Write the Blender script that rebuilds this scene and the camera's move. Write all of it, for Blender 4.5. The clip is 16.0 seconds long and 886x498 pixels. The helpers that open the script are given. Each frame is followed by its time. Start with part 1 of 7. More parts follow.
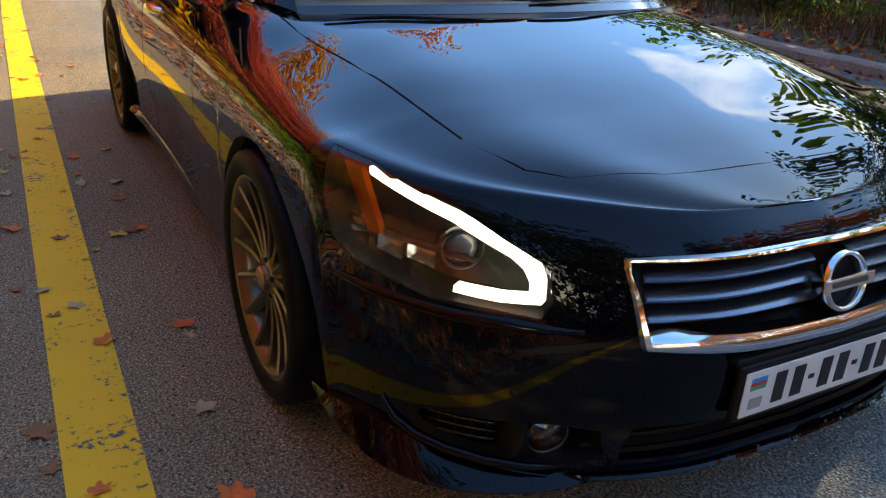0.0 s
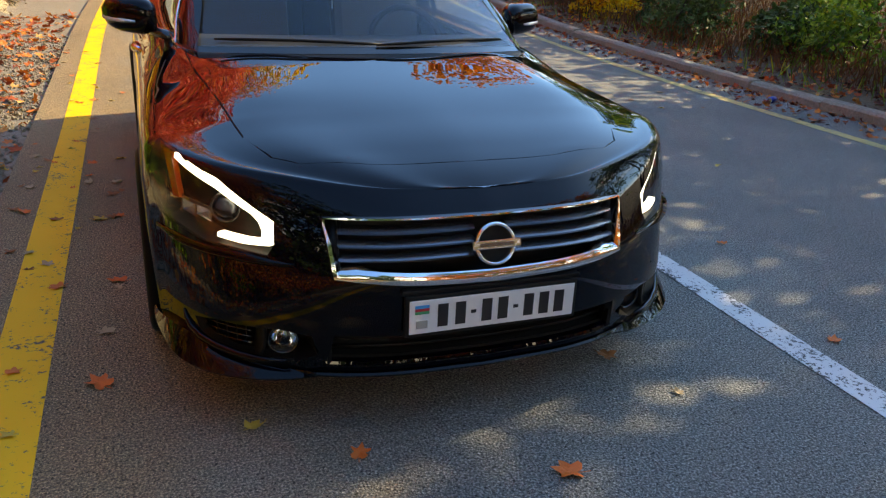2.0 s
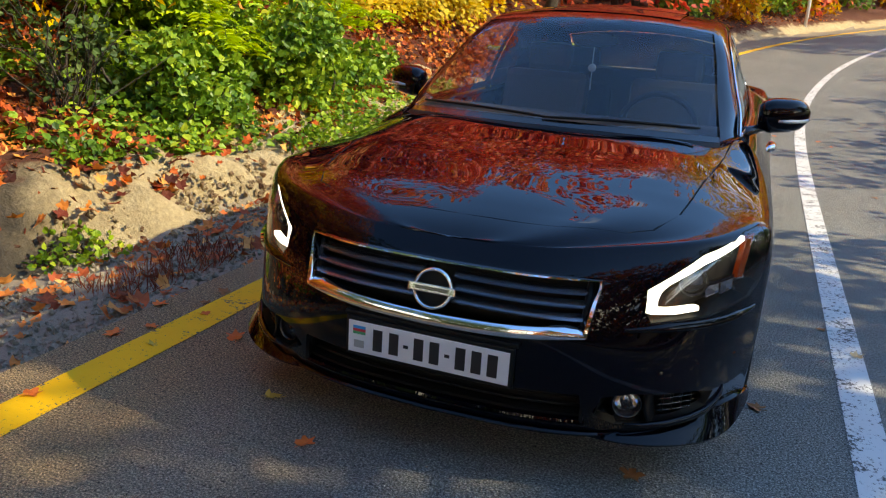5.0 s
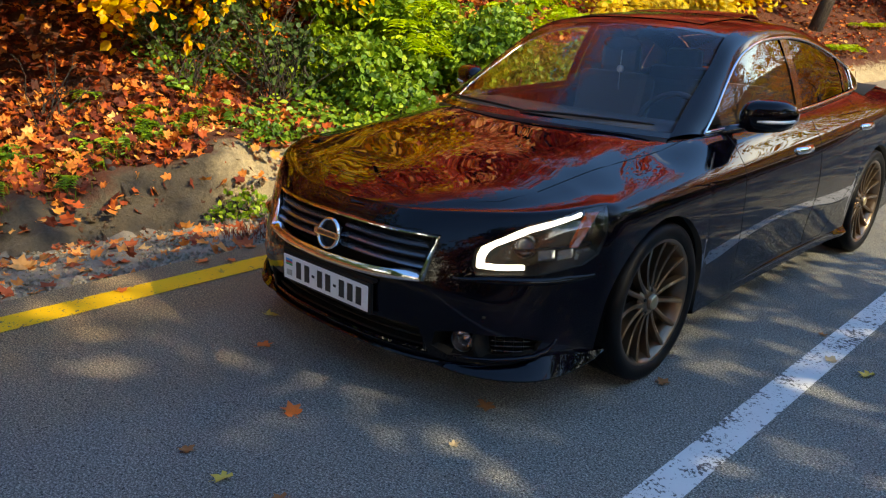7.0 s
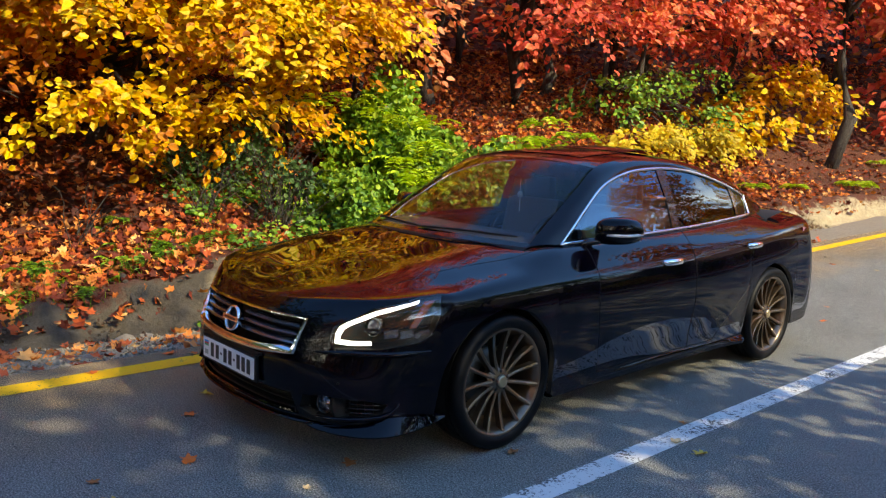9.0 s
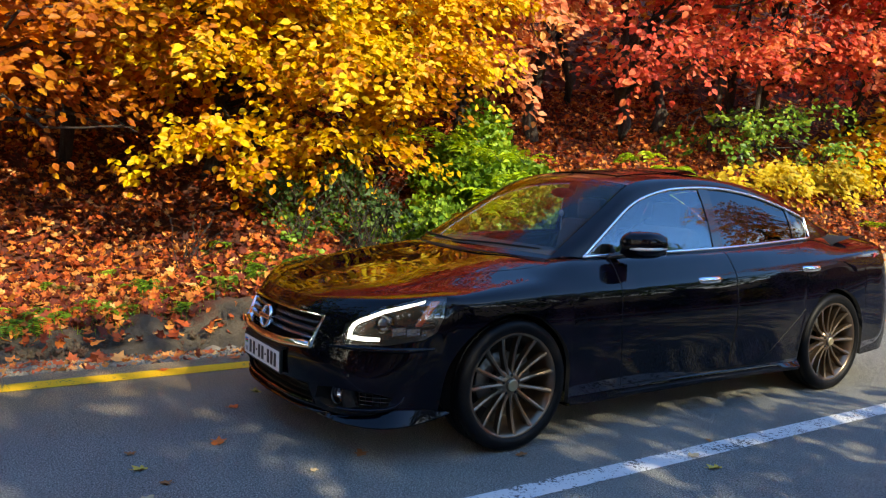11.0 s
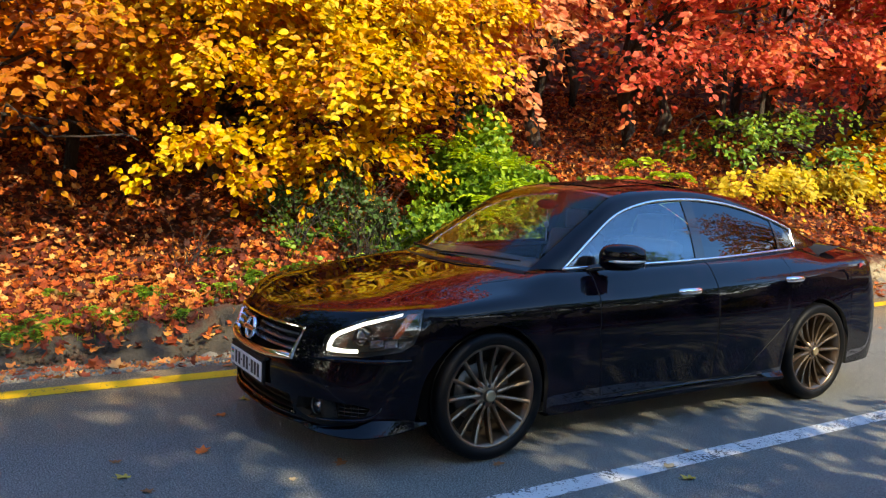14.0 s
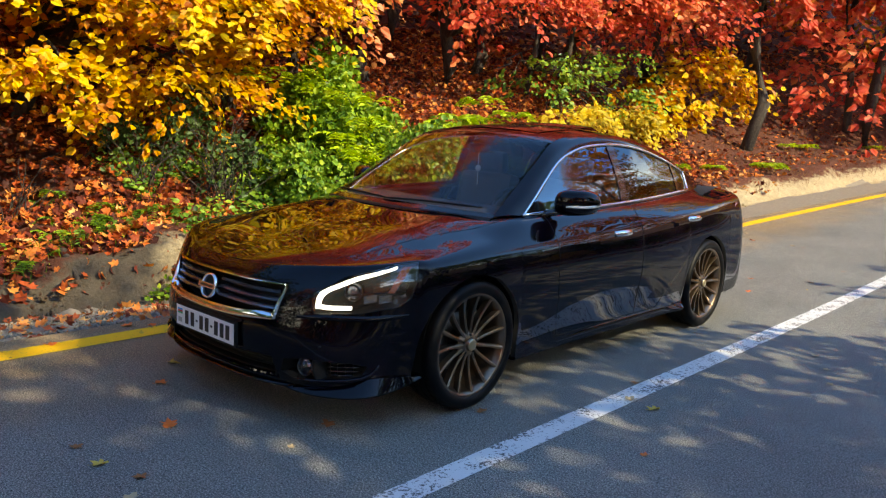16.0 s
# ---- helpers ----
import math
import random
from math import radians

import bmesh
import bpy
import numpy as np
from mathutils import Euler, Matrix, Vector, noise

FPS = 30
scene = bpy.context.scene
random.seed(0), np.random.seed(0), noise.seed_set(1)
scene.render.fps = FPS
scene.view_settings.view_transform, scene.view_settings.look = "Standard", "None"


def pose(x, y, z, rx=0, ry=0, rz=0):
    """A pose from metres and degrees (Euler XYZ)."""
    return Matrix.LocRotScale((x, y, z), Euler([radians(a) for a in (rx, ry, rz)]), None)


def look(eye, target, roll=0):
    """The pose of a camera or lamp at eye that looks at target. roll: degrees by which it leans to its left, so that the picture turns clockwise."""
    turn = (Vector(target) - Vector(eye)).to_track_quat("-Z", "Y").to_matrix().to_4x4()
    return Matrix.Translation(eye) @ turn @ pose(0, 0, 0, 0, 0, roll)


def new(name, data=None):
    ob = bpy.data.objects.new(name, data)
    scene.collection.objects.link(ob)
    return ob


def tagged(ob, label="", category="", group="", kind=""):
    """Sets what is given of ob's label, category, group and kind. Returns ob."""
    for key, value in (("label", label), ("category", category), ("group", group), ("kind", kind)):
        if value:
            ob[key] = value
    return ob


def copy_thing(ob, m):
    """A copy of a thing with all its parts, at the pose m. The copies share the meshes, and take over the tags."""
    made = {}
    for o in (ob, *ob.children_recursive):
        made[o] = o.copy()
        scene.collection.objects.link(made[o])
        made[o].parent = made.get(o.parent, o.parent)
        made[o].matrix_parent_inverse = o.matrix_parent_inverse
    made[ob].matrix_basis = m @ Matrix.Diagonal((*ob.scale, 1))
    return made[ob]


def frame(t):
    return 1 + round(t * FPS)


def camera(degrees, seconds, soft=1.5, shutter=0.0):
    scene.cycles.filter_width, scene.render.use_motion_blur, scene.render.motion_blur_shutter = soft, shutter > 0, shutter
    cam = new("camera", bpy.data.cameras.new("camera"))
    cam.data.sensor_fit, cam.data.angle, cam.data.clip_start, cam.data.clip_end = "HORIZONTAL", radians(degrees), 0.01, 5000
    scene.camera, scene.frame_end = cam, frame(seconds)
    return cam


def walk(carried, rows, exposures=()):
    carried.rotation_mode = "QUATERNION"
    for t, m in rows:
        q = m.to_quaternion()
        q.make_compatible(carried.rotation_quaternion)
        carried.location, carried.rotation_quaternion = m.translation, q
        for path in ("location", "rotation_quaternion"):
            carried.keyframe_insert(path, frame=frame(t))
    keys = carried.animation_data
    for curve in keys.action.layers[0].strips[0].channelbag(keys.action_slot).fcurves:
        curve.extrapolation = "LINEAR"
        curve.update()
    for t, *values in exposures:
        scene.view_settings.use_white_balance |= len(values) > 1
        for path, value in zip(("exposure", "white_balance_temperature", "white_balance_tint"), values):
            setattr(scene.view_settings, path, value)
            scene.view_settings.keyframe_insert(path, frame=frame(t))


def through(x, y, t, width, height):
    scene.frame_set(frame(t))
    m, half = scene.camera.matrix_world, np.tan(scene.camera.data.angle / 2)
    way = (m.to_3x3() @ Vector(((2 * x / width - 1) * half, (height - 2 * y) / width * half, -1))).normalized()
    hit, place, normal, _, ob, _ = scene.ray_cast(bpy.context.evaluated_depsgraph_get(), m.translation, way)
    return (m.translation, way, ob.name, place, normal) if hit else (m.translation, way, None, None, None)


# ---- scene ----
cam = camera(58.3, 16.0, soft=1.25)
# The camera's way: seconds, eye, target, lean
PATH = [
    (0, (-1.411, -1.856, 1.277), (-0.528, -0.258, 0.465), 3.0),
    (0.5, (-1.323, -2.151, 1.339), (-0.447, -0.559, 0.504), 2.7),
    (1, (-1.183, -2.399, 1.377), (-0.344, -0.788, 0.539), 2.7),
    (1.5, (-1.058, -2.663, 1.396), (-0.302, -0.99, 0.603), 2.8),
    (2, (-0.91, -2.888, 1.421), (-0.23, -1.158, 0.684), 2.8),
    (2.5, (-0.662, -2.975, 1.42), (-0.116, -1.17, 0.753), 2.8),
    (3, (-0.418, -3.041, 1.42), (-0.048, -1.172, 0.811), 2.9),
    (3.5, (-0.172, -3.106, 1.418), (-0.017, -1.197, 0.841), 3.1),
    (4, (0.121, -3.065, 1.407), (0.006, -1.149, 0.845), 3.2),
    (4.5, (0.434, -3.049, 1.397), (0.037, -1.171, 0.836), 3.6),
    (5, (0.801, -3.043, 1.391), (0.126, -1.249, 0.821), 3.7),
    (5.2, (0.966, -3.029, 1.401), (0.184, -1.281, 0.825), 3.7),
    (7.3, (2.543, -2.849, 1.513), (1.244, -1.455, 0.907), 2.5),
    (7.5, (2.681, -2.859, 1.52), (1.391, -1.454, 0.919), 2.5),
    (8, (2.978, -2.848, 1.572), (1.693, -1.414, 1.029), 2.5),
    (8.5, (3.253, -2.768, 1.574), (1.907, -1.35, 1.152), 2.4),
    (9, (3.479, -2.775, 1.525), (2.015, -1.442, 1.243), 2.2),
    (9.5, (3.672, -2.754, 1.459), (2.094, -1.543, 1.256), 2.2),
    (10, (3.826, -2.61, 1.403), (2.183, -1.485, 1.216), 2.1),
    (10.2, (3.875, -2.555, 1.382), (2.22, -1.448, 1.195), 2.0),
    (12.3, (4.218, -2.365, 1.427), (2.531, -1.307, 1.245), 2.2),
    (12.5, (4.25, -2.321, 1.456), (2.561, -1.265, 1.271), 2.1),
    (13, (4.27, -2.198, 1.482), (2.581, -1.143, 1.299), 2.1),
    (13.5, (4.248, -2.188, 1.466), (2.559, -1.132, 1.285), 2.1),
    (14, (4.174, -2.353, 1.458), (2.482, -1.303, 1.278), 2.1),
    (14.5, (4.091, -2.561, 1.451), (2.392, -1.523, 1.266), 2.3),
    (15, (3.946, -2.69, 1.443), (2.292, -1.588, 1.216), 2.8),
    (15.5, (3.725, -2.852, 1.468), (2.219, -1.565, 1.195), 2.9),
    (16, (3.418, -3.073, 1.48), (2.101, -1.603, 1.158), 3.1),
]
walk(cam, [(t, look(eye, target, roll)) for t, eye, target, roll in PATH], [(0, 1.42, 9300, 1), (1.2, 1.38, 10500, 1), (2.5, 1.36, 11300, 0), (3.5, 1.28, 11000, 0), (5.2, 1.08, 9500, 0), (7.8, 1.12, 10000, 0), (9.2, 1.11, 8200, 0), (14.5, 1.14, 8600, 0), (16, 1.14, 9000, 0)])


SUN_FROM = Vector((0.80, 0.12, 0.56)).normalized()
world = bpy.data.worlds.new("world")
scene.world = world
world.use_nodes = True
wn, wl = world.node_tree.nodes, world.node_tree.links
wn.clear()
w_out, w_bg, w_sky = wn.new("ShaderNodeOutputWorld"), wn.new("ShaderNodeBackground"), wn.new("ShaderNodeTexSky")
w_sky.sky_type, w_sky.sun_disc = "NISHITA", False
w_sky.sun_elevation = math.asin(SUN_FROM.z)
w_sky.sun_rotation = math.atan2(SUN_FROM.x, SUN_FROM.y)
w_sky.air_density, w_sky.dust_density, w_sky.ozone_density = 1.0, 0.3, 3.5
w_co, w_map = wn.new("ShaderNodeTexCoord"), wn.new("ShaderNodeMapping")
w_noise, w_ramp, w_mix = wn.new("ShaderNodeTexNoise"), wn.new("ShaderNodeValToRGB"), wn.new("ShaderNodeMix")
w_map.inputs["Scale"].default_value = (1.6, 1.0, 3.2)
w_noise.inputs["Scale"].default_value, w_noise.inputs["Detail"].default_value = 1.7, 7.0
w_ramp.color_ramp.elements[0].position, w_ramp.color_ramp.elements[1].position = 0.58, 0.80
w_mix.data_type = "RGBA"
w_mix.inputs["B"].default_value = (17.0, 16.8, 17.0, 1)
# clouds lie thicker towards the horizon
w_sep, w_low, w_sum, w_tint = wn.new("ShaderNodeSeparateXYZ"), wn.new("ShaderNodeMath"), wn.new("ShaderNodeMath"), wn.new("ShaderNodeMix")
w_low.operation, w_low.inputs[1].default_value, w_low.inputs[2].default_value = "MULTIPLY_ADD", -0.72, 0.36
w_sum.operation = "ADD"
w_tint.data_type, w_tint.blend_type = "RGBA", "MULTIPLY"
w_tint.inputs["Factor"].default_value, w_tint.inputs["B"].default_value = 1.0, (0.62, 0.95, 1.42, 1)
wl.new(w_co.outputs["Generated"], w_sep.inputs["Vector"])
wl.new(w_sep.outputs["Z"], w_low.inputs[0])
wl.new(w_noise.outputs["Fac"], w_sum.inputs[0]), wl.new(w_low.outputs["Value"], w_sum.inputs[1])
wl.new(w_sky.outputs["Color"], w_tint.inputs["A"])
wl.new(w_co.outputs["Generated"], w_map.inputs["Vector"])
wl.new(w_map.outputs["Vector"], w_noise.inputs["Vector"])
wl.new(w_sum.outputs["Value"], w_ramp.inputs["Fac"])
wl.new(w_ramp.outputs["Color"], w_mix.inputs["Factor"])
wl.new(w_tint.outputs["Result"], w_mix.inputs["A"])
wl.new(w_mix.outputs["Result"], w_bg.inputs["Color"])
w_bg.inputs["Strength"].default_value = 0.190
wl.new(w_bg.outputs["Background"], w_out.inputs["Surface"])

sun = new("sun", bpy.data.lights.new("sun", "SUN"))
sun.data.energy, sun.data.angle, sun.data.color = 3.5, radians(0.45), (1.0, 0.92, 0.80)
sun.matrix_world = look((20 * SUN_FROM.x, 20 * SUN_FROM.y, 20 * SUN_FROM.z), (0, 0, 0))


# ---- materials ----
def material(name):
    m = bpy.data.materials.new(name)
    m.use_nodes = True
    n = m.node_tree.nodes
    return m, n, m.node_tree.links, n["Principled BSDF"]


def coords(n, l, scale, kind="Object"):
    co, mp = n.new("ShaderNodeTexCoord"), n.new("ShaderNodeMapping")
    mp.inputs["Scale"].default_value = scale if isinstance(scale, tuple) else (scale,) * 3
    l.new(co.outputs[kind], mp.inputs["Vector"])
    return mp.outputs["Vector"]


def noise_tex(n, l, vec, scale, detail=4.0, rough=0.55):
    t = n.new("ShaderNodeTexNoise")
    t.inputs["Scale"].default_value, t.inputs["Detail"].default_value, t.inputs["Roughness"].default_value = scale, detail, rough
    l.new(vec, t.inputs["Vector"])
    return t.outputs["Fac"]


def ramp(n, l, fac, stops):
    r = n.new("ShaderNodeValToRGB")
    e = r.color_ramp.elements
    while len(e) < len(stops):
        e.new(0.5)
    for el, (p, c) in zip(e, stops):
        el.position, el.color = p, (*c, 1)
    l.new(fac, r.inputs["Fac"])
    return r.outputs["Color"]


def mixed(n, l, fac, a, b, how="MIX"):
    m = n.new("ShaderNodeMix")
    m.data_type, m.blend_type = "RGBA", how
    for key, v in (("Factor", fac), ("A", a), ("B", b)):
        if hasattr(v, "links"):
            l.new(v, m.inputs[key])
        else:
            m.inputs[key].default_value = v if key == "Factor" else (*v, 1)
    return m.outputs["Result"]


def bump(n, l, p, height, strength, distance=0.01):
    b = n.new("ShaderNodeBump")
    b.inputs["Strength"].default_value, b.inputs["Distance"].default_value = strength, distance
    l.new(height, b.inputs["Height"])
    l.new(b.outputs["Normal"], p.inputs["Normal"])


def plain(name, color, rough=0.5, metal=0.0, coat=0.0, grain=0.0, grain_scale=60.0, spec=0.5):
    m, n, l, p = material(name)
    p.inputs["Base Color"].default_value = (*color, 1)
    p.inputs["Roughness"].default_value, p.inputs["Metallic"].default_value = rough, metal
    p.inputs["Coat Weight"].default_value, p.inputs["Coat Roughness"].default_value = coat, 0.03
    p.inputs["Specular IOR Level"].default_value = spec
    if grain:
        f = noise_tex(n, l, coords(n, l, 1.0), grain_scale, 5)
        l.new(mixed(n, l, f, tuple(c * (1 - grain) for c in color), tuple(min(1, c * (1 + grain)) for c in color)), p.inputs["Base Color"])
        bump(n, l, p, f, 0.25, 0.002)
    return m


def mat_asphalt():
    m, n, l, p = material("asphalt")
    v = coords(n, l, 1.0)
    fine, mid, big = noise_tex(n, l, v, 130, 3, 0.8), noise_tex(n, l, v, 34, 4), noise_tex(n, l, v, 0.9, 5)
    stones = n.new("ShaderNodeTexVoronoi")
    stones.inputs["Scale"].default_value = 120
    l.new(v, stones.inputs["Vector"])
    a = ramp(n, l, fine, [(0.37, (0.030, 0.031, 0.027)), (0.50, (0.176, 0.178, 0.158)), (0.62, (0.66, 0.65, 0.57))])
    a = mixed(n, l, 0.3, a, ramp(n, l, mid, [(0.35, (0.115, 0.118, 0.115)), (0.7, (0.25, 0.252, 0.243))]))
    a = mixed(n, l, 0.8, a, ramp(n, l, big, [(0.3, (0.58, 0.58, 0.58)), (0.7, (0.92, 0.91, 0.89))]), "MULTIPLY")
    pits = ramp(n, l, noise_tex(n, l, v, 78, 2, 0.5), [(0.31, (0.16, 0.16, 0.15)), (0.40, (1, 1, 1))])
    specks = ramp(n, l, noise_tex(n, l, v, 85, 1, 0.5), [(0.68, (1, 1, 1)), (0.76, (1.9, 1.85, 1.75))])
    a = mixed(n, l, 1.0, mixed(n, l, 1.0, a, pits, "MULTIPLY"), specks, "MULTIPLY")
    # warm bounce light off the leaves tinted into the left side, with edge dirt
    sep, run, bounce_and_dust = n.new("ShaderNodeSeparateXYZ"), n.new("ShaderNodeMath"), n.new("ShaderNodeMapRange")
    l.new(v, sep.inputs["Vector"])
    run.operation, run.inputs[1].default_value = "MULTIPLY_ADD", 1.1
    l.new(noise_tex(n, l, v, 1.6, 5), run.inputs[0]), l.new(sep.outputs["X"], run.inputs[2])
    bounce_and_dust.inputs["From Min"].default_value, bounce_and_dust.inputs["From Max"].default_value = 0.35, -0.55
    l.new(run.outputs["Value"], bounce_and_dust.inputs["Value"])
    a = mixed(n, l, bounce_and_dust.outputs["Result"], a, mixed(n, l, 1.0, a, (1.42, 1.0, 0.60), "MULTIPLY"))
    l.new(a, p.inputs["Base Color"])
    p.inputs["Roughness"].default_value = 0.82
    bump(n, l, p, stones.outputs["Distance"], 0.8, 0.008)
    return m


def mat_line(name, colour, worn):
    m, n, l, p = material(name)
    v = coords(n, l, 1.0)
    f = noise_tex(n, l, v, 55, 6, 0.7)
    g = noise_tex(n, l, v, 6, 4, 0.6)
    add = n.new("ShaderNodeMath")
    add.operation, add.inputs[1].default_value = "MULTIPLY_ADD", 0.6
    l.new(g, add.inputs[0]), l.new(f, add.inputs[2])
    mask = ramp(n, l, add.outputs[0], [(worn, (0, 0, 0)), (worn + 0.05, (1, 1, 1))])
    tint = mixed(n, l, noise_tex(n, l, v, 3, 3), tuple(c * 0.82 for c in colour), colour)
    l.new(mixed(n, l, mask, (0.09, 0.085, 0.08), tint), p.inputs["Base Color"])
    p.inputs["Roughness"].default_value = 0.7
    bump(n, l, p, f, 0.4, 0.004)
    return m


def mat_soil(name, dark, light, scale=9.0, strength=0.7):
    m, n, l, p = material(name)
    v = coords(n, l, 1.0)
    f, g = noise_tex(n, l, v, scale, 8, 0.65), noise_tex(n, l, v, scale * 9, 5, 0.7)
    c = mixed(n, l, f, dark, light)
    c = mixed(n, l, 0.7, c, ramp(n, l, g, [(0.3, (0.45, 0.43, 0.42)), (0.65, (1.05, 1.03, 1.0))]), "MULTIPLY")
    l.new(c, p.inputs["Base Color"])
    p.inputs["Roughness"].default_value = 0.95
    bump(n, l, p, g, strength, 0.03)
    return m


def mat_bank(name):
    """Bank earth: its shaded stretch painted grey brown, passing into pale sandy earth, coloured as sunlit, further up
    the road.
    """
    m, n, l, p = material(name)
    v = coords(n, l, 1.0)
    f, g = noise_tex(n, l, v, 6.5, 8, 0.65), noise_tex(n, l, v, 30, 8, 0.75)
    grey = mixed(n, l, f, (0.030, 0.024, 0.016), (0.17, 0.135, 0.09))
    sunlit_sand = mixed(n, l, f, (0.28, 0.205, 0.105), (0.72, 0.59, 0.36))
    sep, add = n.new("ShaderNodeSeparateXYZ"), n.new("ShaderNodeMath")
    l.new(v, sep.inputs["Vector"])
    add.operation, add.inputs[1].default_value = "MULTIPLY_ADD", 1.6
    l.new(noise_tex(n, l, v, 2.2, 6, 0.6), add.inputs[0]), l.new(sep.outputs["Y"], add.inputs[2])
    where = n.new("ShaderNodeMapRange")
    where.inputs["From Min"].default_value, where.inputs["From Max"].default_value = 1.25, 1.75
    l.new(add.outputs["Value"], where.inputs["Value"])
    c = mixed(n, l, where.outputs["Result"], grey, sunlit_sand)
    # leaf mould lies over the earth away from the bank's face
    run, mould = n.new("ShaderNodeAttribute"), n.new("ShaderNodeMapRange")
    run.attribute_name = "bank_run"
    both = n.new("ShaderNodeMath")
    both.operation, both.inputs[1].default_value = "MULTIPLY_ADD", 0.9
    l.new(noise_tex(n, l, v, 4.5, 6, 0.65), both.inputs[0]), l.new(run.outputs["Fac"], both.inputs[2])
    mould.inputs["From Min"].default_value, mould.inputs["From Max"].default_value = 0.38, 0.58
    l.new(both.outputs["Value"], mould.inputs["Value"])
    dark = mixed(n, l, noise_tex(n, l, v, 14, 8, 0.65), (0.04, 0.013, 0.008), (0.20, 0.055, 0.02))
    c = mixed(n, l, mould.outputs["Result"], c, dark)
    c = mixed(n, l, 0.7, c, ramp(n, l, g, [(0.3, (0.45, 0.43, 0.42)), (0.65, (1.05, 1.03, 1.0))]), "MULTIPLY")
    l.new(c, p.inputs["Base Color"])
    p.inputs["Roughness"].default_value = 0.95
    bump(n, l, p, g, 0.8, 0.05)
    return m


def mat_leaf(name, stops, through=0.35, rough=0.5, drift=1.1, single=0.42):
    """A leaf: its colour drifts over the crown and from leaf to leaf, with some light let through."""
    m, n, l, p = material(name)
    geo = n.new("ShaderNodeNewGeometry")
    v = coords(n, l, 1.0)
    wide = n.new("ShaderNodeMapRange")
    wide.inputs["From Min"].default_value, wide.inputs["From Max"].default_value = 0.32, 0.68
    l.new(noise_tex(n, l, v, drift, 2), wide.inputs["Value"])
    blend = n.new("ShaderNodeMix")
    blend.inputs["Factor"].default_value = single
    l.new(wide.outputs["Result"], blend.inputs["A"]), l.new(geo.outputs["Random Per Island"], blend.inputs["B"])
    c = ramp(n, l, blend.outputs["Result"], stops)
    c = mixed(n, l, 0.35, c, ramp(n, l, noise_tex(n, l, v, 30, 3), [(0.3, (0.6, 0.52, 0.45)), (0.6, (1, 1, 1))]), "MULTIPLY")
    l.new(c, p.inputs["Base Color"])
    p.inputs["Roughness"].default_value = rough
    p.inputs["Specular IOR Level"].default_value = 0.3
    t, mx = n.new("ShaderNodeBsdfTranslucent"), n.new("ShaderNodeMixShader")
    l.new(c, t.inputs["Color"])
    mx.inputs["Fac"].default_value = through
    l.new(p.outputs["BSDF"], mx.inputs[1]), l.new(t.outputs["BSDF"], mx.inputs[2])
    l.new(mx.outputs["Shader"], n["Material Output"].inputs["Surface"])
    return m


def mat_bark():
    m, n, l, p = material("bark")
    f = noise_tex(n, l, coords(n, l, (14, 14, 3)), 3, 8, 0.7)
    l.new(ramp(n, l, f, [(0.3, (0.014, 0.010, 0.008)), (0.7, (0.085, 0.066, 0.05))]), p.inputs["Base Color"])
    p.inputs["Roughness"].default_value = 0.9
    bump(n, l, p, f, 0.9, 0.03)
    return m


def mat_paint():
    """Black lacquer: next to no colour of its own, with a gloss that grows steeply towards grazing views."""
    m, n, l, p = material("car_paint")
    f = noise_tex(n, l, coords(n, l, 1.0), 900, 2)
    l.new(ramp(n, l, f, [(0.4, (0.0012, 0.0010, 0.0028)), (0.7, (0.0024, 0.0018, 0.0050))]), p.inputs["Base Color"])
    p.inputs["Specular IOR Level"].default_value, p.inputs["Roughness"].default_value = 0.0, 0.6
    gloss, facing, power, share, mx = n.new("ShaderNodeBsdfGlossy"), n.new("ShaderNodeLayerWeight"), n.new("ShaderNodeMath"), n.new("ShaderNodeMath"), n.new("ShaderNodeMixShader")
    gloss.inputs["Roughness"].default_value = 0.008
    facing.inputs["Blend"].default_value = 0.5
    power.operation, power.inputs[1].default_value = "POWER", 3.4
    share.operation, share.inputs[1].default_value, share.inputs[2].default_value = "MULTIPLY_ADD", 0.9, 0.026
    l.new(facing.outputs["Facing"], power.inputs[0]), l.new(power.outputs["Value"], share.inputs[0])
    l.new(share.outputs["Value"], mx.inputs["Fac"])
    l.new(p.outputs["BSDF"], mx.inputs[1]), l.new(gloss.outputs["BSDF"], mx.inputs[2])
    l.new(mx.outputs["Shader"], n["Material Output"].inputs["Surface"])
    return m


def mat_glass(name, tint, ior=1.5, rough=0.0, film=(1, 1, 1)):
    m, n, l, p = material(name)
    tr, gl, mx = n.new("ShaderNodeBsdfTransparent"), n.new("ShaderNodeBsdfGlossy"), n.new("ShaderNodeMixShader")
    facing, steep, gloss = n.new("ShaderNodeLayerWeight"), n.new("ShaderNodeMath"), n.new("ShaderNodeMath")
    # the same reflectance from both sides of the thin pane
    head_on = ((ior - 1) / (ior + 1)) ** 2
    facing.inputs["Blend"].default_value = 0.5
    steep.operation, steep.inputs[1].default_value = "POWER", 5.0
    gloss.operation, gloss.inputs[1].default_value, gloss.inputs[2].default_value = "MULTIPLY_ADD", 1 - head_on, head_on
    l.new(facing.outputs["Facing"], steep.inputs[0]), l.new(steep.outputs["Value"], gloss.inputs[0])
    tr.inputs["Color"].default_value = (*tint, 1)
    gl.inputs["Roughness"].default_value, gl.inputs["Color"].default_value = rough, (*film, 1)
    l.new(gloss.outputs["Value"], mx.inputs["Fac"])
    l.new(tr.outputs["BSDF"], mx.inputs[1]), l.new(gl.outputs["BSDF"], mx.inputs[2])
    l.new(mx.outputs["Shader"], n["Material Output"].inputs["Surface"])
    return m


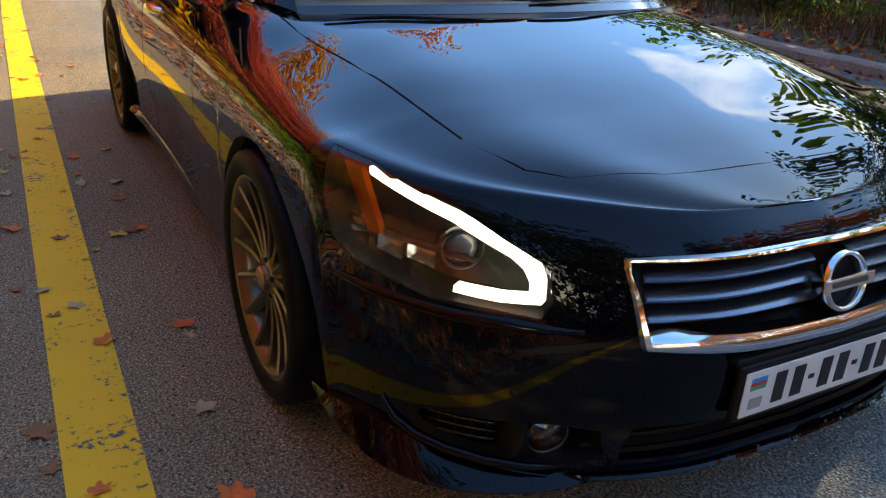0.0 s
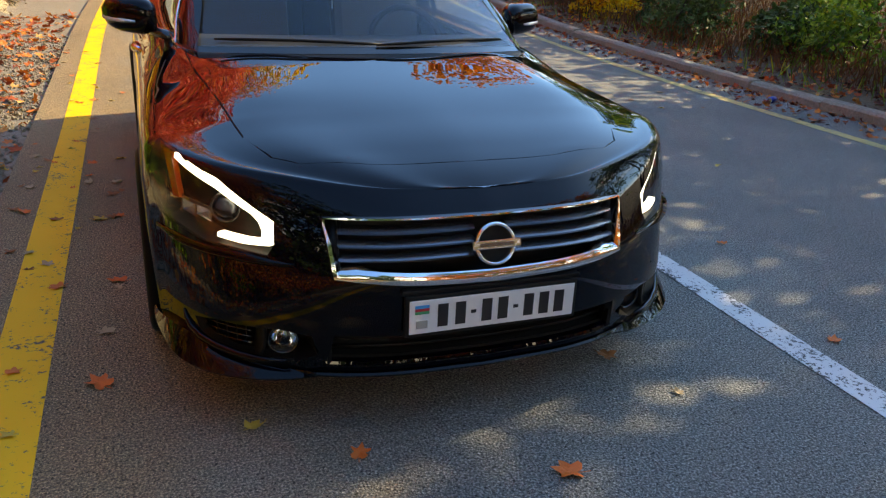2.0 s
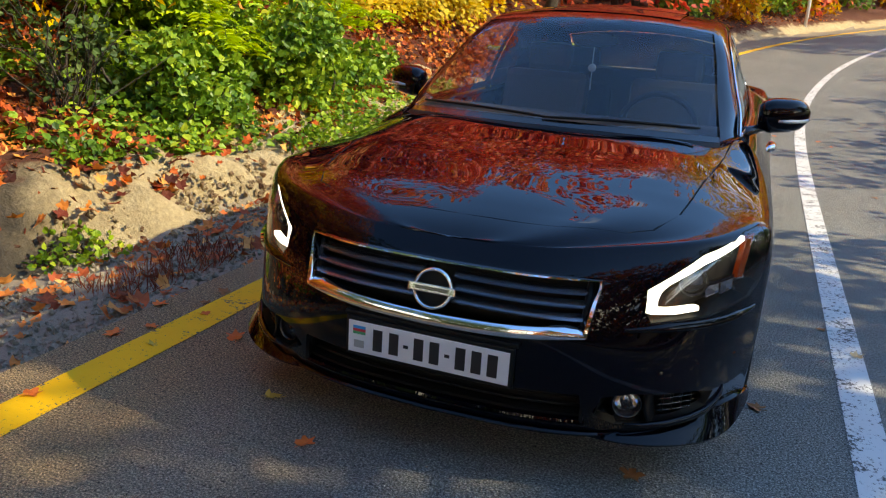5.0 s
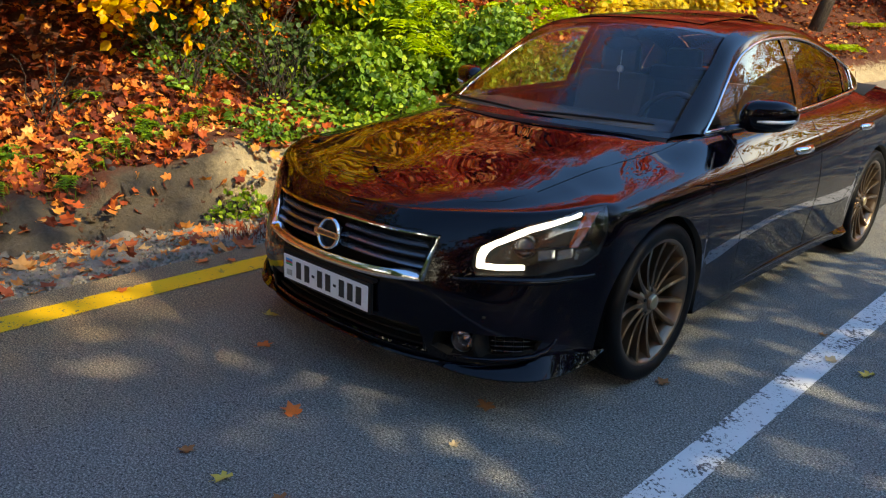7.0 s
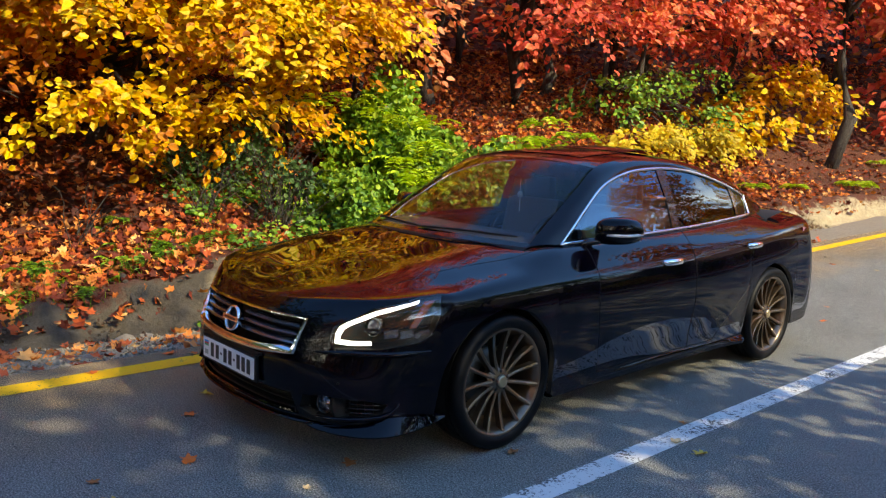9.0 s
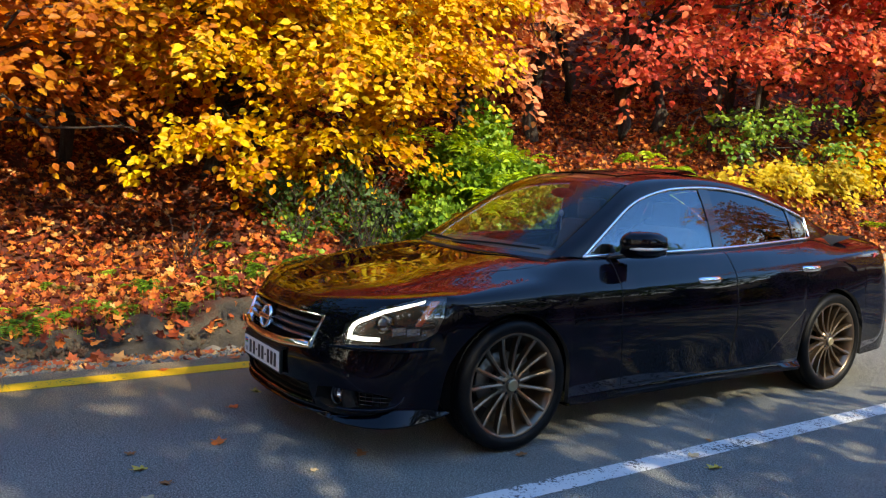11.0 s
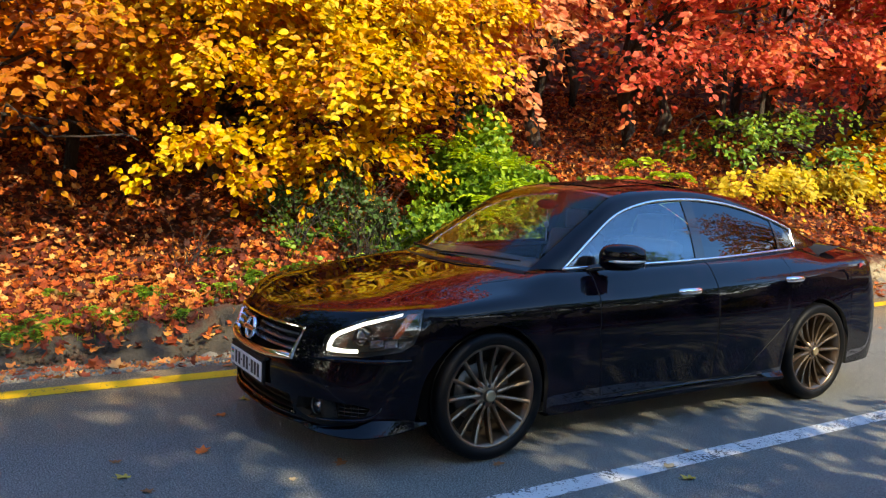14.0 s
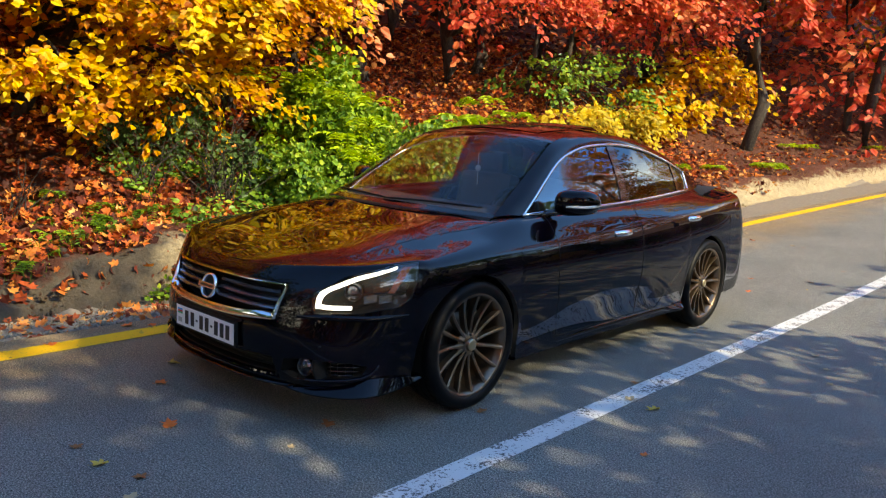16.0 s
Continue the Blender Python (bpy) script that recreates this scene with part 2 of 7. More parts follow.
def mat_glow(name, color, strength):
    m, n, l, p = material(name)
    p.inputs["Base Color"].default_value = (*color, 1)
    p.inputs["Emission Color"].default_value, p.inputs["Emission Strength"].default_value = (*color, 1), strength
    return m


ASPHALT = mat_asphalt()
YELLOW = mat_line("yellow_paint", (0.98, 0.54, 0.012), 0.650)
WHITE = mat_line("white_paint", (0.70, 0.70, 0.68), 0.705)
YELLOW_FAR = mat_line("pale_yellow_paint", (0.60, 0.46, 0.16), 0.68)
GRAVEL = mat_soil("gravel", (0.145, 0.122, 0.09), (0.42, 0.36, 0.275), 16.0, 0.3)
EARTH = mat_bank("bank_earth")
VERGE = mat_soil("verge_soil", (0.10, 0.075, 0.05), (0.26, 0.20, 0.13), 12.0, 0.9)
CONCRETE = mat_soil("kerb_concrete", (0.26, 0.235, 0.19), (0.50, 0.45, 0.36), 5.0, 0.9)
BARK = mat_bark()
LEAF_YELLOW = mat_leaf("yellow_leaf", [(0.0, (0.26, 0.05, 0.007)), (0.25, (0.58, 0.20, 0.010)), (0.5, (0.72, 0.41, 0.012)), (0.82, (0.80, 0.60, 0.025)), (1.0, (0.40, 0.42, 0.03))], 0.32, 0.5, 1.1, 0.5)
LEAF_GOLD = mat_leaf("golden_leaf", [(0.0, (0.46, 0.11, 0.01)), (0.35, (0.70, 0.32, 0.012)), (0.7, (0.80, 0.52, 0.02)), (1.0, (0.82, 0.62, 0.03))], 0.32, 0.5, 1.1, 0.5)
LEAF_ORANGE = mat_leaf("orange_leaf", [(0.0, (0.42, 0.08, 0.012)), (0.45, (0.70, 0.20, 0.015)), (1.0, (0.84, 0.38, 0.02))])
LEAF_RED = mat_leaf("red_leaf", [(0.0, (0.40, 0.03, 0.025)), (0.45, (0.76, 0.11, 0.06)), (0.8, (0.86, 0.27, 0.10)), (1.0, (0.86, 0.42, 0.06))])
LEAF_GREEN = mat_leaf("green_leaf", [(0.0, (0.03, 0.08, 0.012)), (0.4, (0.12, 0.25, 0.02)), (0.75, (0.32, 0.46, 0.03)), (0.95, (0.54, 0.60, 0.06)), (1.0, (0.70, 0.58, 0.05))], 0.35, 0.5, 1.6, 0.6)
LEAF_BRAMBLE = mat_leaf("bramble_leaf", [(0.0, (0.02, 0.05, 0.01)), (0.4, (0.10, 0.22, 0.022)), (0.75, (0.30, 0.45, 0.045)), (0.95, (0.48, 0.56, 0.06)), (1.0, (0.70, 0.55, 0.05))], 0.3, 0.4, 1.6, 0.6)
LEAF_IVY = mat_leaf("ivy_leaf", [(0.0, (0.03, 0.08, 0.010)), (0.35, (0.13, 0.26, 0.02)), (0.75, (0.36, 0.50, 0.04)), (1.0, (0.62, 0.60, 0.05))], 0.35, 0.45, 1.6, 0.6)
LEAF_LIME = mat_leaf("lime_leaf", [(0.0, (0.24, 0.40, 0.02)), (0.6, (0.50, 0.64, 0.03)), (1.0, (0.74, 0.74, 0.06))])
LEAF_DARK = mat_leaf("dark_green_leaf", [(0.0, (0.025, 0.05, 0.014)), (0.7, (0.07, 0.13, 0.03)), (1.0, (0.16, 0.20, 0.05))], 0.2)
LEAF_LITTER = mat_leaf("fallen_leaf", [(0.0, (0.03, 0.009, 0.006)), (0.34, (0.15, 0.024, 0.010)), (0.55, (0.50, 0.09, 0.02)), (0.82, (0.72, 0.26, 0.05)), (1.0, (0.86, 0.55, 0.22))], 0.1, 0.7, 2.6, 0.78)
LEAF_FRESH = mat_leaf("fresh_fallen_leaf", [(0.0, (0.16, 0.035, 0.02)), (0.4, (0.48, 0.10, 0.03)), (0.75, (0.70, 0.24, 0.05)), (1.0, (0.80, 0.48, 0.18))], 0.1, 0.7, 2.6, 0.8)
LEAF_TAN = mat_leaf("dry_grass_blade", [(0.0, (0.07, 0.025, 0.012)), (0.5, (0.19, 0.075, 0.03)), (1.0, (0.34, 0.21, 0.08))], 0.25, 0.8)

PAINT = mat_paint()
BLACK = plain("black_plastic", (0.005, 0.005, 0.005), 0.5, grain=0.3, grain_scale=400, spec=0.25)
GLOSS_BLACK = plain("gloss_black_plastic", (0.008, 0.008, 0.009), 0.12, coat=0.6)
RUBBER = plain("tyre_rubber", (0.003, 0.003, 0.0035), 0.5, grain=0.35, grain_scale=120, spec=0.14)
CHROME = plain("chrome", (0.86, 0.87, 0.88), 0.05, 1.0)
SATIN = plain("satin_aluminium", (0.82, 0.83, 0.84), 0.14, 1.0)
SLAT = plain("grille_slat_grey", (0.20, 0.21, 0.23), 0.22, 0.9)
BRONZE = plain("bronze_wheel_paint", (0.16, 0.112, 0.075), 0.28, 0.85, 0.4)
DISC = plain("brake_steel", (0.12, 0.115, 0.11), 0.4, 1.0, grain=0.2)
CABIN = plain("cabin_trim", (0.012, 0.012, 0.014), 0.8, grain=0.2, grain_scale=200)
SEAT = plain("seat_leather", (0.05, 0.045, 0.04), 0.6, grain=0.15, grain_scale=150)
PLATE = plain("plate_white", (0.78, 0.78, 0.76), 0.45, grain=0.04)
INK = plain("plate_ink", (0.015, 0.015, 0.016), 0.5)
ORANGE = plain("orange_reflector", (0.24, 0.024, 0.003), 0.25, coat=0.8)
GLASS = mat_glass("windscreen_glass", (0.88, 0.91, 0.92), 1.62, 0.0, (0.9, 0.96, 1.0))
GLASS_SIDE = mat_glass("tinted_glass", (0.80, 0.83, 0.83), 2.4, 0.0, (0.72, 0.9, 1.0))
GLASS_CLEAR = mat_glass("lamp_glass", (0.84, 0.86, 0.88), 1.75)
GLASS_REAR = mat_glass("dark_tinted_glass", (0.025, 0.025, 0.025), 1.9, 0.0, (0.8, 0.92, 1.0))
LED = mat_glow("led_white", (1.0, 0.98, 0.95), 1.7)


# ---- building helpers ----
def link(name, bm, mat, parent=None, label="", smooth=True):
    me = bpy.data.meshes.new(name)
    bm.to_mesh(me)
    bm.free()
    if smooth:
        me.shade_smooth()
    for one in mat if isinstance(mat, (list, tuple)) else (mat,):
        me.materials.append(one)
    ob = new(name, me)
    if parent:
        ob.parent = parent
    if label:
        ob["label"] = label
    return ob


def part(name, bm, mat, parent, label="", smooth=True):
    return link(name, bm, mat, parent, label, smooth)


def from_arrays(name, verts, faces, mat, smooth=False):
    """A mesh object of many alike polygons: an n x 3 and an m x k array."""
    verts, faces = np.asarray(verts, np.float32), np.asarray(faces, np.int32)
    me = bpy.data.meshes.new(name)
    k = faces.shape[1]
    me.vertices.add(len(verts)), me.loops.add(faces.size), me.polygons.add(len(faces))
    me.vertices.foreach_set("co", verts.ravel())
    me.loops.foreach_set("vertex_index", faces.ravel())
    me.polygons.foreach_set("loop_start", np.arange(0, faces.size, k, dtype=np.int32))
    me.polygons.foreach_set("use_smooth", np.full(len(faces), smooth))
    me.update(calc_edges=True)
    me.materials.append(mat)
    return new(name, me)


def spline(knots, u):
    """A smooth curve through knots (rows of numbers), at u from 0 to 1 (an array)."""
    k = np.asarray(knots, float)
    n = len(k) - 1
    t = np.clip(np.asarray(u, float), 0, 1) * n
    i = np.minimum(t.astype(int), n - 1)
    f = (t - i)[..., None]
    pad = np.vstack([2 * k[0] - k[1], k, 2 * k[-1] - k[-2]])
    a, b, c, d = pad[i], pad[i + 1], pad[i + 2], pad[i + 3]
    return 0.5 * (2 * b + (c - a) * f + (2 * a - 5 * b + 4 * c - d) * f**2 + (3 * b - a - 3 * c + d) * f**3)


def through_knots(x, knots):
    """A value at x on a smooth curve through (x, value) knots in order of x."""
    k = np.asarray(knots, float)
    a, b = k[:, 0], k[:, 1]
    slope = np.gradient(b, a)
    x = np.clip(np.asarray(x, float), a[0], a[-1])
    i = np.clip(np.searchsorted(a, x) - 1, 0, len(a) - 2)
    h = a[i + 1] - a[i]
    t = (x - a[i]) / h
    return (2 * t**3 - 3 * t**2 + 1) * b[i] + (t**3 - 2 * t**2 + t) * h * slope[i] + (3 * t**2 - 2 * t**3) * b[i + 1] + (t**3 - t**2) * h * slope[i + 1]


def grid_bm(points, close_u=False):
    """A bmesh from a rows x columns x 3 array."""
    bm = bmesh.new()
    rows = [[bm.verts.new(p) for p in row] for row in points]
    for a, b in zip(rows, rows[1:]):
        n = len(a)
        for j in range(n if close_u else n - 1):
            q = (a[j], a[(j + 1) % n], b[(j + 1) % n], b[j])
            if len(set(q)) == 4:
                bm.faces.new(q)
    return bm


def lathe(profile, steps=64, axis="x"):
    """Turns a profile of (along, radius) about an axis."""
    rows = []
    for s, r in profile:
        row = []
        for i in range(steps):
            a = 2 * math.pi * i / steps
            row.append((s, r * math.cos(a), r * math.sin(a)) if axis == "x" else ((r * math.cos(a), s, r * math.sin(a)) if axis == "y" else (r * math.cos(a), r * math.sin(a), s)))
        rows.append(row)
    return grid_bm(rows, True)


def tube(path, radius, sides=8, flat=1.0, bm=None, caps=True):
    """A round or oval rod along points; radius may be a list."""
    bm = bm or bmesh.new()
    pts = [Vector(p) for p in path]
    up = Vector((0, 0, 1))
    rows = []
    for i, p in enumerate(pts):
        d = (pts[min(i + 1, len(pts) - 1)] - pts[max(i - 1, 0)]).normalized()
        s = d.cross(up)
        s = s.normalized() if s.length > 1e-3 else Vector((1, 0, 0))
        v = s.cross(d).normalized()
        r = float(radius[i] if isinstance(radius, (list, tuple, np.ndarray)) else radius)
        rows.append([bm.verts.new(p + r * (math.cos(2 * math.pi * j / sides) * s + flat * math.sin(2 * math.pi * j / sides) * v)) for j in range(sides)])
    for a, b in zip(rows, rows[1:]):
        for j in range(sides):
            bm.faces.new((a[j], a[(j + 1) % sides], b[(j + 1) % sides], b[j]))
    if caps:
        bm.faces.new(rows[0][::-1]), bm.faces.new(rows[-1])
    return bm


def box(size, at=(0, 0, 0), bevel=0.0, bm=None, turn=None):
    bm = bm or bmesh.new()
    m = Matrix.Translation(at) @ (turn or Matrix()) @ Matrix.Diagonal((*size, 1))
    made = bmesh.ops.create_cube(bm, size=1, matrix=m)["verts"]
    if bevel:
        edges = list({e for v in made for e in v.link_edges})
        bmesh.ops.bevel(bm, geom=edges, offset=bevel, segments=2, affect="EDGES", profile=0.6)
    return bm


# ---- the road's line ----
def bend(s):
    """Heading, place and height of the road's middle line at s metres past the front axle."""
    step = 0.5
    q = np.arange(0, 140, step)
    kappa = np.clip((q - 4.465) / 6.829, 0, 1) * 0.019 * np.clip((78 - q) / 8, 0, 1)
    th = np.cumsum(kappa) * step
    x, y = np.cumsum(np.sin(th)) * step, np.cumsum(np.cos(th)) * step
    z = np.cumsum(np.clip((q - 2.495) / 13.7, 0, 1) * 0.076 * np.clip((110 - q) / 30, 0, 1)) * step
    s = np.asarray(s, float)
    at = lambda a, low: np.where(s < step, low, np.interp(s - step, q, a))  # noqa: E731
    return at(th, 0.0), at(x, 0.0), at(y, s), at(z, 0.0)


def road_point(s, off, up=0.0):
    th, x, y, z = bend(s)
    return np.stack([x + off * np.cos(th), y - off * np.sin(th), z + up], -1)


def bank_foot(s):
    return np.interp(s, [-60, -2.0, 0.0, 1.0, 2.2, 120], [-3.6, -3.55, -3.35, -2.95, -2.85, -2.85])


def land(s, off):
    """Height of the land above the road's surface at (s, off)."""
    s, off = np.broadcast_arrays(np.asarray(s, float), np.asarray(off, float))
    foot = bank_foot(s)
    low = np.interp(s, [-3, 0, 1.5, 4, 8], [-0.34, -0.32, -0.17, -0.12, -0.08])
    top = np.interp(s, [-4, -0.5, 0.4, 1.0, 1.7, 2.6, 6, 12], [-0.14, -0.10, 0.10, 0.21, 0.19, 0.13, 0.2, 0.25])
    wide = np.interp(s, [-4, -0.5, 0.5, 1.5, 4, 6], [0.75, 0.7, 0.45, 0.36, 0.42, 0.6])
    d = foot - off
    left = np.where(off > -1.62, -0.03, np.where(d < 0, low * np.clip((-1.62 - off) / np.maximum(-1.62 - foot, 0.2), 0, 1) - 0.03, 0))
    rise = low - 0.03 + (top - low) * np.clip(d / wide, 0, 1) ** 0.8 + np.interp(s, [-1, 2], [0.14, 0.25]) * np.clip(d - wide, 0, 1.6) + 0.44 * np.clip(d - wide - 1.6, 0, 60)
    left = np.where(d >= 0, rise, left)
    e = off - 5.35
    right = np.where(e > 0, 0.065 + 0.05 * np.clip(e, 0, 3) + 0.22 * np.clip(e - 3, 0, 40), -0.03)
    return np.where(off < 0, left, right)


def land_point(s, off, up=0.0):
    return road_point(np.asarray(s, float), np.asarray(off, float), land(s, off) + up)


def strip(s, offs, up):
    """Rows of points along the road at each offset."""
    return np.stack([road_point(s, np.full_like(s, o), up) for o in offs], 1)


S_LONG = np.concatenate([np.arange(-40, -4, 2.0), np.arange(-4, 20, 0.5), np.arange(20, 110, 1.0)])
tagged(link("road", grid_bm(strip(S_LONG, np.array([-1.66, -1.36, 0, 1.37, 3.0, 4.6, 5.25]), 0.0)), ASPHALT), "worn grey asphalt road with scattered autumn leaves", "road", kind="structure")


def stripe(name, a, b, mat, label):
    bm = grid_bm(strip(S_LONG, np.array([a, b]), 0.004))
    tagged(link(name, bm, mat), label, "road marking", kind="structure")


stripe("edge_line", -1.455, -1.275, YELLOW, "worn yellow painted line along the road edge")
stripe("centre_line", 1.30, 1.435, WHITE, "worn white painted line down the road")
stripe("far_edge_line", 4.53, 4.65, YELLOW_FAR, "faded yellow painted line beside the kerb")

# Land: gravel shoulder, bank, slope and verge in one sheet
S_LAND = np.concatenate([np.arange(-60, -6, 3.0), np.arange(-6, -1, 0.12), np.arange(-1, 4, 0.06), np.arange(4, 12, 0.12), np.arange(12, 40, 0.6), np.arange(40, 112, 2.0)])
OFF_LAND = np.concatenate([np.arange(-60, -12, 2.5), np.arange(-12, -6, 0.5), np.arange(-6, -1.6, 0.09), [-1.4, 0, 4.9, 5.3], np.arange(5.4, 12, 0.6), np.arange(12, 44, 3.0)])


def build_land():
    ss, oo = np.meshgrid(S_LAND, OFF_LAND, indexing="ij")
    pts = land_point(ss, oo)
    d = bank_foot(ss) - oo
    rough = np.array([[noise.fractal(Vector((s * 1.9, o * 1.9, 0.3)), 1.0, 2.1, 5) for o in OFF_LAND] for s in S_LAND])
    amount = np.where((d > -0.1) & (d < 0.9), 0.14, np.where(d >= 0.9, 0.07, np.where(oo < -1.62, 0.018, np.where(oo > 5.4, 0.05, 0))))
    crumb = np.array([[noise.fractal(Vector((s * 8.5, o * 8.5, 2.3)), 0.8, 2.2, 4) if -6 < o < -1.7 and -4 < s < 8 else 0.0 for o in OFF_LAND] for s in S_LAND])
    pts[..., 2] += rough * amount + crumb * np.where((d > -0.1) & (d < 1.0), 0.035, np.where(oo < -1.7, 0.012, 0))
    pts[..., 0] += np.where((d > 0) & (d < 0.8), rough * 0.10, 0)
    bm = grid_bm(pts)
    run = bm.verts.layers.float.new("bank_run")
    bm.verts.index_update(), bm.faces.index_update()
    past = d - np.interp(ss, [2.6, 3.6, 8.0, 10.0], [0.55, 2.2, 2.2, 0.4])
    for v in bm.verts:
        i, j = divmod(v.index, len(OFF_LAND))
        v[run] = past[i, j]
    for f in bm.faces:
        i, j = divmod(f.index, len(OFF_LAND) - 1)
        o, dd = OFF_LAND[j], d[i, j] + 0.25 * rough[i, j]
        f.material_index = 2 if o >= 0 else 0 if dd < 0.0 else 1
    return link("ground", bm, [GRAVEL, EARTH, VERGE])


tagged(build_land(), "gravel shoulder, earth bank and leaf-covered wooded slope", "ground", kind="structure")

far = bmesh.new()
bmesh.ops.create_grid(far, x_segments=40, y_segments=40, size=2500)
for v in far.verts:
    r = math.hypot(v.co.x, v.co.y)
    v.co.z = -1.2 + 60 * max(0, (r - 150) / 1500) ** 1.2
tagged(link("backdrop", far, VERGE), "distant wooded hills", "hills", kind="structure")


def build_kerb():
    kerb = tagged(new("kerb"), "pale weathered concrete kerb along the road", "kerb", kind="structure")
    s = -24.0
    while s < 70:
        q = np.linspace(s, s + 0.985, 3)
        lift = random.uniform(-0.012, 0.012)
        prof = [(5.23, -0.05), (5.24, 0.075 + lift), (5.27, 0.10 + lift), (5.38, 0.105 + lift), (5.40, 0.09 + lift), (5.41, -0.05)]
        bm = grid_bm(np.stack([road_point(q, np.full(3, o + random.uniform(-0.004, 0.004)), u) for o, u in prof], 1))
        for e in (0, -1):
            bm.verts.ensure_lookup_table()
            n = len(prof)
            bm.faces.new([bm.verts[(0 if e == 0 else 2 * n) + k] for k in range(n)])
        bmesh.ops.recalc_face_normals(bm, faces=bm.faces)
        part("kerb_stone", bm, CONCRETE, kerb, smooth=False)
        s += 1.0


build_kerb()


# ---- the car ----
from mathutils.bvhtree import BVHTree  # noqa: E402
from mathutils.interpolate import poly_3d_calc  # noqa: E402

# Front axle at y = 0, nose towards -y, left side at +x
HUB_F, HUB_R, HUB_Z, TYRE_R, ARCH_R = 0.0, 2.776, 0.34, 0.34, 0.372

# Rings of the lower body from the front's middle round the left side to the rear's middle: x, y
RING_LIP = [(0, -0.955), (0.3, -0.935), (0.53, -0.865), (0.74, -0.735), (0.885, -0.50), (0.92, -0.30), (0.905, 0.5), (0.885, 1.4), (0.90, 2.3), (0.90, 3.2), (0.83, 3.55), (0.5, 3.79), (0, 3.84)]
RING_LOW = [(0, -0.988), (0.3, -0.968), (0.55, -0.888), (0.75, -0.742), (0.893, -0.49), (0.928, -0.29), (0.918, 0.5), (0.895, 1.4), (0.91, 2.3), (0.91, 3.2), (0.85, 3.55), (0.5, 3.82), (0, 3.87)]
RING_MID = [(0, -0.985), (0.3, -0.965), (0.55, -0.868), (0.748, -0.712), (0.890, -0.485), (0.932, -0.27), (0.930, 0.5), (0.925, 1.4), (0.93, 2.3), (0.915, 3.2), (0.85, 3.55), (0.5, 3.80), (0, 3.85)]
RING_LAMP = [(0, -0.935), (0.3, -0.913), (0.55, -0.810), (0.752, -0.672), (0.892, -0.465), (0.928, -0.255), (0.918, 0.5), (0.912, 1.4), (0.915, 2.3), (0.90, 3.2), (0.84, 3.5), (0.5, 3.75), (0, 3.80)]
RING_EDGE = [(0, -0.875), (0.3, -0.853), (0.55, -0.755), (0.758, -0.615), (0.872, -0.42), (0.898, -0.225), (0.875, 0.5), (0.868, 1.4), (0.878, 2.3), (0.86, 3.2), (0.79, 3.48), (0.47, 3.71), (0, 3.755)]
Z_EDGE = [0.742, 0.748, 0.767, 0.785, 0.803, 0.806, 0.850, 0.878, 0.908, 0.962, 0.985, 1.01, 1.025]
Z_LIP = [0.222, 0.222, 0.222, 0.222, 0.222, 0.22, 0.20, 0.195, 0.20, 0.22, 0.24, 0.25, 0.25]
Z_MID = [0.52, 0.52, 0.53, 0.545, 0.555, 0.56, 0.56, 0.56, 0.58, 0.60, 0.60, 0.60, 0.60]
Z_LAMP = [0.675, 0.675, 0.685, 0.695, 0.705, 0.715, 0.76, 0.775, 0.80, 0.83, 0.84, 0.85, 0.86]
# Height of the middle line of the bonnet, cowl and boot lid by y
CREST = [(-0.90, 0.732), (-0.82, 0.766), (-0.65, 0.816), (-0.4, 0.870), (0.0, 0.940), (0.2, 0.970), (0.6, 0.975), (1.7, 1.0), (2.7, 1.05), (3.1, 1.068), (3.5, 1.062), (3.75, 1.04)]


# Foot line of the side windows: x, y, z
BELT = [(0.755, 0.56, 0.958), (0.768, 0.80, 0.964), (0.773, 1.05, 0.970), (0.773, 1.35, 0.977), (0.769, 1.65, 0.986), (0.760, 1.95, 0.997), (0.745, 2.25, 1.012), (0.712, 2.72, 1.038), (0.665, 2.98, 1.052), (0.585, 3.16, 1.062)]


def smooth_step(a, b, v):
    t = min(1.0, max(0.0, (v - a) / (b - a)))
    return t * t * (3 - 2 * t)


def body_column(u):
    """The section of the lower body at u: a smooth line of points from the lip up to the middle line."""
    rings = [np.append(spline(r, u), z) for r, z in (
        (RING_LIP, spline(np.array(Z_LIP)[:, None], u)[0]),
        (RING_LOW, 0.36 + 0.0 * u),
        (RING_MID, spline(np.array(Z_MID)[:, None], u)[0]),
        (RING_LAMP, spline(np.array(Z_LAMP)[:, None], u)[0]),
        (RING_EDGE, spline(np.array(Z_EDGE)[:, None], u)[0]))]
    edge = rings[-1]
    crest = through_knots(np.array(edge[1]), CREST)
    for w in (0.12, 0.36, 0.66, 1.0):
        # the wings fall away steeply beside the bonnet
        f = 1 - (1 - w) ** (2.0 + 1.5 * smooth_step(-0.50, -0.15, float(edge[1])) * (1 - smooth_step(0.3, 0.9, float(edge[1]))))
        x = edge[0] * (1 - w)
        y = edge[1]
        crease = 0.012 * math.exp(-((w - 0.36) / 0.11) ** 2) * float(np.clip((0.55 - y) / 0.5, 0, 1)) * float(np.clip((y + 0.95) / 0.25, 0, 1))
        z = edge[2] + (float(crest) - edge[2]) * f + crease
        if w < 0.5:
            # the shoulder rises to the windows' belt and to the foot of the windscreen
            k = smooth_step(0.15, 0.56, y) * (1 - smooth_step(2.72, 3.05, y))
            belt = by_y(BELT, float(np.clip(y, 0.56, 3.1)))
            if w < 0.2:
                x, z = x + (belt[0] + 0.006 - x) * k, z + (belt[2] - 0.004 - z) * k
            else:
                z += (belt[2] + 0.004 - z) * k
        rings.append(np.array([x, y, z]))
    return np.array(rings)


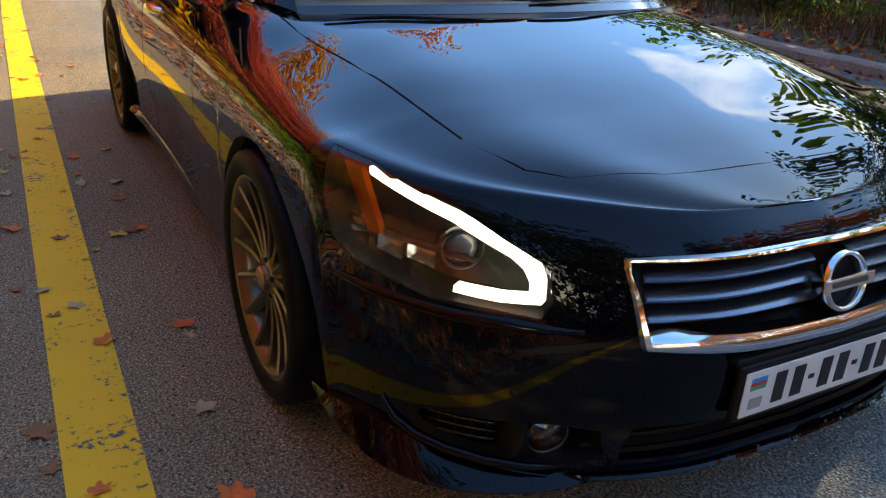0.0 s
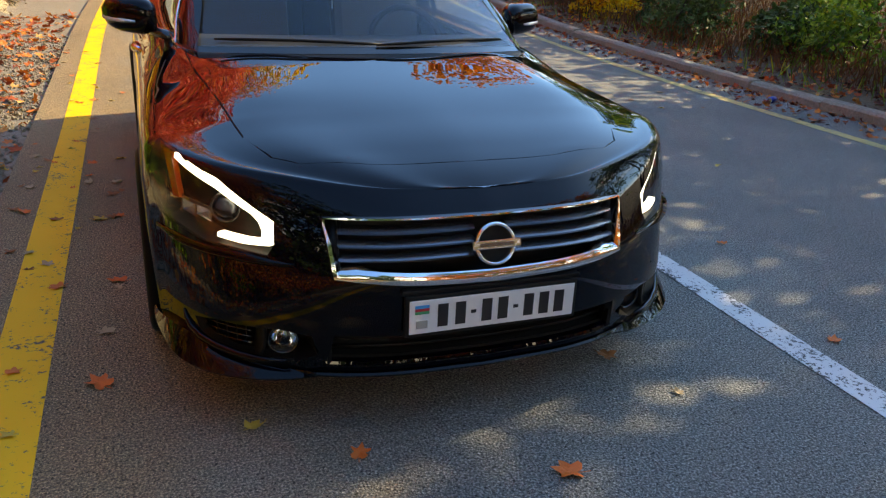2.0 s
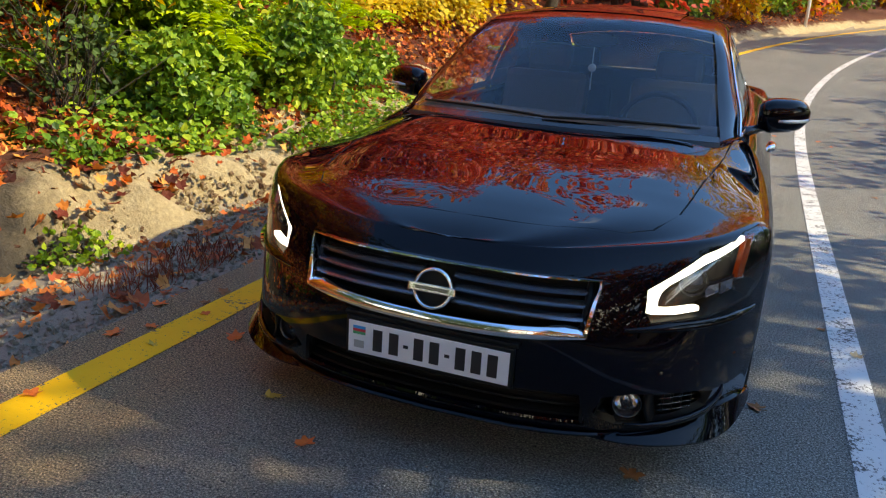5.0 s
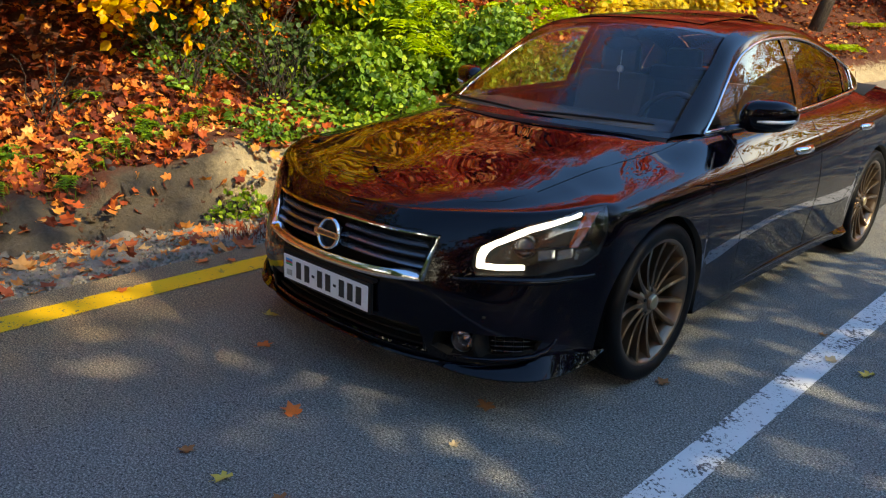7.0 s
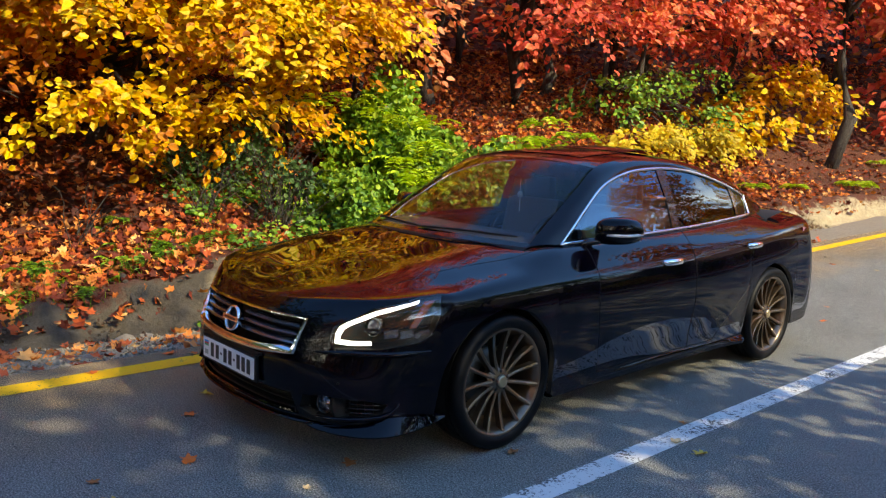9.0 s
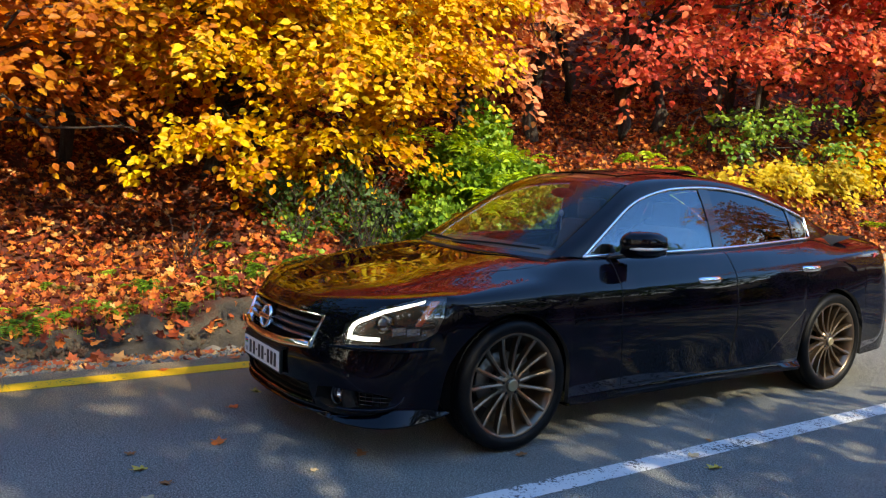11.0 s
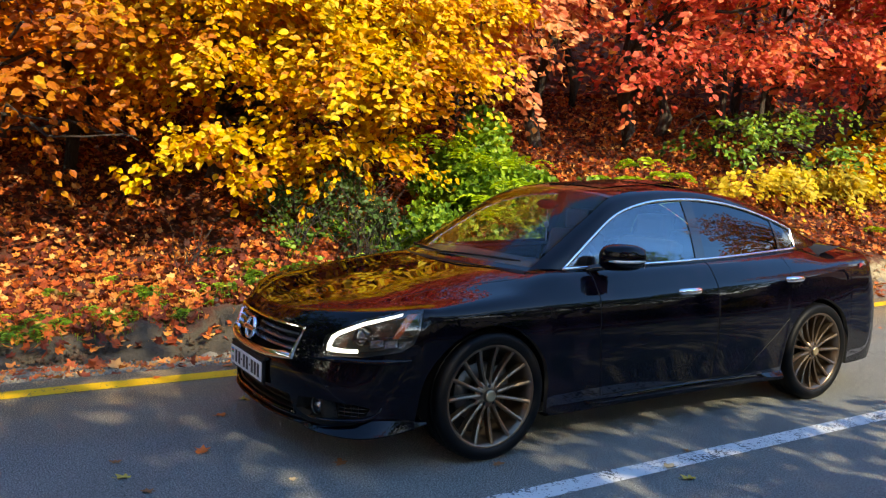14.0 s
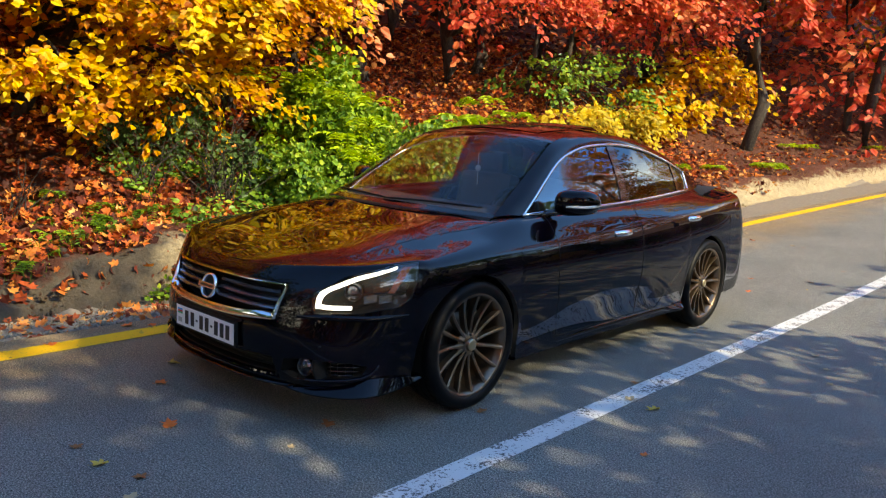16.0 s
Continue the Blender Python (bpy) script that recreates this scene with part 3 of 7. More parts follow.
def arch_height(y):
    h = 0.0
    for hub in (HUB_F, HUB_R):
        d = abs(y - hub)
        if d < ARCH_R:
            h = max(h, HUB_Z + math.sqrt(ARCH_R**2 - d * d))
    return h


def build_body_grid():
    """The lower body's left half as columns of points, with the wheel arches left open."""
    uu = np.linspace(0, 1, 1201)
    side_y = spline(RING_MID, uu)[:, 1]
    marks = list(np.linspace(0, uu[np.searchsorted(side_y, -0.40)], 46))
    for y in np.concatenate([
            HUB_F + ARCH_R * np.cos(np.linspace(math.pi * 0.995, 0.005 * math.pi, 26)),
            np.linspace(0.40, 2.38, 52),
            HUB_R + ARCH_R * np.cos(np.linspace(math.pi * 0.995, 0.005 * math.pi, 26))]):
        marks.append(uu[np.searchsorted(side_y, y)])
    marks += list(np.linspace(uu[np.searchsorted(side_y, 3.18)], 1, 34))
    columns = []
    for u in sorted(set(marks)):
        col = body_column(np.array(u))
        v = np.linspace(0, 1, 241)
        fine = spline(col, v)
        low = 0
        h = arch_height(float(np.interp(0.5, v, fine[:, 1])))
        if h:
            z = fine[:, 2]
            low = v[int(np.argmax(z >= h))]
        wall = low + (0.5 - low) * np.linspace(0, 1, 19)[:-1]
        cap = 0.5 + 0.5 * np.linspace(0, 1, 19)
        columns.append(spline(col, np.concatenate([wall, cap])))
    return np.array(columns)


def mirror_bm(columns):
    """Both halves of a grid whose last row, and first and last columns, lie in the middle plane."""
    left = np.array(columns)
    right = left.copy()
    right[..., 0] *= -1
    bm = grid_bm(left)
    other = grid_bm(right[:, ::-1])
    me = bpy.data.meshes.new("half")
    other.to_mesh(me), other.free()
    bm.from_mesh(me)
    bpy.data.meshes.remove(me)
    bmesh.ops.remove_doubles(bm, verts=bm.verts, dist=0.0008)
    bmesh.ops.recalc_face_normals(bm, faces=bm.faces)
    return bm


def normal_source(bm):
    """The whole body's surface, to take smooth normals from for its panels."""
    bm.normal_update()
    tree_ = BVHTree.FromBMesh(bm)
    bm.faces.ensure_lookup_table()
    faces = [[(v.co.copy(), v.normal.copy()) for v in f.verts] for f in bm.faces]
    return tree_, faces


def smooth_as(ob, source):
    """Shades a panel with the normals of the body that it was cut from."""
    tree_, faces = source
    me = ob.data
    normals = []
    for v in me.vertices:
        at, n, i, _ = tree_.find_nearest(v.co)
        q = faces[i]
        w = poly_3d_calc([c for c, _ in q], at)
        normals.append(sum((a * k for (_, a), k in zip(q, w)), Vector()).normalized())
    me.normals_split_custom_set_from_vertices(normals)
    return ob


def cut_out(bm, poly, flat, cond):
    """Cuts the faces that meet cond along the sides of a convex outline; flat turns a place into the outline's plane.
    Returns the faces inside."""
    poly = [Vector(p) for p in poly]
    area = sum(a.x * b.y - b.x * a.y for a, b in zip(poly, poly[1:] + poly[:1]))
    if area < 0:
        poly.reverse()
    ex, ey, eo = flat
    low = Vector((min(p.x for p in poly), min(p.y for p in poly)))
    high = Vector((max(p.x for p in poly), max(p.y for p in poly)))
    place = lambda co: Vector((co.dot(ex), co.dot(ey)))  # noqa: E731

    def near(f):
        if not cond(f.calc_center_median(), f.normal):
            return False
        q = [place(v.co) for v in f.verts]
        return max(p.x for p in q) >= low.x and min(p.x for p in q) <= high.x and max(p.y for p in q) >= low.y and min(p.y for p in q) <= high.y

    for a, b in zip(poly, poly[1:] + poly[:1]):
        faces = [f for f in bm.faces if near(f)]
        geom = list({x for f in faces for x in (*f.verts, *f.edges, f)})
        d = b - a
        bmesh.ops.bisect_plane(bm, geom=geom, dist=1e-5, plane_co=ex * a.x + ey * a.y, plane_no=ex * d.y - ey * d.x)
    out = []
    for f in bm.faces:
        c = f.calc_center_median()
        if cond(c, f.normal):
            q = place(c)
            if all((b - a).cross(q - a) >= -1e-6 for a, b in zip(poly, poly[1:] + poly[:1])):
                out.append(f)
    return out


def split_off(bm, faces, gap=0.0045, depth=0.012):
    """Takes faces out of a bmesh as a new one, with a gap round it and its edges turned in."""
    keep = set(faces)
    bm2 = bmesh.new()
    made = {}
    for f in keep:
        vs = []
        for v in f.verts:
            if v not in made:
                made[v] = bm2.verts.new(v.co)
                made[v].normal = v.normal
            vs.append(made[v])
        bm2.faces.new(vs)
    bmesh.ops.delete(bm, geom=list(keep), context="FACES")
    bm2.normal_update()
    if gap:
        border = [v for v in bm2.verts if any(e.is_boundary for e in v.link_edges)]
        shift = {}
        for v in border:
            if abs(v.co.x) < 1e-4 and sum(e.is_boundary for e in v.link_edges) < 2:
                continue
            inner = sum((f.calc_center_median() for f in v.link_faces), Vector()) / len(v.link_faces)
            d = inner - v.co
            d -= v.normal * d.dot(v.normal)
            shift[v] = d.normalized() * min(gap * 1.4, d.length * 0.8)
        for v, d in shift.items():
            v.co += d
    return bm2


def turn_in(bm, depth=0.014, only=None):
    """Folds the open edges of a panel inwards, so that it shows a thickness."""
    bm.normal_update()
    edges = [e for e in bm.edges if e.is_boundary and (only is None or only(e))]
    normals = {v: v.normal.copy() for e in edges for v in e.verts}
    got = bmesh.ops.extrude_edge_only(bm, edges=edges)["geom"]
    for g in got:
        if isinstance(g, bmesh.types.BMFace):
            g.material_index = 1
    fresh = [g for g in got if isinstance(g, bmesh.types.BMVert)]
    for v in fresh:
        near = min(normals, key=lambda w: (w.co - v.co).length_squared)
        v.co -= normals[near] * depth
    return bm


def finish(bm, sharp=40):
    """Keeps the folds of a panel's edges crisp."""
    bm.normal_update()
    for e in bm.edges:
        if len(e.link_faces) == 2 and e.calc_face_angle(0) > radians(sharp):
            e.smooth = False
    return bm


MADE = {}
SIDE = (Vector((0, 1, 0)), Vector((0, 0, 1)), None)
TOP = (Vector((1, 0, 0)), Vector((0, 1, 0)), None)
FRONT = (Vector((1, 0, 0)), Vector((0, 0, 1)), None)
CORNER_L = (Vector((0.51, 0.86, 0)), Vector((0, 0, 1)), None)
CORNER_R = (Vector((-0.51, 0.86, 0)), Vector((0, 0, 1)), None)

LAMP_SHAPE = [(-0.385, 0.566), (-0.398, 0.60), (-0.382, 0.660), (-0.20, 0.755), (-0.01, 0.803), (0.10, 0.812), (0.092, 0.72), (0.06, 0.645), (0.0, 0.608), (-0.18, 0.575)]
GRILLE = [(-0.474, 0.688), (-0.460, 0.520), (-0.25, 0.502), (0, 0.496), (0.25, 0.502), (0.460, 0.520), (0.474, 0.688)]
INTAKE = [(-0.475, 0.256), (-0.455, 0.350), (0.455, 0.350), (0.475, 0.256)]
FOG = [(0.500, 0.285), (0.515, 0.345), (0.60, 0.358), (0.76, 0.350), (0.815, 0.330), (0.80, 0.285), (0.72, 0.258), (0.56, 0.258)]
BONNET = [(0, -0.752), (0.30, -0.743), (0.50, -0.70), (0.575, -0.645), (0.635, -0.50), (0.68, -0.2), (0.705, 0.10), (0.74, 0.42), (0, 0.50)]
DOOR_F = [(0.70, 0.255), (0.715, 0.60), (0.665, 0.99), (1.715, 1.02), (1.71, 0.255)]
DOOR_R = [(1.712, 0.255), (1.717, 1.02), (2.80, 1.06), (2.66, 0.79), (2.50, 0.66), (2.405, 0.50), (2.37, 0.255)]


def build_car():
    car = tagged(new("car"), "glossy black saloon car with bronze wheels parked on the road", "car")
    bm = mirror_bm(build_body_grid())
    whole = normal_source(bm)
    # under the cabin the body is open
    cabin = [f for f in bm.faces if (lambda c: abs(c.x) < 0.66 and 0.34 < c.y < 3.02 and c.z > 0.93 and f.normal.z > 0.55)(f.calc_center_median())]
    bmesh.ops.delete(bm, geom=cabin, context="FACES")
    bm.normal_update()
    front = lambda c, n: c.y < -0.45 and n.y < -0.25  # noqa: E731
    # lamps
    for sign, flat in ((1, CORNER_L), (-1, CORNER_R)):
        inside = cut_out(bm, LAMP_SHAPE, flat, lambda c, n: c.x * sign > 0.5 and c.y < 0.05 and 0.5 < c.z < 0.86)
        build_headlamp(car, split_off(bm, inside, 0.002), sign)
    # grille, intake and lamp pockets
    inside = cut_out(bm, GRILLE, FRONT, front)
    build_grille(car, split_off(bm, inside, 0.0))
    inside = cut_out(bm, INTAKE, FRONT, front)
    build_intake(car, split_off(bm, inside, 0.0))
    for sign in (1, -1):
        shape = [(sign * x, z) for x, z in FOG]
        inside = cut_out(bm, shape, FRONT, lambda c, n: c.y < -0.40 and c.x * sign > 0.4 and c.z < 0.45)
        build_fog(car, split_off(bm, inside, 0.0), sign)
    # bonnet in two halves of its outline, so that each is convex
    inside = cut_out(bm, [(-x, y) for x, y in BONNET[::-1]] + BONNET[1:-1], TOP, lambda c, n: n.z > 0.3 and c.z > 0.7 and c.y < 0.6)
    smooth_as(part("bonnet", turn_in(split_off(bm, inside), 0.016), [PAINT, BLACK], car), whole)
    # doors
    for sign in (1, -1):
        for name, shape in (("front_door", DOOR_F), ("rear_door", DOOR_R)):
            inside = cut_out(bm, shape, SIDE, lambda c, n: c.x * sign > 0.6 and 0.5 < c.y < 3.0)
            door = smooth_as(part(name, turn_in(split_off(bm, inside), 0.02), [PAINT, BLACK], car), whole)
            build_handle(door, sign, 1.47 if name == "front_door" else 2.487, 0.823 if name == "front_door" else 0.86)
    smooth_as(part("body", turn_in(bm, 0.03), [PAINT, BLACK], car), whole)
    build_greenhouse(car)
    build_lip(car)
    build_plate(car)
    build_wells(car)
    for sign in (1, -1):
        build_mirror(car, sign)
        build_skirt(car, sign)
        for hub in (HUB_F, HUB_R):
            build_wheel(car, sign, hub)
    build_tail(car)
    build_cabin(car)
    return car


def front_y(x, z):
    """The body's front face at (x, z), by its rings."""
    uu = np.linspace(0, 0.46, 120)
    ys = []
    for ring in (RING_LOW, RING_MID, RING_LAMP, RING_EDGE):
        q = spline(ring, uu)
        ys.append(float(np.interp(abs(x), q[:, 0], q[:, 1])))
    return float(np.interp(z, [0.36, 0.53, 0.68, 0.765], ys))


def front_columns():
    """Fine sections of the body round its front corner."""
    if "columns" not in MADE:
        MADE["columns"] = [spline(body_column(np.array(u)), np.linspace(0, 1, 121)) for u in np.linspace(0.02, 0.5, 120)]
    return MADE["columns"]


def corner_point(h, z, sign, push=0.0):
    """A place on the front corner by its run h along the corner and its height."""
    line = []
    for c in front_columns():
        k = int(np.argmax(c[:, 2] >= z))
        if k > 0:
            t = (z - c[k - 1, 2]) / max(c[k, 2] - c[k - 1, 2], 1e-6)
            line.append(c[k - 1, :2] + (c[k, :2] - c[k - 1, :2]) * t)
    q = np.array(line)
    hh = 0.51 * q[:, 0] + 0.86 * q[:, 1]
    order = np.argsort(hh)
    x, y = np.interp(h, hh[order], q[order, 0]), np.interp(h, hh[order], q[order, 1])
    return Vector((sign * (x + push * 0.86), y - push * 0.51, z))


def ribbon(points, width, out, thick, bm=None):
    """A flat bar along points; width lies along a second list of directions, thick along out."""
    bm = bm or bmesh.new()
    rows = []
    for i, p in enumerate(points):
        w = width[i] if isinstance(width, list) else width
        o = out[i] if isinstance(out, list) else out
        a, b = Vector(p) - w / 2, Vector(p) + w / 2
        rows.append([bm.verts.new(c) for c in (a, b, b + o * thick, a + o * thick)])
    for r, s in zip(rows, rows[1:]):
        for j in range(4):
            bm.faces.new((r[j], r[(j + 1) % 4], s[(j + 1) % 4], s[j]))
    bm.faces.new(rows[0][::-1]), bm.faces.new(rows[-1])
    bmesh.ops.recalc_face_normals(bm, faces=bm.faces)
    return bm


def build_headlamp(car, lens, sign):
    lamp = part("headlight", lens, GLASS_CLEAR, car, "clear headlight with a lit white angular light strip")
    lamp.visible_shadow = False
    # bucket behind the lens
    q = [corner_point(h, z, sign, -0.008) for h, z in LAMP_SHAPE]
    back = [corner_point(h * 0.93 - 0.005, 0.68 + (z - 0.68) * 0.9, sign, -0.085) for h, z in LAMP_SHAPE]
    bm = bmesh.new()
    a, b = [bm.verts.new(p) for p in q], [bm.verts.new(p) for p in back]
    n = len(q)
    for i in range(n):
        bm.faces.new((a[i], a[(i + 1) % n], b[(i + 1) % n], b[i]))
    bm.faces.new(b)
    bmesh.ops.triangulate(bm, faces=[f for f in bm.faces if len(f.verts) > 4])
    part("lamp_housing", bm, BLACK, lamp, "black lamp housing", smooth=False)
    # light strip: along the top, down the inner end and back along the bottom
    outer = [(0.000, 0.788), (-0.19, 0.736), (-0.316, 0.684), (-0.350, 0.659), (-0.367, 0.628), (-0.373, 0.588), (-0.30, 0.585), (-0.214, 0.590)]
    inner = [(-0.006, 0.777), (-0.19, 0.722), (-0.307, 0.669), (-0.332, 0.650), (-0.346, 0.628), (-0.351, 0.603), (-0.30, 0.600), (-0.214, 0.603)]
    bm = bmesh.new()
    rows = []
    for k in np.linspace(0, 7, 43):
        a, b = ([float(np.interp(k, range(8), [q[c] for q in line])) for c in (0, 1)] for line in (outer, inner))
        rows.append([bm.verts.new(corner_point(*a, sign, -0.018)), bm.verts.new(corner_point(*b, sign, -0.018)), bm.verts.new(corner_point(*b, sign, -0.04)), bm.verts.new(corner_point(*a, sign, -0.04))])
    for r, s in zip(rows, rows[1:]):
        for j in range(4):
            bm.faces.new((r[j], r[(j + 1) % 4], s[(j + 1) % 4], s[j]))
    bm.faces.new(rows[0]), bm.faces.new(rows[-1])
    bmesh.ops.recalc_face_normals(bm, faces=bm.faces)
    part("light_strip", bm, LED, lamp, "glowing white light strip", smooth=False)
    # projector, small reflectors, dividing bar and side marker
    c = corner_point(-0.20, 0.665, sign, -0.055)
    look_out = Vector((sign * 0.35, -1, 0)).normalized()
    m = Matrix.Translation(c) @ look_out.to_track_quat("X", "Z").to_matrix().to_4x4()
    bm = lathe([(-0.03, 0.045), (0.012, 0.045), (0.018, 0.041), (0.012, 0.036), (0.0, 0.034)], 28)
    bm.transform(m)
    part("lamp_ring", bm, GLOSS_BLACK, lamp)
    bm = bmesh.new()
    bmesh.ops.create_uvsphere(bm, u_segments=20, v_segments=10, radius=0.034, matrix=m @ Matrix.Diagonal((0.6, 1, 1, 1)))
    part("projector_lens", bm, plain_once("projector_glass", (0.05, 0.06, 0.08), 0.03, 0.0, 1.0), lamp)
    for h in (-0.155, -0.085, -0.015):
        bm = bmesh.new()
        pp = [corner_point(h + dx, z, sign, -0.05) for dx, z in ((0, 0.612), (0.062, 0.622), (0.062, 0.655), (0, 0.648))]
        bk = [corner_point(h + dx, z, sign, -0.075) for dx, z in ((0.02, 0.625), (0.045, 0.63), (0.045, 0.645), (0.02, 0.64))]
        f, g = [bm.verts.new(p) for p in pp], [bm.verts.new(p) for p in bk]
        for i in range(4):
            bm.faces.new((f[i], f[(i + 1) % 4], g[(i + 1) % 4], g[i]))
        bm.faces.new(g)
        part("reflector", bm, plain_once("lamp_silver", (0.62, 0.64, 0.66), 0.18, 0.9), lamp, smooth=False)
    bar = [corner_point(h, 0.655 + 0.09 * (h + 0.2), sign, -0.045) for h in np.linspace(-0.24, 0.05, 8)]
    part("dividing_bar", ribbon(bar, Vector((0, 0, 0.012)), Vector((sign * 0.5, -0.8, 0)) * 0.5, 0.03), GLOSS_BLACK, lamp, smooth=False)
    ledge = [corner_point(h, 0.553 + 0.10 * max(0, h + 0.12), sign, 0.004) for h in np.linspace(-0.46, 0.05, 14)]
    rows = []
    for i, q in enumerate(ledge):
        e = min(1.0, i / 3, (13 - i) / 3)
        o = Vector((sign * 0.62, -0.78, 0))
        rows.append([q + Vector((0, 0, 0.016 * e)) - o * 0.012, q + o * 0.018 * e + Vector((0, 0, 0.002)), q + o * 0.006 * e - Vector((0, 0, 0.008)), q - o * 0.012 - Vector((0, 0, 0.02))])
    bm = grid_bm(rows)
    bmesh.ops.recalc_face_normals(bm, faces=bm.faces)
    part("lamp_ledge", bm, PAINT, lamp)
    mark = [(-0.048, 0.668), (-0.018, 0.668), (0.070, 0.788), (0.026, 0.786)]
    f = [corner_point(h, z, sign, -0.022) for h, z in mark]
    g = [corner_point(h, z, sign, -0.04) for h, z in mark]
    bm = bmesh.new()
    a, b = [bm.verts.new(p) for p in f], [bm.verts.new(p) for p in g]
    bm.faces.new(a), bm.faces.new(b[::-1])
    for i in range(4):
        bm.faces.new((a[i], b[i], b[(i + 1) % 4], a[(i + 1) % 4]))
    bmesh.ops.recalc_face_normals(bm, faces=bm.faces)
    part("side_marker", bm, ORANGE, lamp, "orange side reflector", smooth=False)



def plain_once(name, *rest):
    if name not in MADE:
        MADE[name] = plain(name, *rest)
    return MADE[name]


def build_grille(car, skin):
    skin.free()
    grille = part("grille", grid_bm([[Vector((x, front_y(x, z) + 0.075, z)) for x in np.linspace(-0.46, 0.46, 21)] for z in (0.49, 0.58, 0.69)]), BLACK, car, "black slatted grille with a bright chrome surround")
    # surround: a closed bar, wide along the bottom
    outline = []
    top = [(x, 0.689 - 0.004 * (abs(x) / 0.47) ** 8) for x in np.linspace(-0.472, 0.472, 15)]
    right = [(0.476, 0.668), (0.470, 0.62), (0.465, 0.57), (0.460, 0.525)]
    bottom = [(x, 0.496 + 0.024 * (abs(x) / 0.455) ** 2) for x in np.linspace(0.458, -0.458, 15)]
    left = [(-x, z) for x, z in right[::-1]]
    width = [0.011] * 15 + [0.02, 0.022, 0.024, 0.03] + [0.04] * 15 + [0.03, 0.024, 0.022, 0.02]
    ring = top + right + bottom + left
    bm = bmesh.new()
    rows = []
    for (x, z), w in zip(ring, width):
        inside = Vector((0 if abs(x) < 0.44 and (z > 0.67 or z < 0.53) else -math.copysign(1, x), (-1 if z > 0.66 else 1 if z < 0.53 else 0))).normalized()
        p = [(0.0, 0.004), (0.15, -0.014), (0.6, -0.016), (1.0, -0.004), (1.0, 0.05)]
        rows.append([bm.verts.new((x + inside.x * w * t, front_y(x, z) + d, z + inside.y * w * t)) for t, d in p])
    for i in range(len(rows)):
        a, b = rows[i], rows[(i + 1) % len(rows)]
        for j in range(len(a) - 1):
            bm.faces.new((a[j], a[j + 1], b[j + 1], b[j]))
    bmesh.ops.recalc_face_normals(bm, faces=bm.faces)
    part("surround", finish(bm, 50), CHROME, grille, "polished chrome grille surround")
    for k in range(3):
        z = 0.573 + 0.036 * k
        for s in (1, -1):
            xs = np.linspace(0.05, 0.437, 10) * s
            bm = bmesh.new()
            rows = []
            for x in xs:
                zz = z - 0.004 * (abs(x) / 0.44)
                y = front_y(x, zz)
                t = 0.85 + 0.15 * (1 - abs(x) / 0.44)
                rows.append([bm.verts.new(c) for c in ((x, y + 0.012, zz - 0.006), (x, y + 0.006, zz + 0.002), (x, y + 0.016, zz + 0.010 * t), (x, y + 0.05, zz + 0.014 * t), (x, y + 0.05, zz - 0.008))])
            for a, b in zip(rows, rows[1:]):
                for j in range(5):
                    bm.faces.new((a[j], a[(j + 1) % 5], b[(j + 1) % 5], b[j]))
            bmesh.ops.recalc_face_normals(bm, faces=bm.faces)
            part("slat", finish(bm, 50), SLAT, grille)
    # badge: a plain bright ring with a bar across
    at = Vector((0, front_y(0, 0.607) - 0.012, 0.607))
    tilt = Matrix.Translation(at) @ pose(0, 0, 0, -14, 0, 0)
    badge = lathe([(0.004, 0.050), (-0.008, 0.0515), (-0.016, 0.056), (-0.014, 0.061), (-0.004, 0.0635), (0.02, 0.064), (0.02, 0.05), (0.004, 0.05)], 48, "y")
    badge.transform(tilt)
    badge = part("badge", badge, CHROME, grille, "round polished chrome badge")
    bm = box((0.150, 0.012, 0.026), (0, -0.014, 0), 0.003)
    bm.transform(tilt)
    part("badge_bar", bm, SATIN, badge, smooth=False)
    bm = lathe([(0.012, 0.0), (0.012, 0.052)], 40, "y")
    bm.transform(tilt)
    part("badge_back", bm, BLACK, badge)
    bm = box((0.104, 0.002, 0.011), (0, -0.021, 0))
    bm.transform(tilt)
    part("badge_mark", bm, SLAT, badge, smooth=False)
    for s in (1, -1):
        bm = tube([(s * 0.44, front_y(0.44, z) + 0.03, z) for z in (0.53, 0.60, 0.67)], 0.012, 6)
        part("grille_side_bar", bm, BLACK, grille)


def build_intake(car, skin):
    skin.free()
    pts = [[Vector((x, front_y(x, 0.36) + d, z)) for x in np.linspace(-0.47, 0.47, 17)] for d, z in ((0.004, 0.350), (0.10, 0.345), (0.11, 0.30), (0.10, 0.268), (0.03, 0.256))]
    intake = part("lower_intake", grid_bm(pts), BLACK, car, "black lower air intake")
    for z in (0.285, 0.315):
        part("intake_bar", tube([(x, front_y(x, 0.36) + 0.07, z) for x in np.linspace(-0.45, 0.45, 13)], 0.006, 6), BLACK, intake)
    for s in (1, -1):
        part("intake_end", box((0.012, 0.08, 0.10), (s * 0.465, front_y(0.46, 0.36) + 0.062, 0.30)), BLACK, intake, smooth=False)


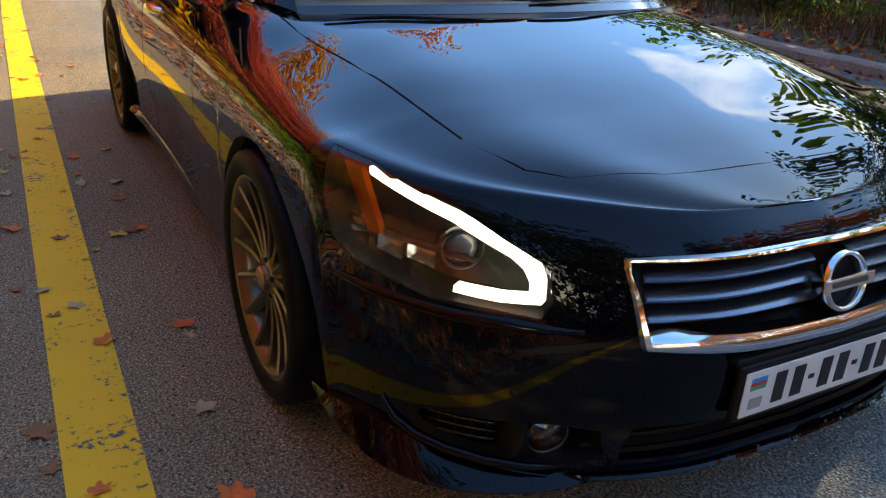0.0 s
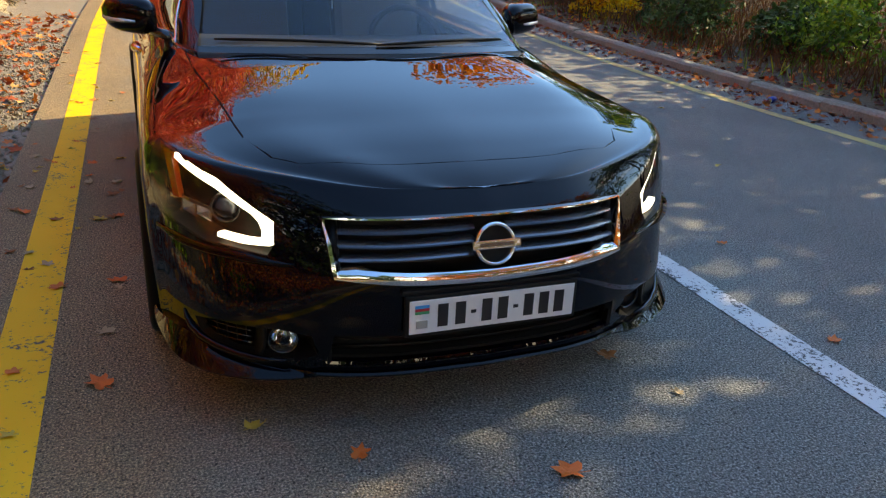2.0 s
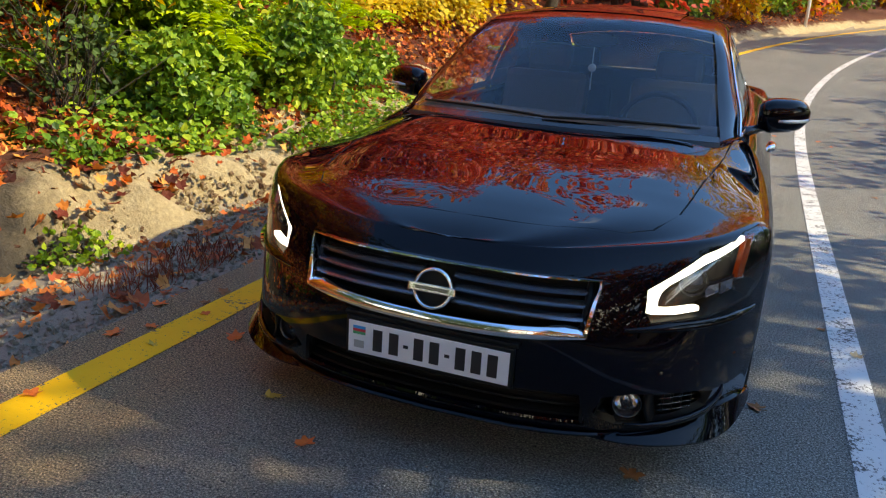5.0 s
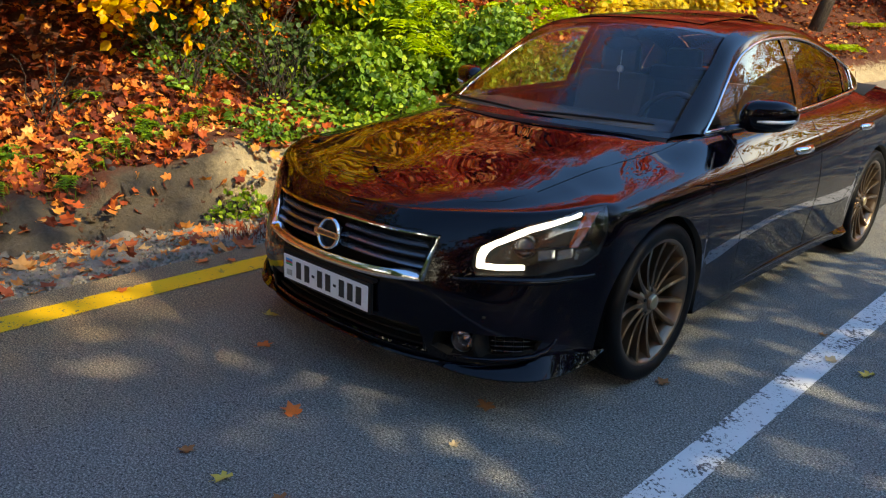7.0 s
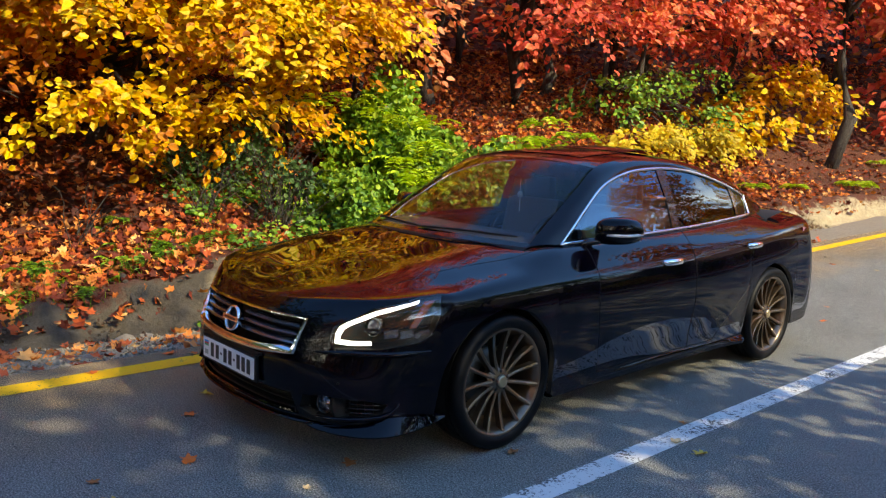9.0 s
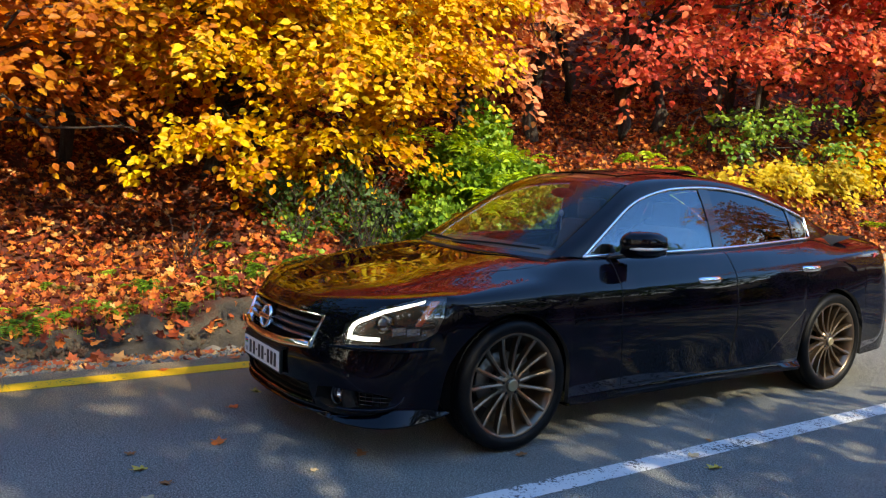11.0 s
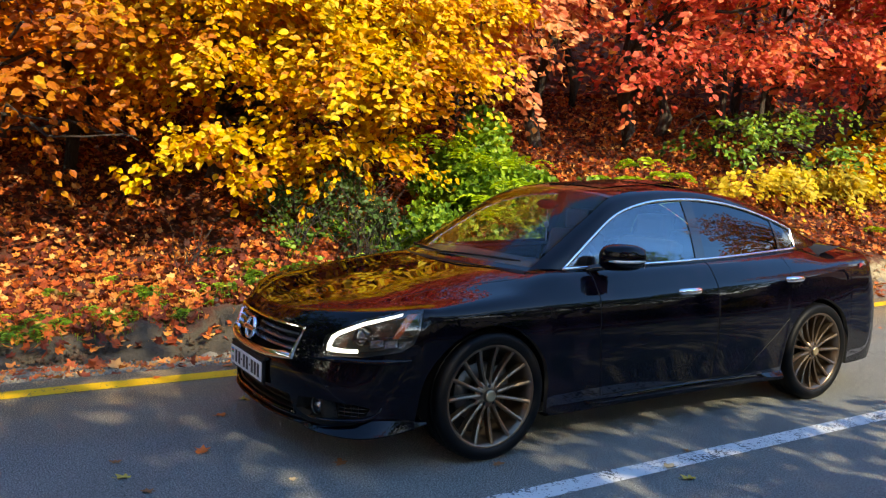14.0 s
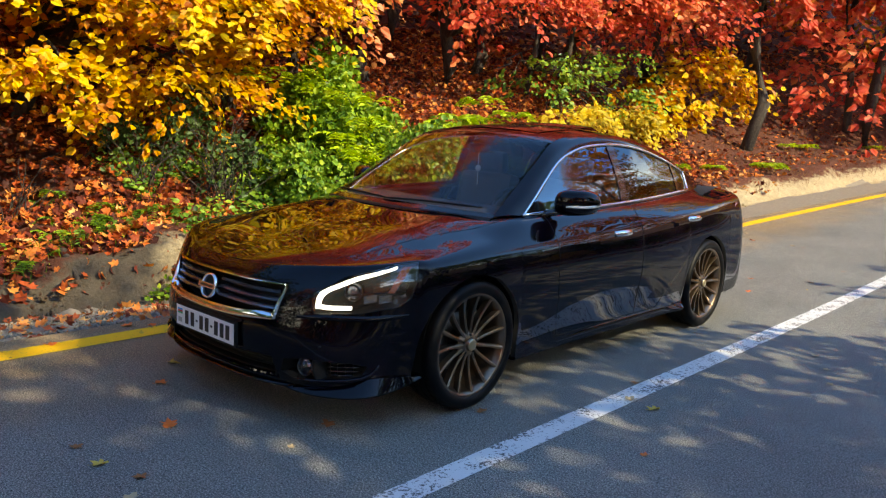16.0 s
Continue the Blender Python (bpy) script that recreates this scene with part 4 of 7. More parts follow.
def build_fog(car, skin, sign):
    skin.free()
    shape = [Vector((x, z)) for x, z in FOG]
    mid = Vector((0.66, 0.305))
    bm = bmesh.new()
    fy = lambda x, z: front_y(min(x, 0.86), 0.37)  # noqa: E731
    rows = []
    for d, k in ((0.004, 1.0), (0.05, 0.97), (0.105, 0.92)):
        rows.append([bm.verts.new((sign * (mid + (p - mid) * k).x, fy((mid + (p - mid) * k).x, 0.3) + d, (mid + (p - mid) * k).y)) for p in shape])
    for a, b in zip(rows, rows[1:]):
        for j in range(len(a)):
            bm.faces.new((a[j], a[(j + 1) % len(a)], b[(j + 1) % len(a)], b[j]))
    c = bm.verts.new((sign * mid.x, fy(mid.x, 0.3) + 0.105, mid.y))
    for j in range(len(shape)):
        bm.faces.new((rows[-1][j], rows[-1][(j + 1) % len(shape)], c))
    bmesh.ops.recalc_face_normals(bm, faces=bm.faces)
    pocket = part("fog_light_pocket", bm, BLACK, car, "black pocket with a round fog light", smooth=False)
    at = Vector((sign * 0.577, -0.800, 0.307))
    m = Matrix.Translation(at) @ Vector((sign * 0.25, -1, 0)).to_track_quat("X", "Z").to_matrix().to_4x4()
    bm = lathe([(-0.03, 0.046), (0.030, 0.046), (0.034, 0.043), (0.026, 0.039), (-0.006, 0.036)], 32)
    bm.transform(m)
    ring = part("fog_light", bm, GLOSS_BLACK, pocket)
    bm = lathe([(-0.032, 0.0), (-0.026, 0.016), (-0.014, 0.028), (-0.002, 0.036)], 28)
    bm.transform(m)
    part("fog_reflector", bm, CHROME, pocket)
    bm = lathe([(0.004, 0.0), (0.002, 0.020), (-0.003, 0.036)], 28)
    bm.transform(m)
    part("fog_glass", bm, GLASS_CLEAR, pocket).visible_shadow = False
    for k in range(4):
        z = 0.278 + 0.02 * k
        xs = np.linspace(0.665, 0.785, 5)
        bm = tube([(sign * x, fy(x, 0.3) + 0.05, z) for x in xs], 0.0035, 6)
        part("duct_bar", bm, GLOSS_BLACK, pocket)
    for x in (0.68, 0.705, 0.73, 0.755):
        part("duct_post", tube([(sign * x, fy(x, 0.3) + 0.05, 0.272), (sign * x, fy(x, 0.3) + 0.05, 0.342)], 0.003, 6), BLACK, pocket)
    path = [(0.585, 0.262), (0.64, 0.256), (0.70, 0.257), (0.76, 0.262), (0.80, 0.270), (0.826, 0.288), (0.838, 0.312), (0.842, 0.335)]
    web = [[(sign * (x + dx), fy(x + dx, 0.3) + d, z) for dx, d in ((-0.012, 0.06), (-0.006, 0.012), (0.008, 0.010), (0.016, 0.07))] for x, z in ((0.640, 0.352), (0.636, 0.32), (0.640, 0.29), (0.652, 0.256))]
    part("pocket_web", grid_bm(web), BLACK, pocket)
    part("pocket_trim", tube([(sign * x, fy(x, 0.3) - 0.004, z) for x, z in path], [0.004, 0.009, 0.011, 0.012, 0.012, 0.010, 0.007, 0.003], 10), PAINT, pocket, "glossy black trim under the fog light")
    for x, z in ((0.665, 0.418),):
        at = Vector((sign * x, front_y(x, z) - 0.001, z))
        bm = lathe([(-0.004, 0.0), (-0.003, 0.007), (0.0, 0.009), (0.01, 0.009)], 18, "y")
        bm.transform(Matrix.Translation(at) @ pose(0, 0, 0, 0, 0, sign * 40))
        part("parking_sensor", bm, BLACK, car)


def build_handle(door, sign, y, z):
    bm = tube([(sign * (0.888 + dx), y + dy, z + 0.006 * dy) for dx, dy in ((-0.018, -0.105), (0.016, -0.085), (0.026, -0.02), (0.026, 0.05), (0.012, 0.085), (-0.018, 0.095))], [0.012, 0.017, 0.019, 0.019, 0.016, 0.012], 10, 1.15)
    handle = part("handle", bm, CHROME, door, "polished chrome door handle")
    bm = bmesh.new()
    bmesh.ops.create_uvsphere(bm, u_segments=20, v_segments=10, radius=1, matrix=Matrix.Translation((sign * 0.884, y + 0.0, z - 0.008)) @ Matrix.Diagonal((0.006, 0.075, 0.034, 1)))
    part("handle_cup", bm, GLOSS_BLACK, handle)


# Greenhouse lines from front to rear on the left: x, y, z
ARCH = [(0.752, 0.56, 0.962), (0.735, 0.68, 1.052), (0.70, 0.82, 1.142), (0.655, 1.02, 1.262), (0.620, 1.28, 1.340), (0.603, 1.60, 1.372), (0.603, 2.00, 1.360), (0.618, 2.40, 1.288), (0.648, 2.74, 1.182), (0.640, 3.00, 1.090), (0.585, 3.17, 1.064)]
RAIL = [(0.688, 0.37, 0.957), (0.640, 0.62, 1.105), (0.600, 0.86, 1.250), (0.555, 1.10, 1.378), (0.545, 1.42, 1.424), (0.540, 1.80, 1.430), (0.530, 2.20, 1.395), (0.500, 2.60, 1.312), (0.520, 2.92, 1.185), (0.555, 3.16, 1.072)]
CENTRE = [(0, 0.165, 0.977), (0, 0.47, 1.145), (0, 0.75, 1.290), (0, 1.03, 1.418), (0, 1.40, 1.462), (0, 1.80, 1.468), (0, 2.20, 1.435), (0, 2.58, 1.358), (0, 2.95, 1.225), (0, 3.32, 1.075)]


def by_y(curve, y):
    k = np.asarray(curve)
    return np.array([float(through_knots(np.array(y), k[:, [1, 0]])), y, float(through_knots(np.array(y), k[:, [1, 2]]))])


def side_patch(y0, y1, w0, w1, sign, ny=30, nw=9, push=0.0):
    """The side between the belt (w = 0) and the window arch (w = 1)."""
    rows = []
    for w in np.linspace(w0, w1, nw):
        row = []
        for y in np.linspace(y0, y1, ny):
            a, b = by_y(BELT, y), by_y(ARCH, y)
            p = a + (b - a) * w
            p[0] += 0.014 * math.sin(math.pi * w) * min(1.0, (b[2] - a[2]) / 0.3) + push
            row.append((sign * p[0], p[1], p[2]))
        rows.append(row)
    return np.array(rows)


def top_patch(t0, t1, k0, k1, nt=20, nk=25, push=0.0):
    """The upper surface from rail to rail: t along it, k across (-1 to 1)."""
    rows = []
    for t in np.linspace(t0, t1, nt):
        r, c = spline(RAIL, np.array(t)), spline(CENTRE, np.array(t))
        row = []
        for k in np.linspace(k0, k1, nk):
            p = c + (r - c) * abs(k) ** 2.3
            row.append((r[0] * k, p[1], p[2] + push))
        rows.append(row)
    return np.array(rows)


def frame_patch(t0, t1, sign, n=60):
    """Pillar and roof side between the window arch and the rail."""
    rows = []
    for t in np.linspace(t0, t1, n):
        a, b = spline(ARCH, np.array(t)), spline(RAIL, np.array(t))
        row = []
        for w in np.linspace(0, 1, 7):
            p = a + (b - a) * w
            out = 0.014 * math.sin(math.pi * w)
            row.append((sign * (p[0] + out * 0.7), p[1], p[2] + out * 0.7))
        rows.append(row)
    return np.array(rows)


def facing_out(bm):
    """Turns a patch of the greenhouse to face outwards."""
    bm.normal_update()
    mid = Vector((0, 1.7, 0.9))
    turned = sum(f.normal.dot(f.calc_center_median() - mid) for f in bm.faces)
    if turned < 0:
        bmesh.ops.reverse_faces(bm, faces=bm.faces)
    return bm


def build_greenhouse(car):
    for sign in (1, -1):
        part("roof_side", facing_out(grid_bm(frame_patch(0, 1, sign))), PAINT, car)
        part("rear_pillar", facing_out(grid_bm(side_patch(2.735, 3.155, -0.02, 1.0, sign, 14, 9))), PAINT, car)
        part("window_sill", facing_out(grid_bm(side_patch(0.56, 2.76, -0.03, 0.03, sign, 40, 3))), PAINT, car)
        for name, y0, y1 in (("front_side_window", 0.60, 1.655), ("rear_side_window", 1.735, 2.525), ("quarter_window", 2.55, 2.735)):
            part(name, facing_out(grid_bm(side_patch(y0, y1, 0.03, 0.985, sign, 26, 14, -0.008))), GLASS_SIDE if y0 < 1 else GLASS_REAR, car, "tinted window glass")
        part("middle_pillar", facing_out(grid_bm(side_patch(1.65, 1.74, 0.0, 0.99, sign, 4, 12, -0.002))), GLOSS_BLACK, car)
        part("window_divider", facing_out(grid_bm(side_patch(2.522, 2.553, 0.0, 0.99, sign, 3, 12, -0.002))), GLOSS_BLACK, car)
        # bright trim: along the belt, up the rear corner and forward over the arch
        ring = [by_y(BELT, y) + [0.004, 0, 0.006] for y in np.linspace(0.56, 2.72, 44)]
        ring += [by_y(BELT, 2.735) * (1 - w) + by_y(ARCH, 2.735) * w + [0.003, 0, 0] for w in np.linspace(0.10, 0.9, 8)]
        ring += [by_y(ARCH, y) + [0.003, 0, 0] for y in np.concatenate([np.linspace(2.73, 1.0, 34), np.linspace(0.97, 0.565, 16)])]
        bm = bmesh.new()
        rows = []
        n = len(ring)
        for i, p in enumerate(ring):
            p = Vector(p)
            d = Vector(ring[(i + 1) % n]) - Vector(ring[i - 1])
            d.x = 0
            d.normalize()
            inner = Vector((0, -d.z, d.y))
            q = [p - inner * 0.004, p - inner * 0.003 + Vector((0.006, 0, 0)), p + inner * 0.011 + Vector((0.006, 0, 0)), p + inner * 0.013]
            rows.append([bm.verts.new((sign * c.x, c.y, c.z)) for c in q])
        for i in range(n):
            a, b = rows[i], rows[(i + 1) % n]
            for j in range(3):
                bm.faces.new((a[j], a[j + 1], b[j + 1], b[j]))
        part("window_trim", facing_out(bm), SATIN, car, "bright metal window trim")
    screen = part("windscreen", facing_out(grid_bm(top_patch(0.012, 0.325, -0.985, 0.985, 24, 31, 0.0))), GLASS, car, "curved windscreen glass reflecting trees and sky")
    part("windscreen_border", facing_out(grid_bm(top_patch(0.0, 0.014, -1.0, 1.0, 3, 31, -0.004))), GLOSS_BLACK, screen)
    part("windscreen_header", facing_out(grid_bm(top_patch(0.322, 0.336, -1.0, 1.0, 3, 31, 0.001))), GLOSS_BLACK, screen)
    part("rear_window", facing_out(grid_bm(top_patch(0.79, 0.985, -0.97, 0.97, 20, 31, -0.003))), GLASS_REAR, car, "dark tinted rear window")
    roof = part("roof", facing_out(grid_bm(top_patch(0.333, 0.79, -1.0, 1.0, 40, 41))), PAINT, car)
    part("boot_edge", facing_out(grid_bm(top_patch(0.985, 1.0, -1.0, 1.0, 3, 31))), PAINT, car)
    part("sunroof", facing_out(grid_bm(top_patch(0.37, 0.50, -0.70, 0.70, 14, 17, 0.004))), GLOSS_BLACK, roof, "dark glass sunroof")
    rows = top_patch(0.515, 0.60, -0.66, 0.66, 4, 15)
    rows[..., 2] += np.array([0.006, 0.022, 0.03, 0.004])[:, None]
    part("sunroof_deflector", facing_out(grid_bm(rows)), GLOSS_BLACK, roof)
    # wipers
    for x0, x1, y1 in ((-0.62, 0.02, 0.27), (-0.02, 0.60, 0.30)):
        pts = []
        for t in np.linspace(0, 1, 9):
            x = x0 + (x1 - x0) * t
            pts.append((x, 0.200 + 0.17 * (x / 0.6) ** 2 + 0.015 * t, 1.002 + 0.010 * math.sin(math.pi * t)))
        part("wiper", tube(pts, [0.004] + [0.0065] * 7 + [0.004], 6), BLACK, car)
    foot = top_patch(0.0, 0.004, -1.0, 1.0, 2, 31)[0]
    bm = facing_out(grid_bm([[(x, y + dy, z + dz) for x, y, z in foot] for dy, dz in ((-0.028, -0.018), (-0.012, -0.005), (0.02, -0.008))]))
    part("cowl", bm, BLACK, car)


def build_lip(car):
    """Front spoiler: a double blade under the intake and a flared winglet on each corner."""
    us = np.linspace(0, 0.3, 40)
    q = [(float(x), float(y)) for x, y in spline(RING_LIP, us) if x < 0.56]
    full = [(-x, y) for x, y in q[::-1]] + q[1:]
    rows = []
    for x, y in full:
        e = float(np.clip((0.56 - abs(x)) / 0.06, 0, 1))
        rows.append([(x, y + 0.05, 0.222), (x, y - 0.010 * e, 0.218), (x, y - 0.016 * e, 0.213), (x, y - 0.012 * e, 0.206), (x, y + 0.07, 0.200)])
    part("front_lip", finish(grid_bm(rows), 35), PAINT, car, "glossy black front spoiler lip")
    rows = []
    for x in np.linspace(-0.475, 0.475, 30):
        y = float(np.interp(abs(x), [a for a, _ in q], [b for _, b in q]))
        rows.append([(x, y + 0.06, 0.262), (x, y + 0.004, 0.261), (x, y - 0.010, 0.257), (x, y - 0.013, 0.249), (x, y - 0.004, 0.240), (x, y + 0.012, 0.236)])
    part("lip_blade", finish(grid_bm(rows), 35), PAINT, car)
    plan = [(0.485, -0.888), (0.58, -0.868), (0.69, -0.822), (0.80, -0.745), (0.872, -0.655), (0.908, -0.55), (0.926, -0.46), (0.926, -0.395)]
    rise = [(0.202, 0.206, 0.004), (0.192, 0.226, 0.030), (0.187, 0.238, 0.048), (0.188, 0.252, 0.056), (0.198, 0.272, 0.044), (0.216, 0.275, 0.024), (0.238, 0.268, 0.012), (0.250, 0.260, 0.004)]
    for sign in (1, -1):
        rows = []
        for k in np.linspace(0, 1, 33):
            (x, y), (low, high, lean) = spline(plan, np.array(k)), spline(rise, np.array(k))
            a, b = spline(plan, np.array(max(k - 0.02, 0))), spline(plan, np.array(min(k + 0.02, 1)))
            d = Vector((b[0] - a[0], b[1] - a[1])).normalized()
            n = Vector((d.y, -d.x))
            line = [(-lean - 0.02, high + 0.003), (-lean, high), (-lean * 0.45, high - (high - low) * 0.45), (0.0, low + 0.006), (-0.003, low), (-0.03, low - 0.002), (-0.10, low + 0.02)]
            rows.append([(sign * (x + n.x * o), y + n.y * o, z) for o, z in line])
        bm = grid_bm(rows)
        bmesh.ops.recalc_face_normals(bm, faces=bm.faces)
        part("lip_winglet", finish(bm, 35), PAINT, car, "flared glossy black winglet")


def build_skirt(car, sign):
    rows = []
    for y in np.linspace(0.385, 2.40, 40):
        k = float(np.clip((y - 2.15) / 0.2, 0, 1))
        x = 0.90 - 0.012 * math.sin(math.pi * (y - 0.38) / 2.0)
        rows.append([(sign * (x + o), y, z) for o, z in ((-0.004, 0.250), (0.004, 0.240), (0.007 + 0.022 * k, 0.218 - 0.012 * k), (0.002 + 0.016 * k, 0.186), (-0.02, 0.178), (-0.10, 0.176))])
    bm = grid_bm(rows)
    bmesh.ops.recalc_face_normals(bm, faces=bm.faces)
    part("side_skirt", finish(bm, 35), PAINT, car)


def build_plate(car):
    y = -1.004
    bm = box((0.545, 0.016, 0.128), (0, y + 0.012, 0.4165), 0.006)
    plate = part("number_plate", bm, BLACK, car, "white number plate in a black holder", smooth=False)
    part("plate_face", box((0.520, 0.003, 0.103), (0, y + 0.001, 0.4165), 0.0012), PLATE, plate, smooth=False)
    part("plate_bracket", box((0.56, 0.06, 0.015), (0, y + 0.04, 0.488), 0.004), BLACK, plate, smooth=False)
    part("plate_support", box((0.50, 0.06, 0.11), (0, y + 0.045, 0.4165), 0.01), BLACK, plate, smooth=False)
    for x in (-0.160, -0.106, -0.024, 0.027, 0.110, 0.160, 0.210):
        part("plate_bar", box((0.031, 0.002, 0.070), (x, y - 0.0012, 0.4165)), INK, plate, smooth=False)
    for x in (-0.066, 0.068):
        part("plate_bar", box((0.016, 0.002, 0.010), (x, y - 0.0012, 0.4165)), INK, plate, smooth=False)
    part("plate_bar", box((0.034, 0.002, 0.024), (-0.223, y - 0.0012, 0.394)), plain_once("plate_grey", (0.35, 0.36, 0.33), 0.5), plate, smooth=False)
    for k, c in enumerate(((0.0, 0.30, 0.62), (0.60, 0.03, 0.05), (0.05, 0.36, 0.14))):
        part("plate_flag_stripe", box((0.042, 0.002, 0.009), (-0.223, y - 0.0012, 0.449 - 0.009 * k)), plain_once("flag_%d" % k, c, 0.5), plate, smooth=False)


def build_wells(car):
    for sign in (1, -1):
        for hub in (HUB_F, HUB_R):
            rows = []
            for a in np.linspace(-0.22, math.pi + 0.22, 30):
                y, z = hub - (ARCH_R + 0.004) * math.cos(a), HUB_Z + (ARCH_R + 0.004) * math.sin(a)
                rows.append([(sign * x, y, z) for x in (0.895, 0.80, 0.60)] + [(sign * 0.58, hub, HUB_Z)])
            part("wheel_arch_liner", grid_bm(rows), BLACK, car)
    bm = box((1.36, 4.0, 0.10), (0, 1.50, 0.245), 0.02)
    part("underbody", bm, BLACK, car, smooth=False)


def build_wheel(car, sign, hub):
    """Tyre, rim, fifteen thin spokes, hub cap and brake."""
    first = MADE.get("wheel")
    m = Matrix.Translation((0.903 if sign > 0 else -0.925, hub, HUB_Z)) @ (Matrix() if sign > 0 else pose(0, 0, 0, 0, 0, 180)) @ pose(0, 0, 0, 17 if hub == HUB_F else 5, 0, 0)
    if first:
        wheel = copy_thing(first, m)
        wheel.parent = car
        return
    R = TYRE_R
    profile = [(-0.205, 0.262), (-0.21, 0.29), (-0.205, 0.315), (-0.19, 0.334), (-0.165, R - 0.001)]
    for x in (-0.135, -0.085, -0.035):
        profile += [(x - 0.006, R), (x - 0.004, R - 0.007), (x + 0.004, R - 0.007), (x + 0.006, R)]
    profile += [(-0.012, R - 0.001), (0.008, 0.333), (0.02, 0.316), (0.022, 0.297), (0.014, 0.276), (0.004, 0.268), (-0.004, 0.262)]
    bm = lathe(profile, 96)
    for v in bm.verts:
        r = math.hypot(v.co.y, v.co.z)
        a = math.atan2(v.co.z, v.co.y)
        if r > 0.334 and int(round(a / (2 * math.pi) * 96)) % 2 == 0 and (abs(v.co.x + 0.012) < 0.03 or abs(v.co.x + 0.165) < 0.03):
            v.co.y *= 0.988
            v.co.z *= 0.988
    bmesh.ops.recalc_face_normals(bm, faces=bm.faces)
    tyre = part("wheel", finish(bm, 50), RUBBER, car, "low black tyre on a thin-spoked bronze wheel")
    rim = [(-0.20, 0.262), (-0.19, 0.25), (-0.08, 0.246), (-0.02, 0.251), (-0.006, 0.258), (0.004, 0.268), (0.009, 0.272), (0.010, 0.266), (0.004, 0.258), (-0.03, 0.240), (-0.10, 0.236), (-0.20, 0.236)]
    bm = lathe(rim, 96)
    bmesh.ops.recalc_face_normals(bm, faces=bm.faces)
    part("rim", finish(bm, 50), BRONZE, tyre)
    for k in range(15):
        bm = bmesh.new()
        rows = []
        for t in np.linspace(0, 1, 7):
            r = 0.045 + 0.213 * t
            w = 0.0095 - 0.0015 * math.sin(math.pi * t) + 0.001 * t
            x = -0.022 + 0.022 * t - 0.020 * math.sin(math.pi * t) * 0.6
            rows.append([bm.verts.new(c) for c in ((x - 0.030, r, -w * 1.2), (x + 0.002, r, -w), (x + 0.006, r, 0), (x + 0.002, r, w), (x - 0.030, r, w * 1.2))])
        for a, b in zip(rows, rows[1:]):
            for j in range(5):
                bm.faces.new((a[j], a[(j + 1) % 5], b[(j + 1) % 5], b[j]))
        bmesh.ops.recalc_face_normals(bm, faces=bm.faces)
        bm.transform(pose(0, 0, 0, 24 * k, 0, 0) @ pose(0, 0, 0, -6, 0, 0))
        part("spoke", finish(bm, 30), BRONZE, tyre)
    bm = lathe([(-0.07, 0.075), (-0.035, 0.078), (-0.022, 0.062), (-0.016, 0.050), (-0.012, 0.036), (-0.004, 0.034), (0.000, 0.030), (0.001, 0.0)], 48)
    bmesh.ops.recalc_face_normals(bm, faces=bm.faces)
    part("hub_cap", finish(bm, 40), BRONZE, tyre)
    bm = lathe([(0.0, 0.031), (0.004, 0.029), (0.006, 0.024), (0.0065, 0.0)], 32)
    part("centre_cap", finish(bm, 50), plain_once("brass_cap", (0.46, 0.37, 0.22), 0.3, 0.8), tyre, "round brass centre cap")
    for k in range(5):
        bm = lathe([(-0.03, 0.008), (-0.008, 0.008), (-0.006, 0.005), (-0.010, 0.0)], 10)
        bm.transform(pose(0, 0, 0, 72 * k, 0, 0) @ Matrix.Translation((-0.006, 0.049, 0)))
        part("wheel_nut", bm, BLACK, tyre)
    bm = lathe([(-0.112, 0.07), (-0.112, 0.155), (-0.118, 0.157), (-0.132, 0.157), (-0.138, 0.155), (-0.138, 0.07)], 64)
    part("brake_disc", bm, DISC, tyre)
    bm = lathe([(-0.17, 0.235), (-0.17, 0.0)], 40)
    part("brake_shield", bm, BLACK, tyre)
    bm = box((0.06, 0.09, 0.17), (-0.115, 0.135, 0.02), 0.015)
    part("brake_caliper", bm, DISC, tyre, smooth=False)
    tyre.matrix_basis = m
    MADE["wheel"] = tyre


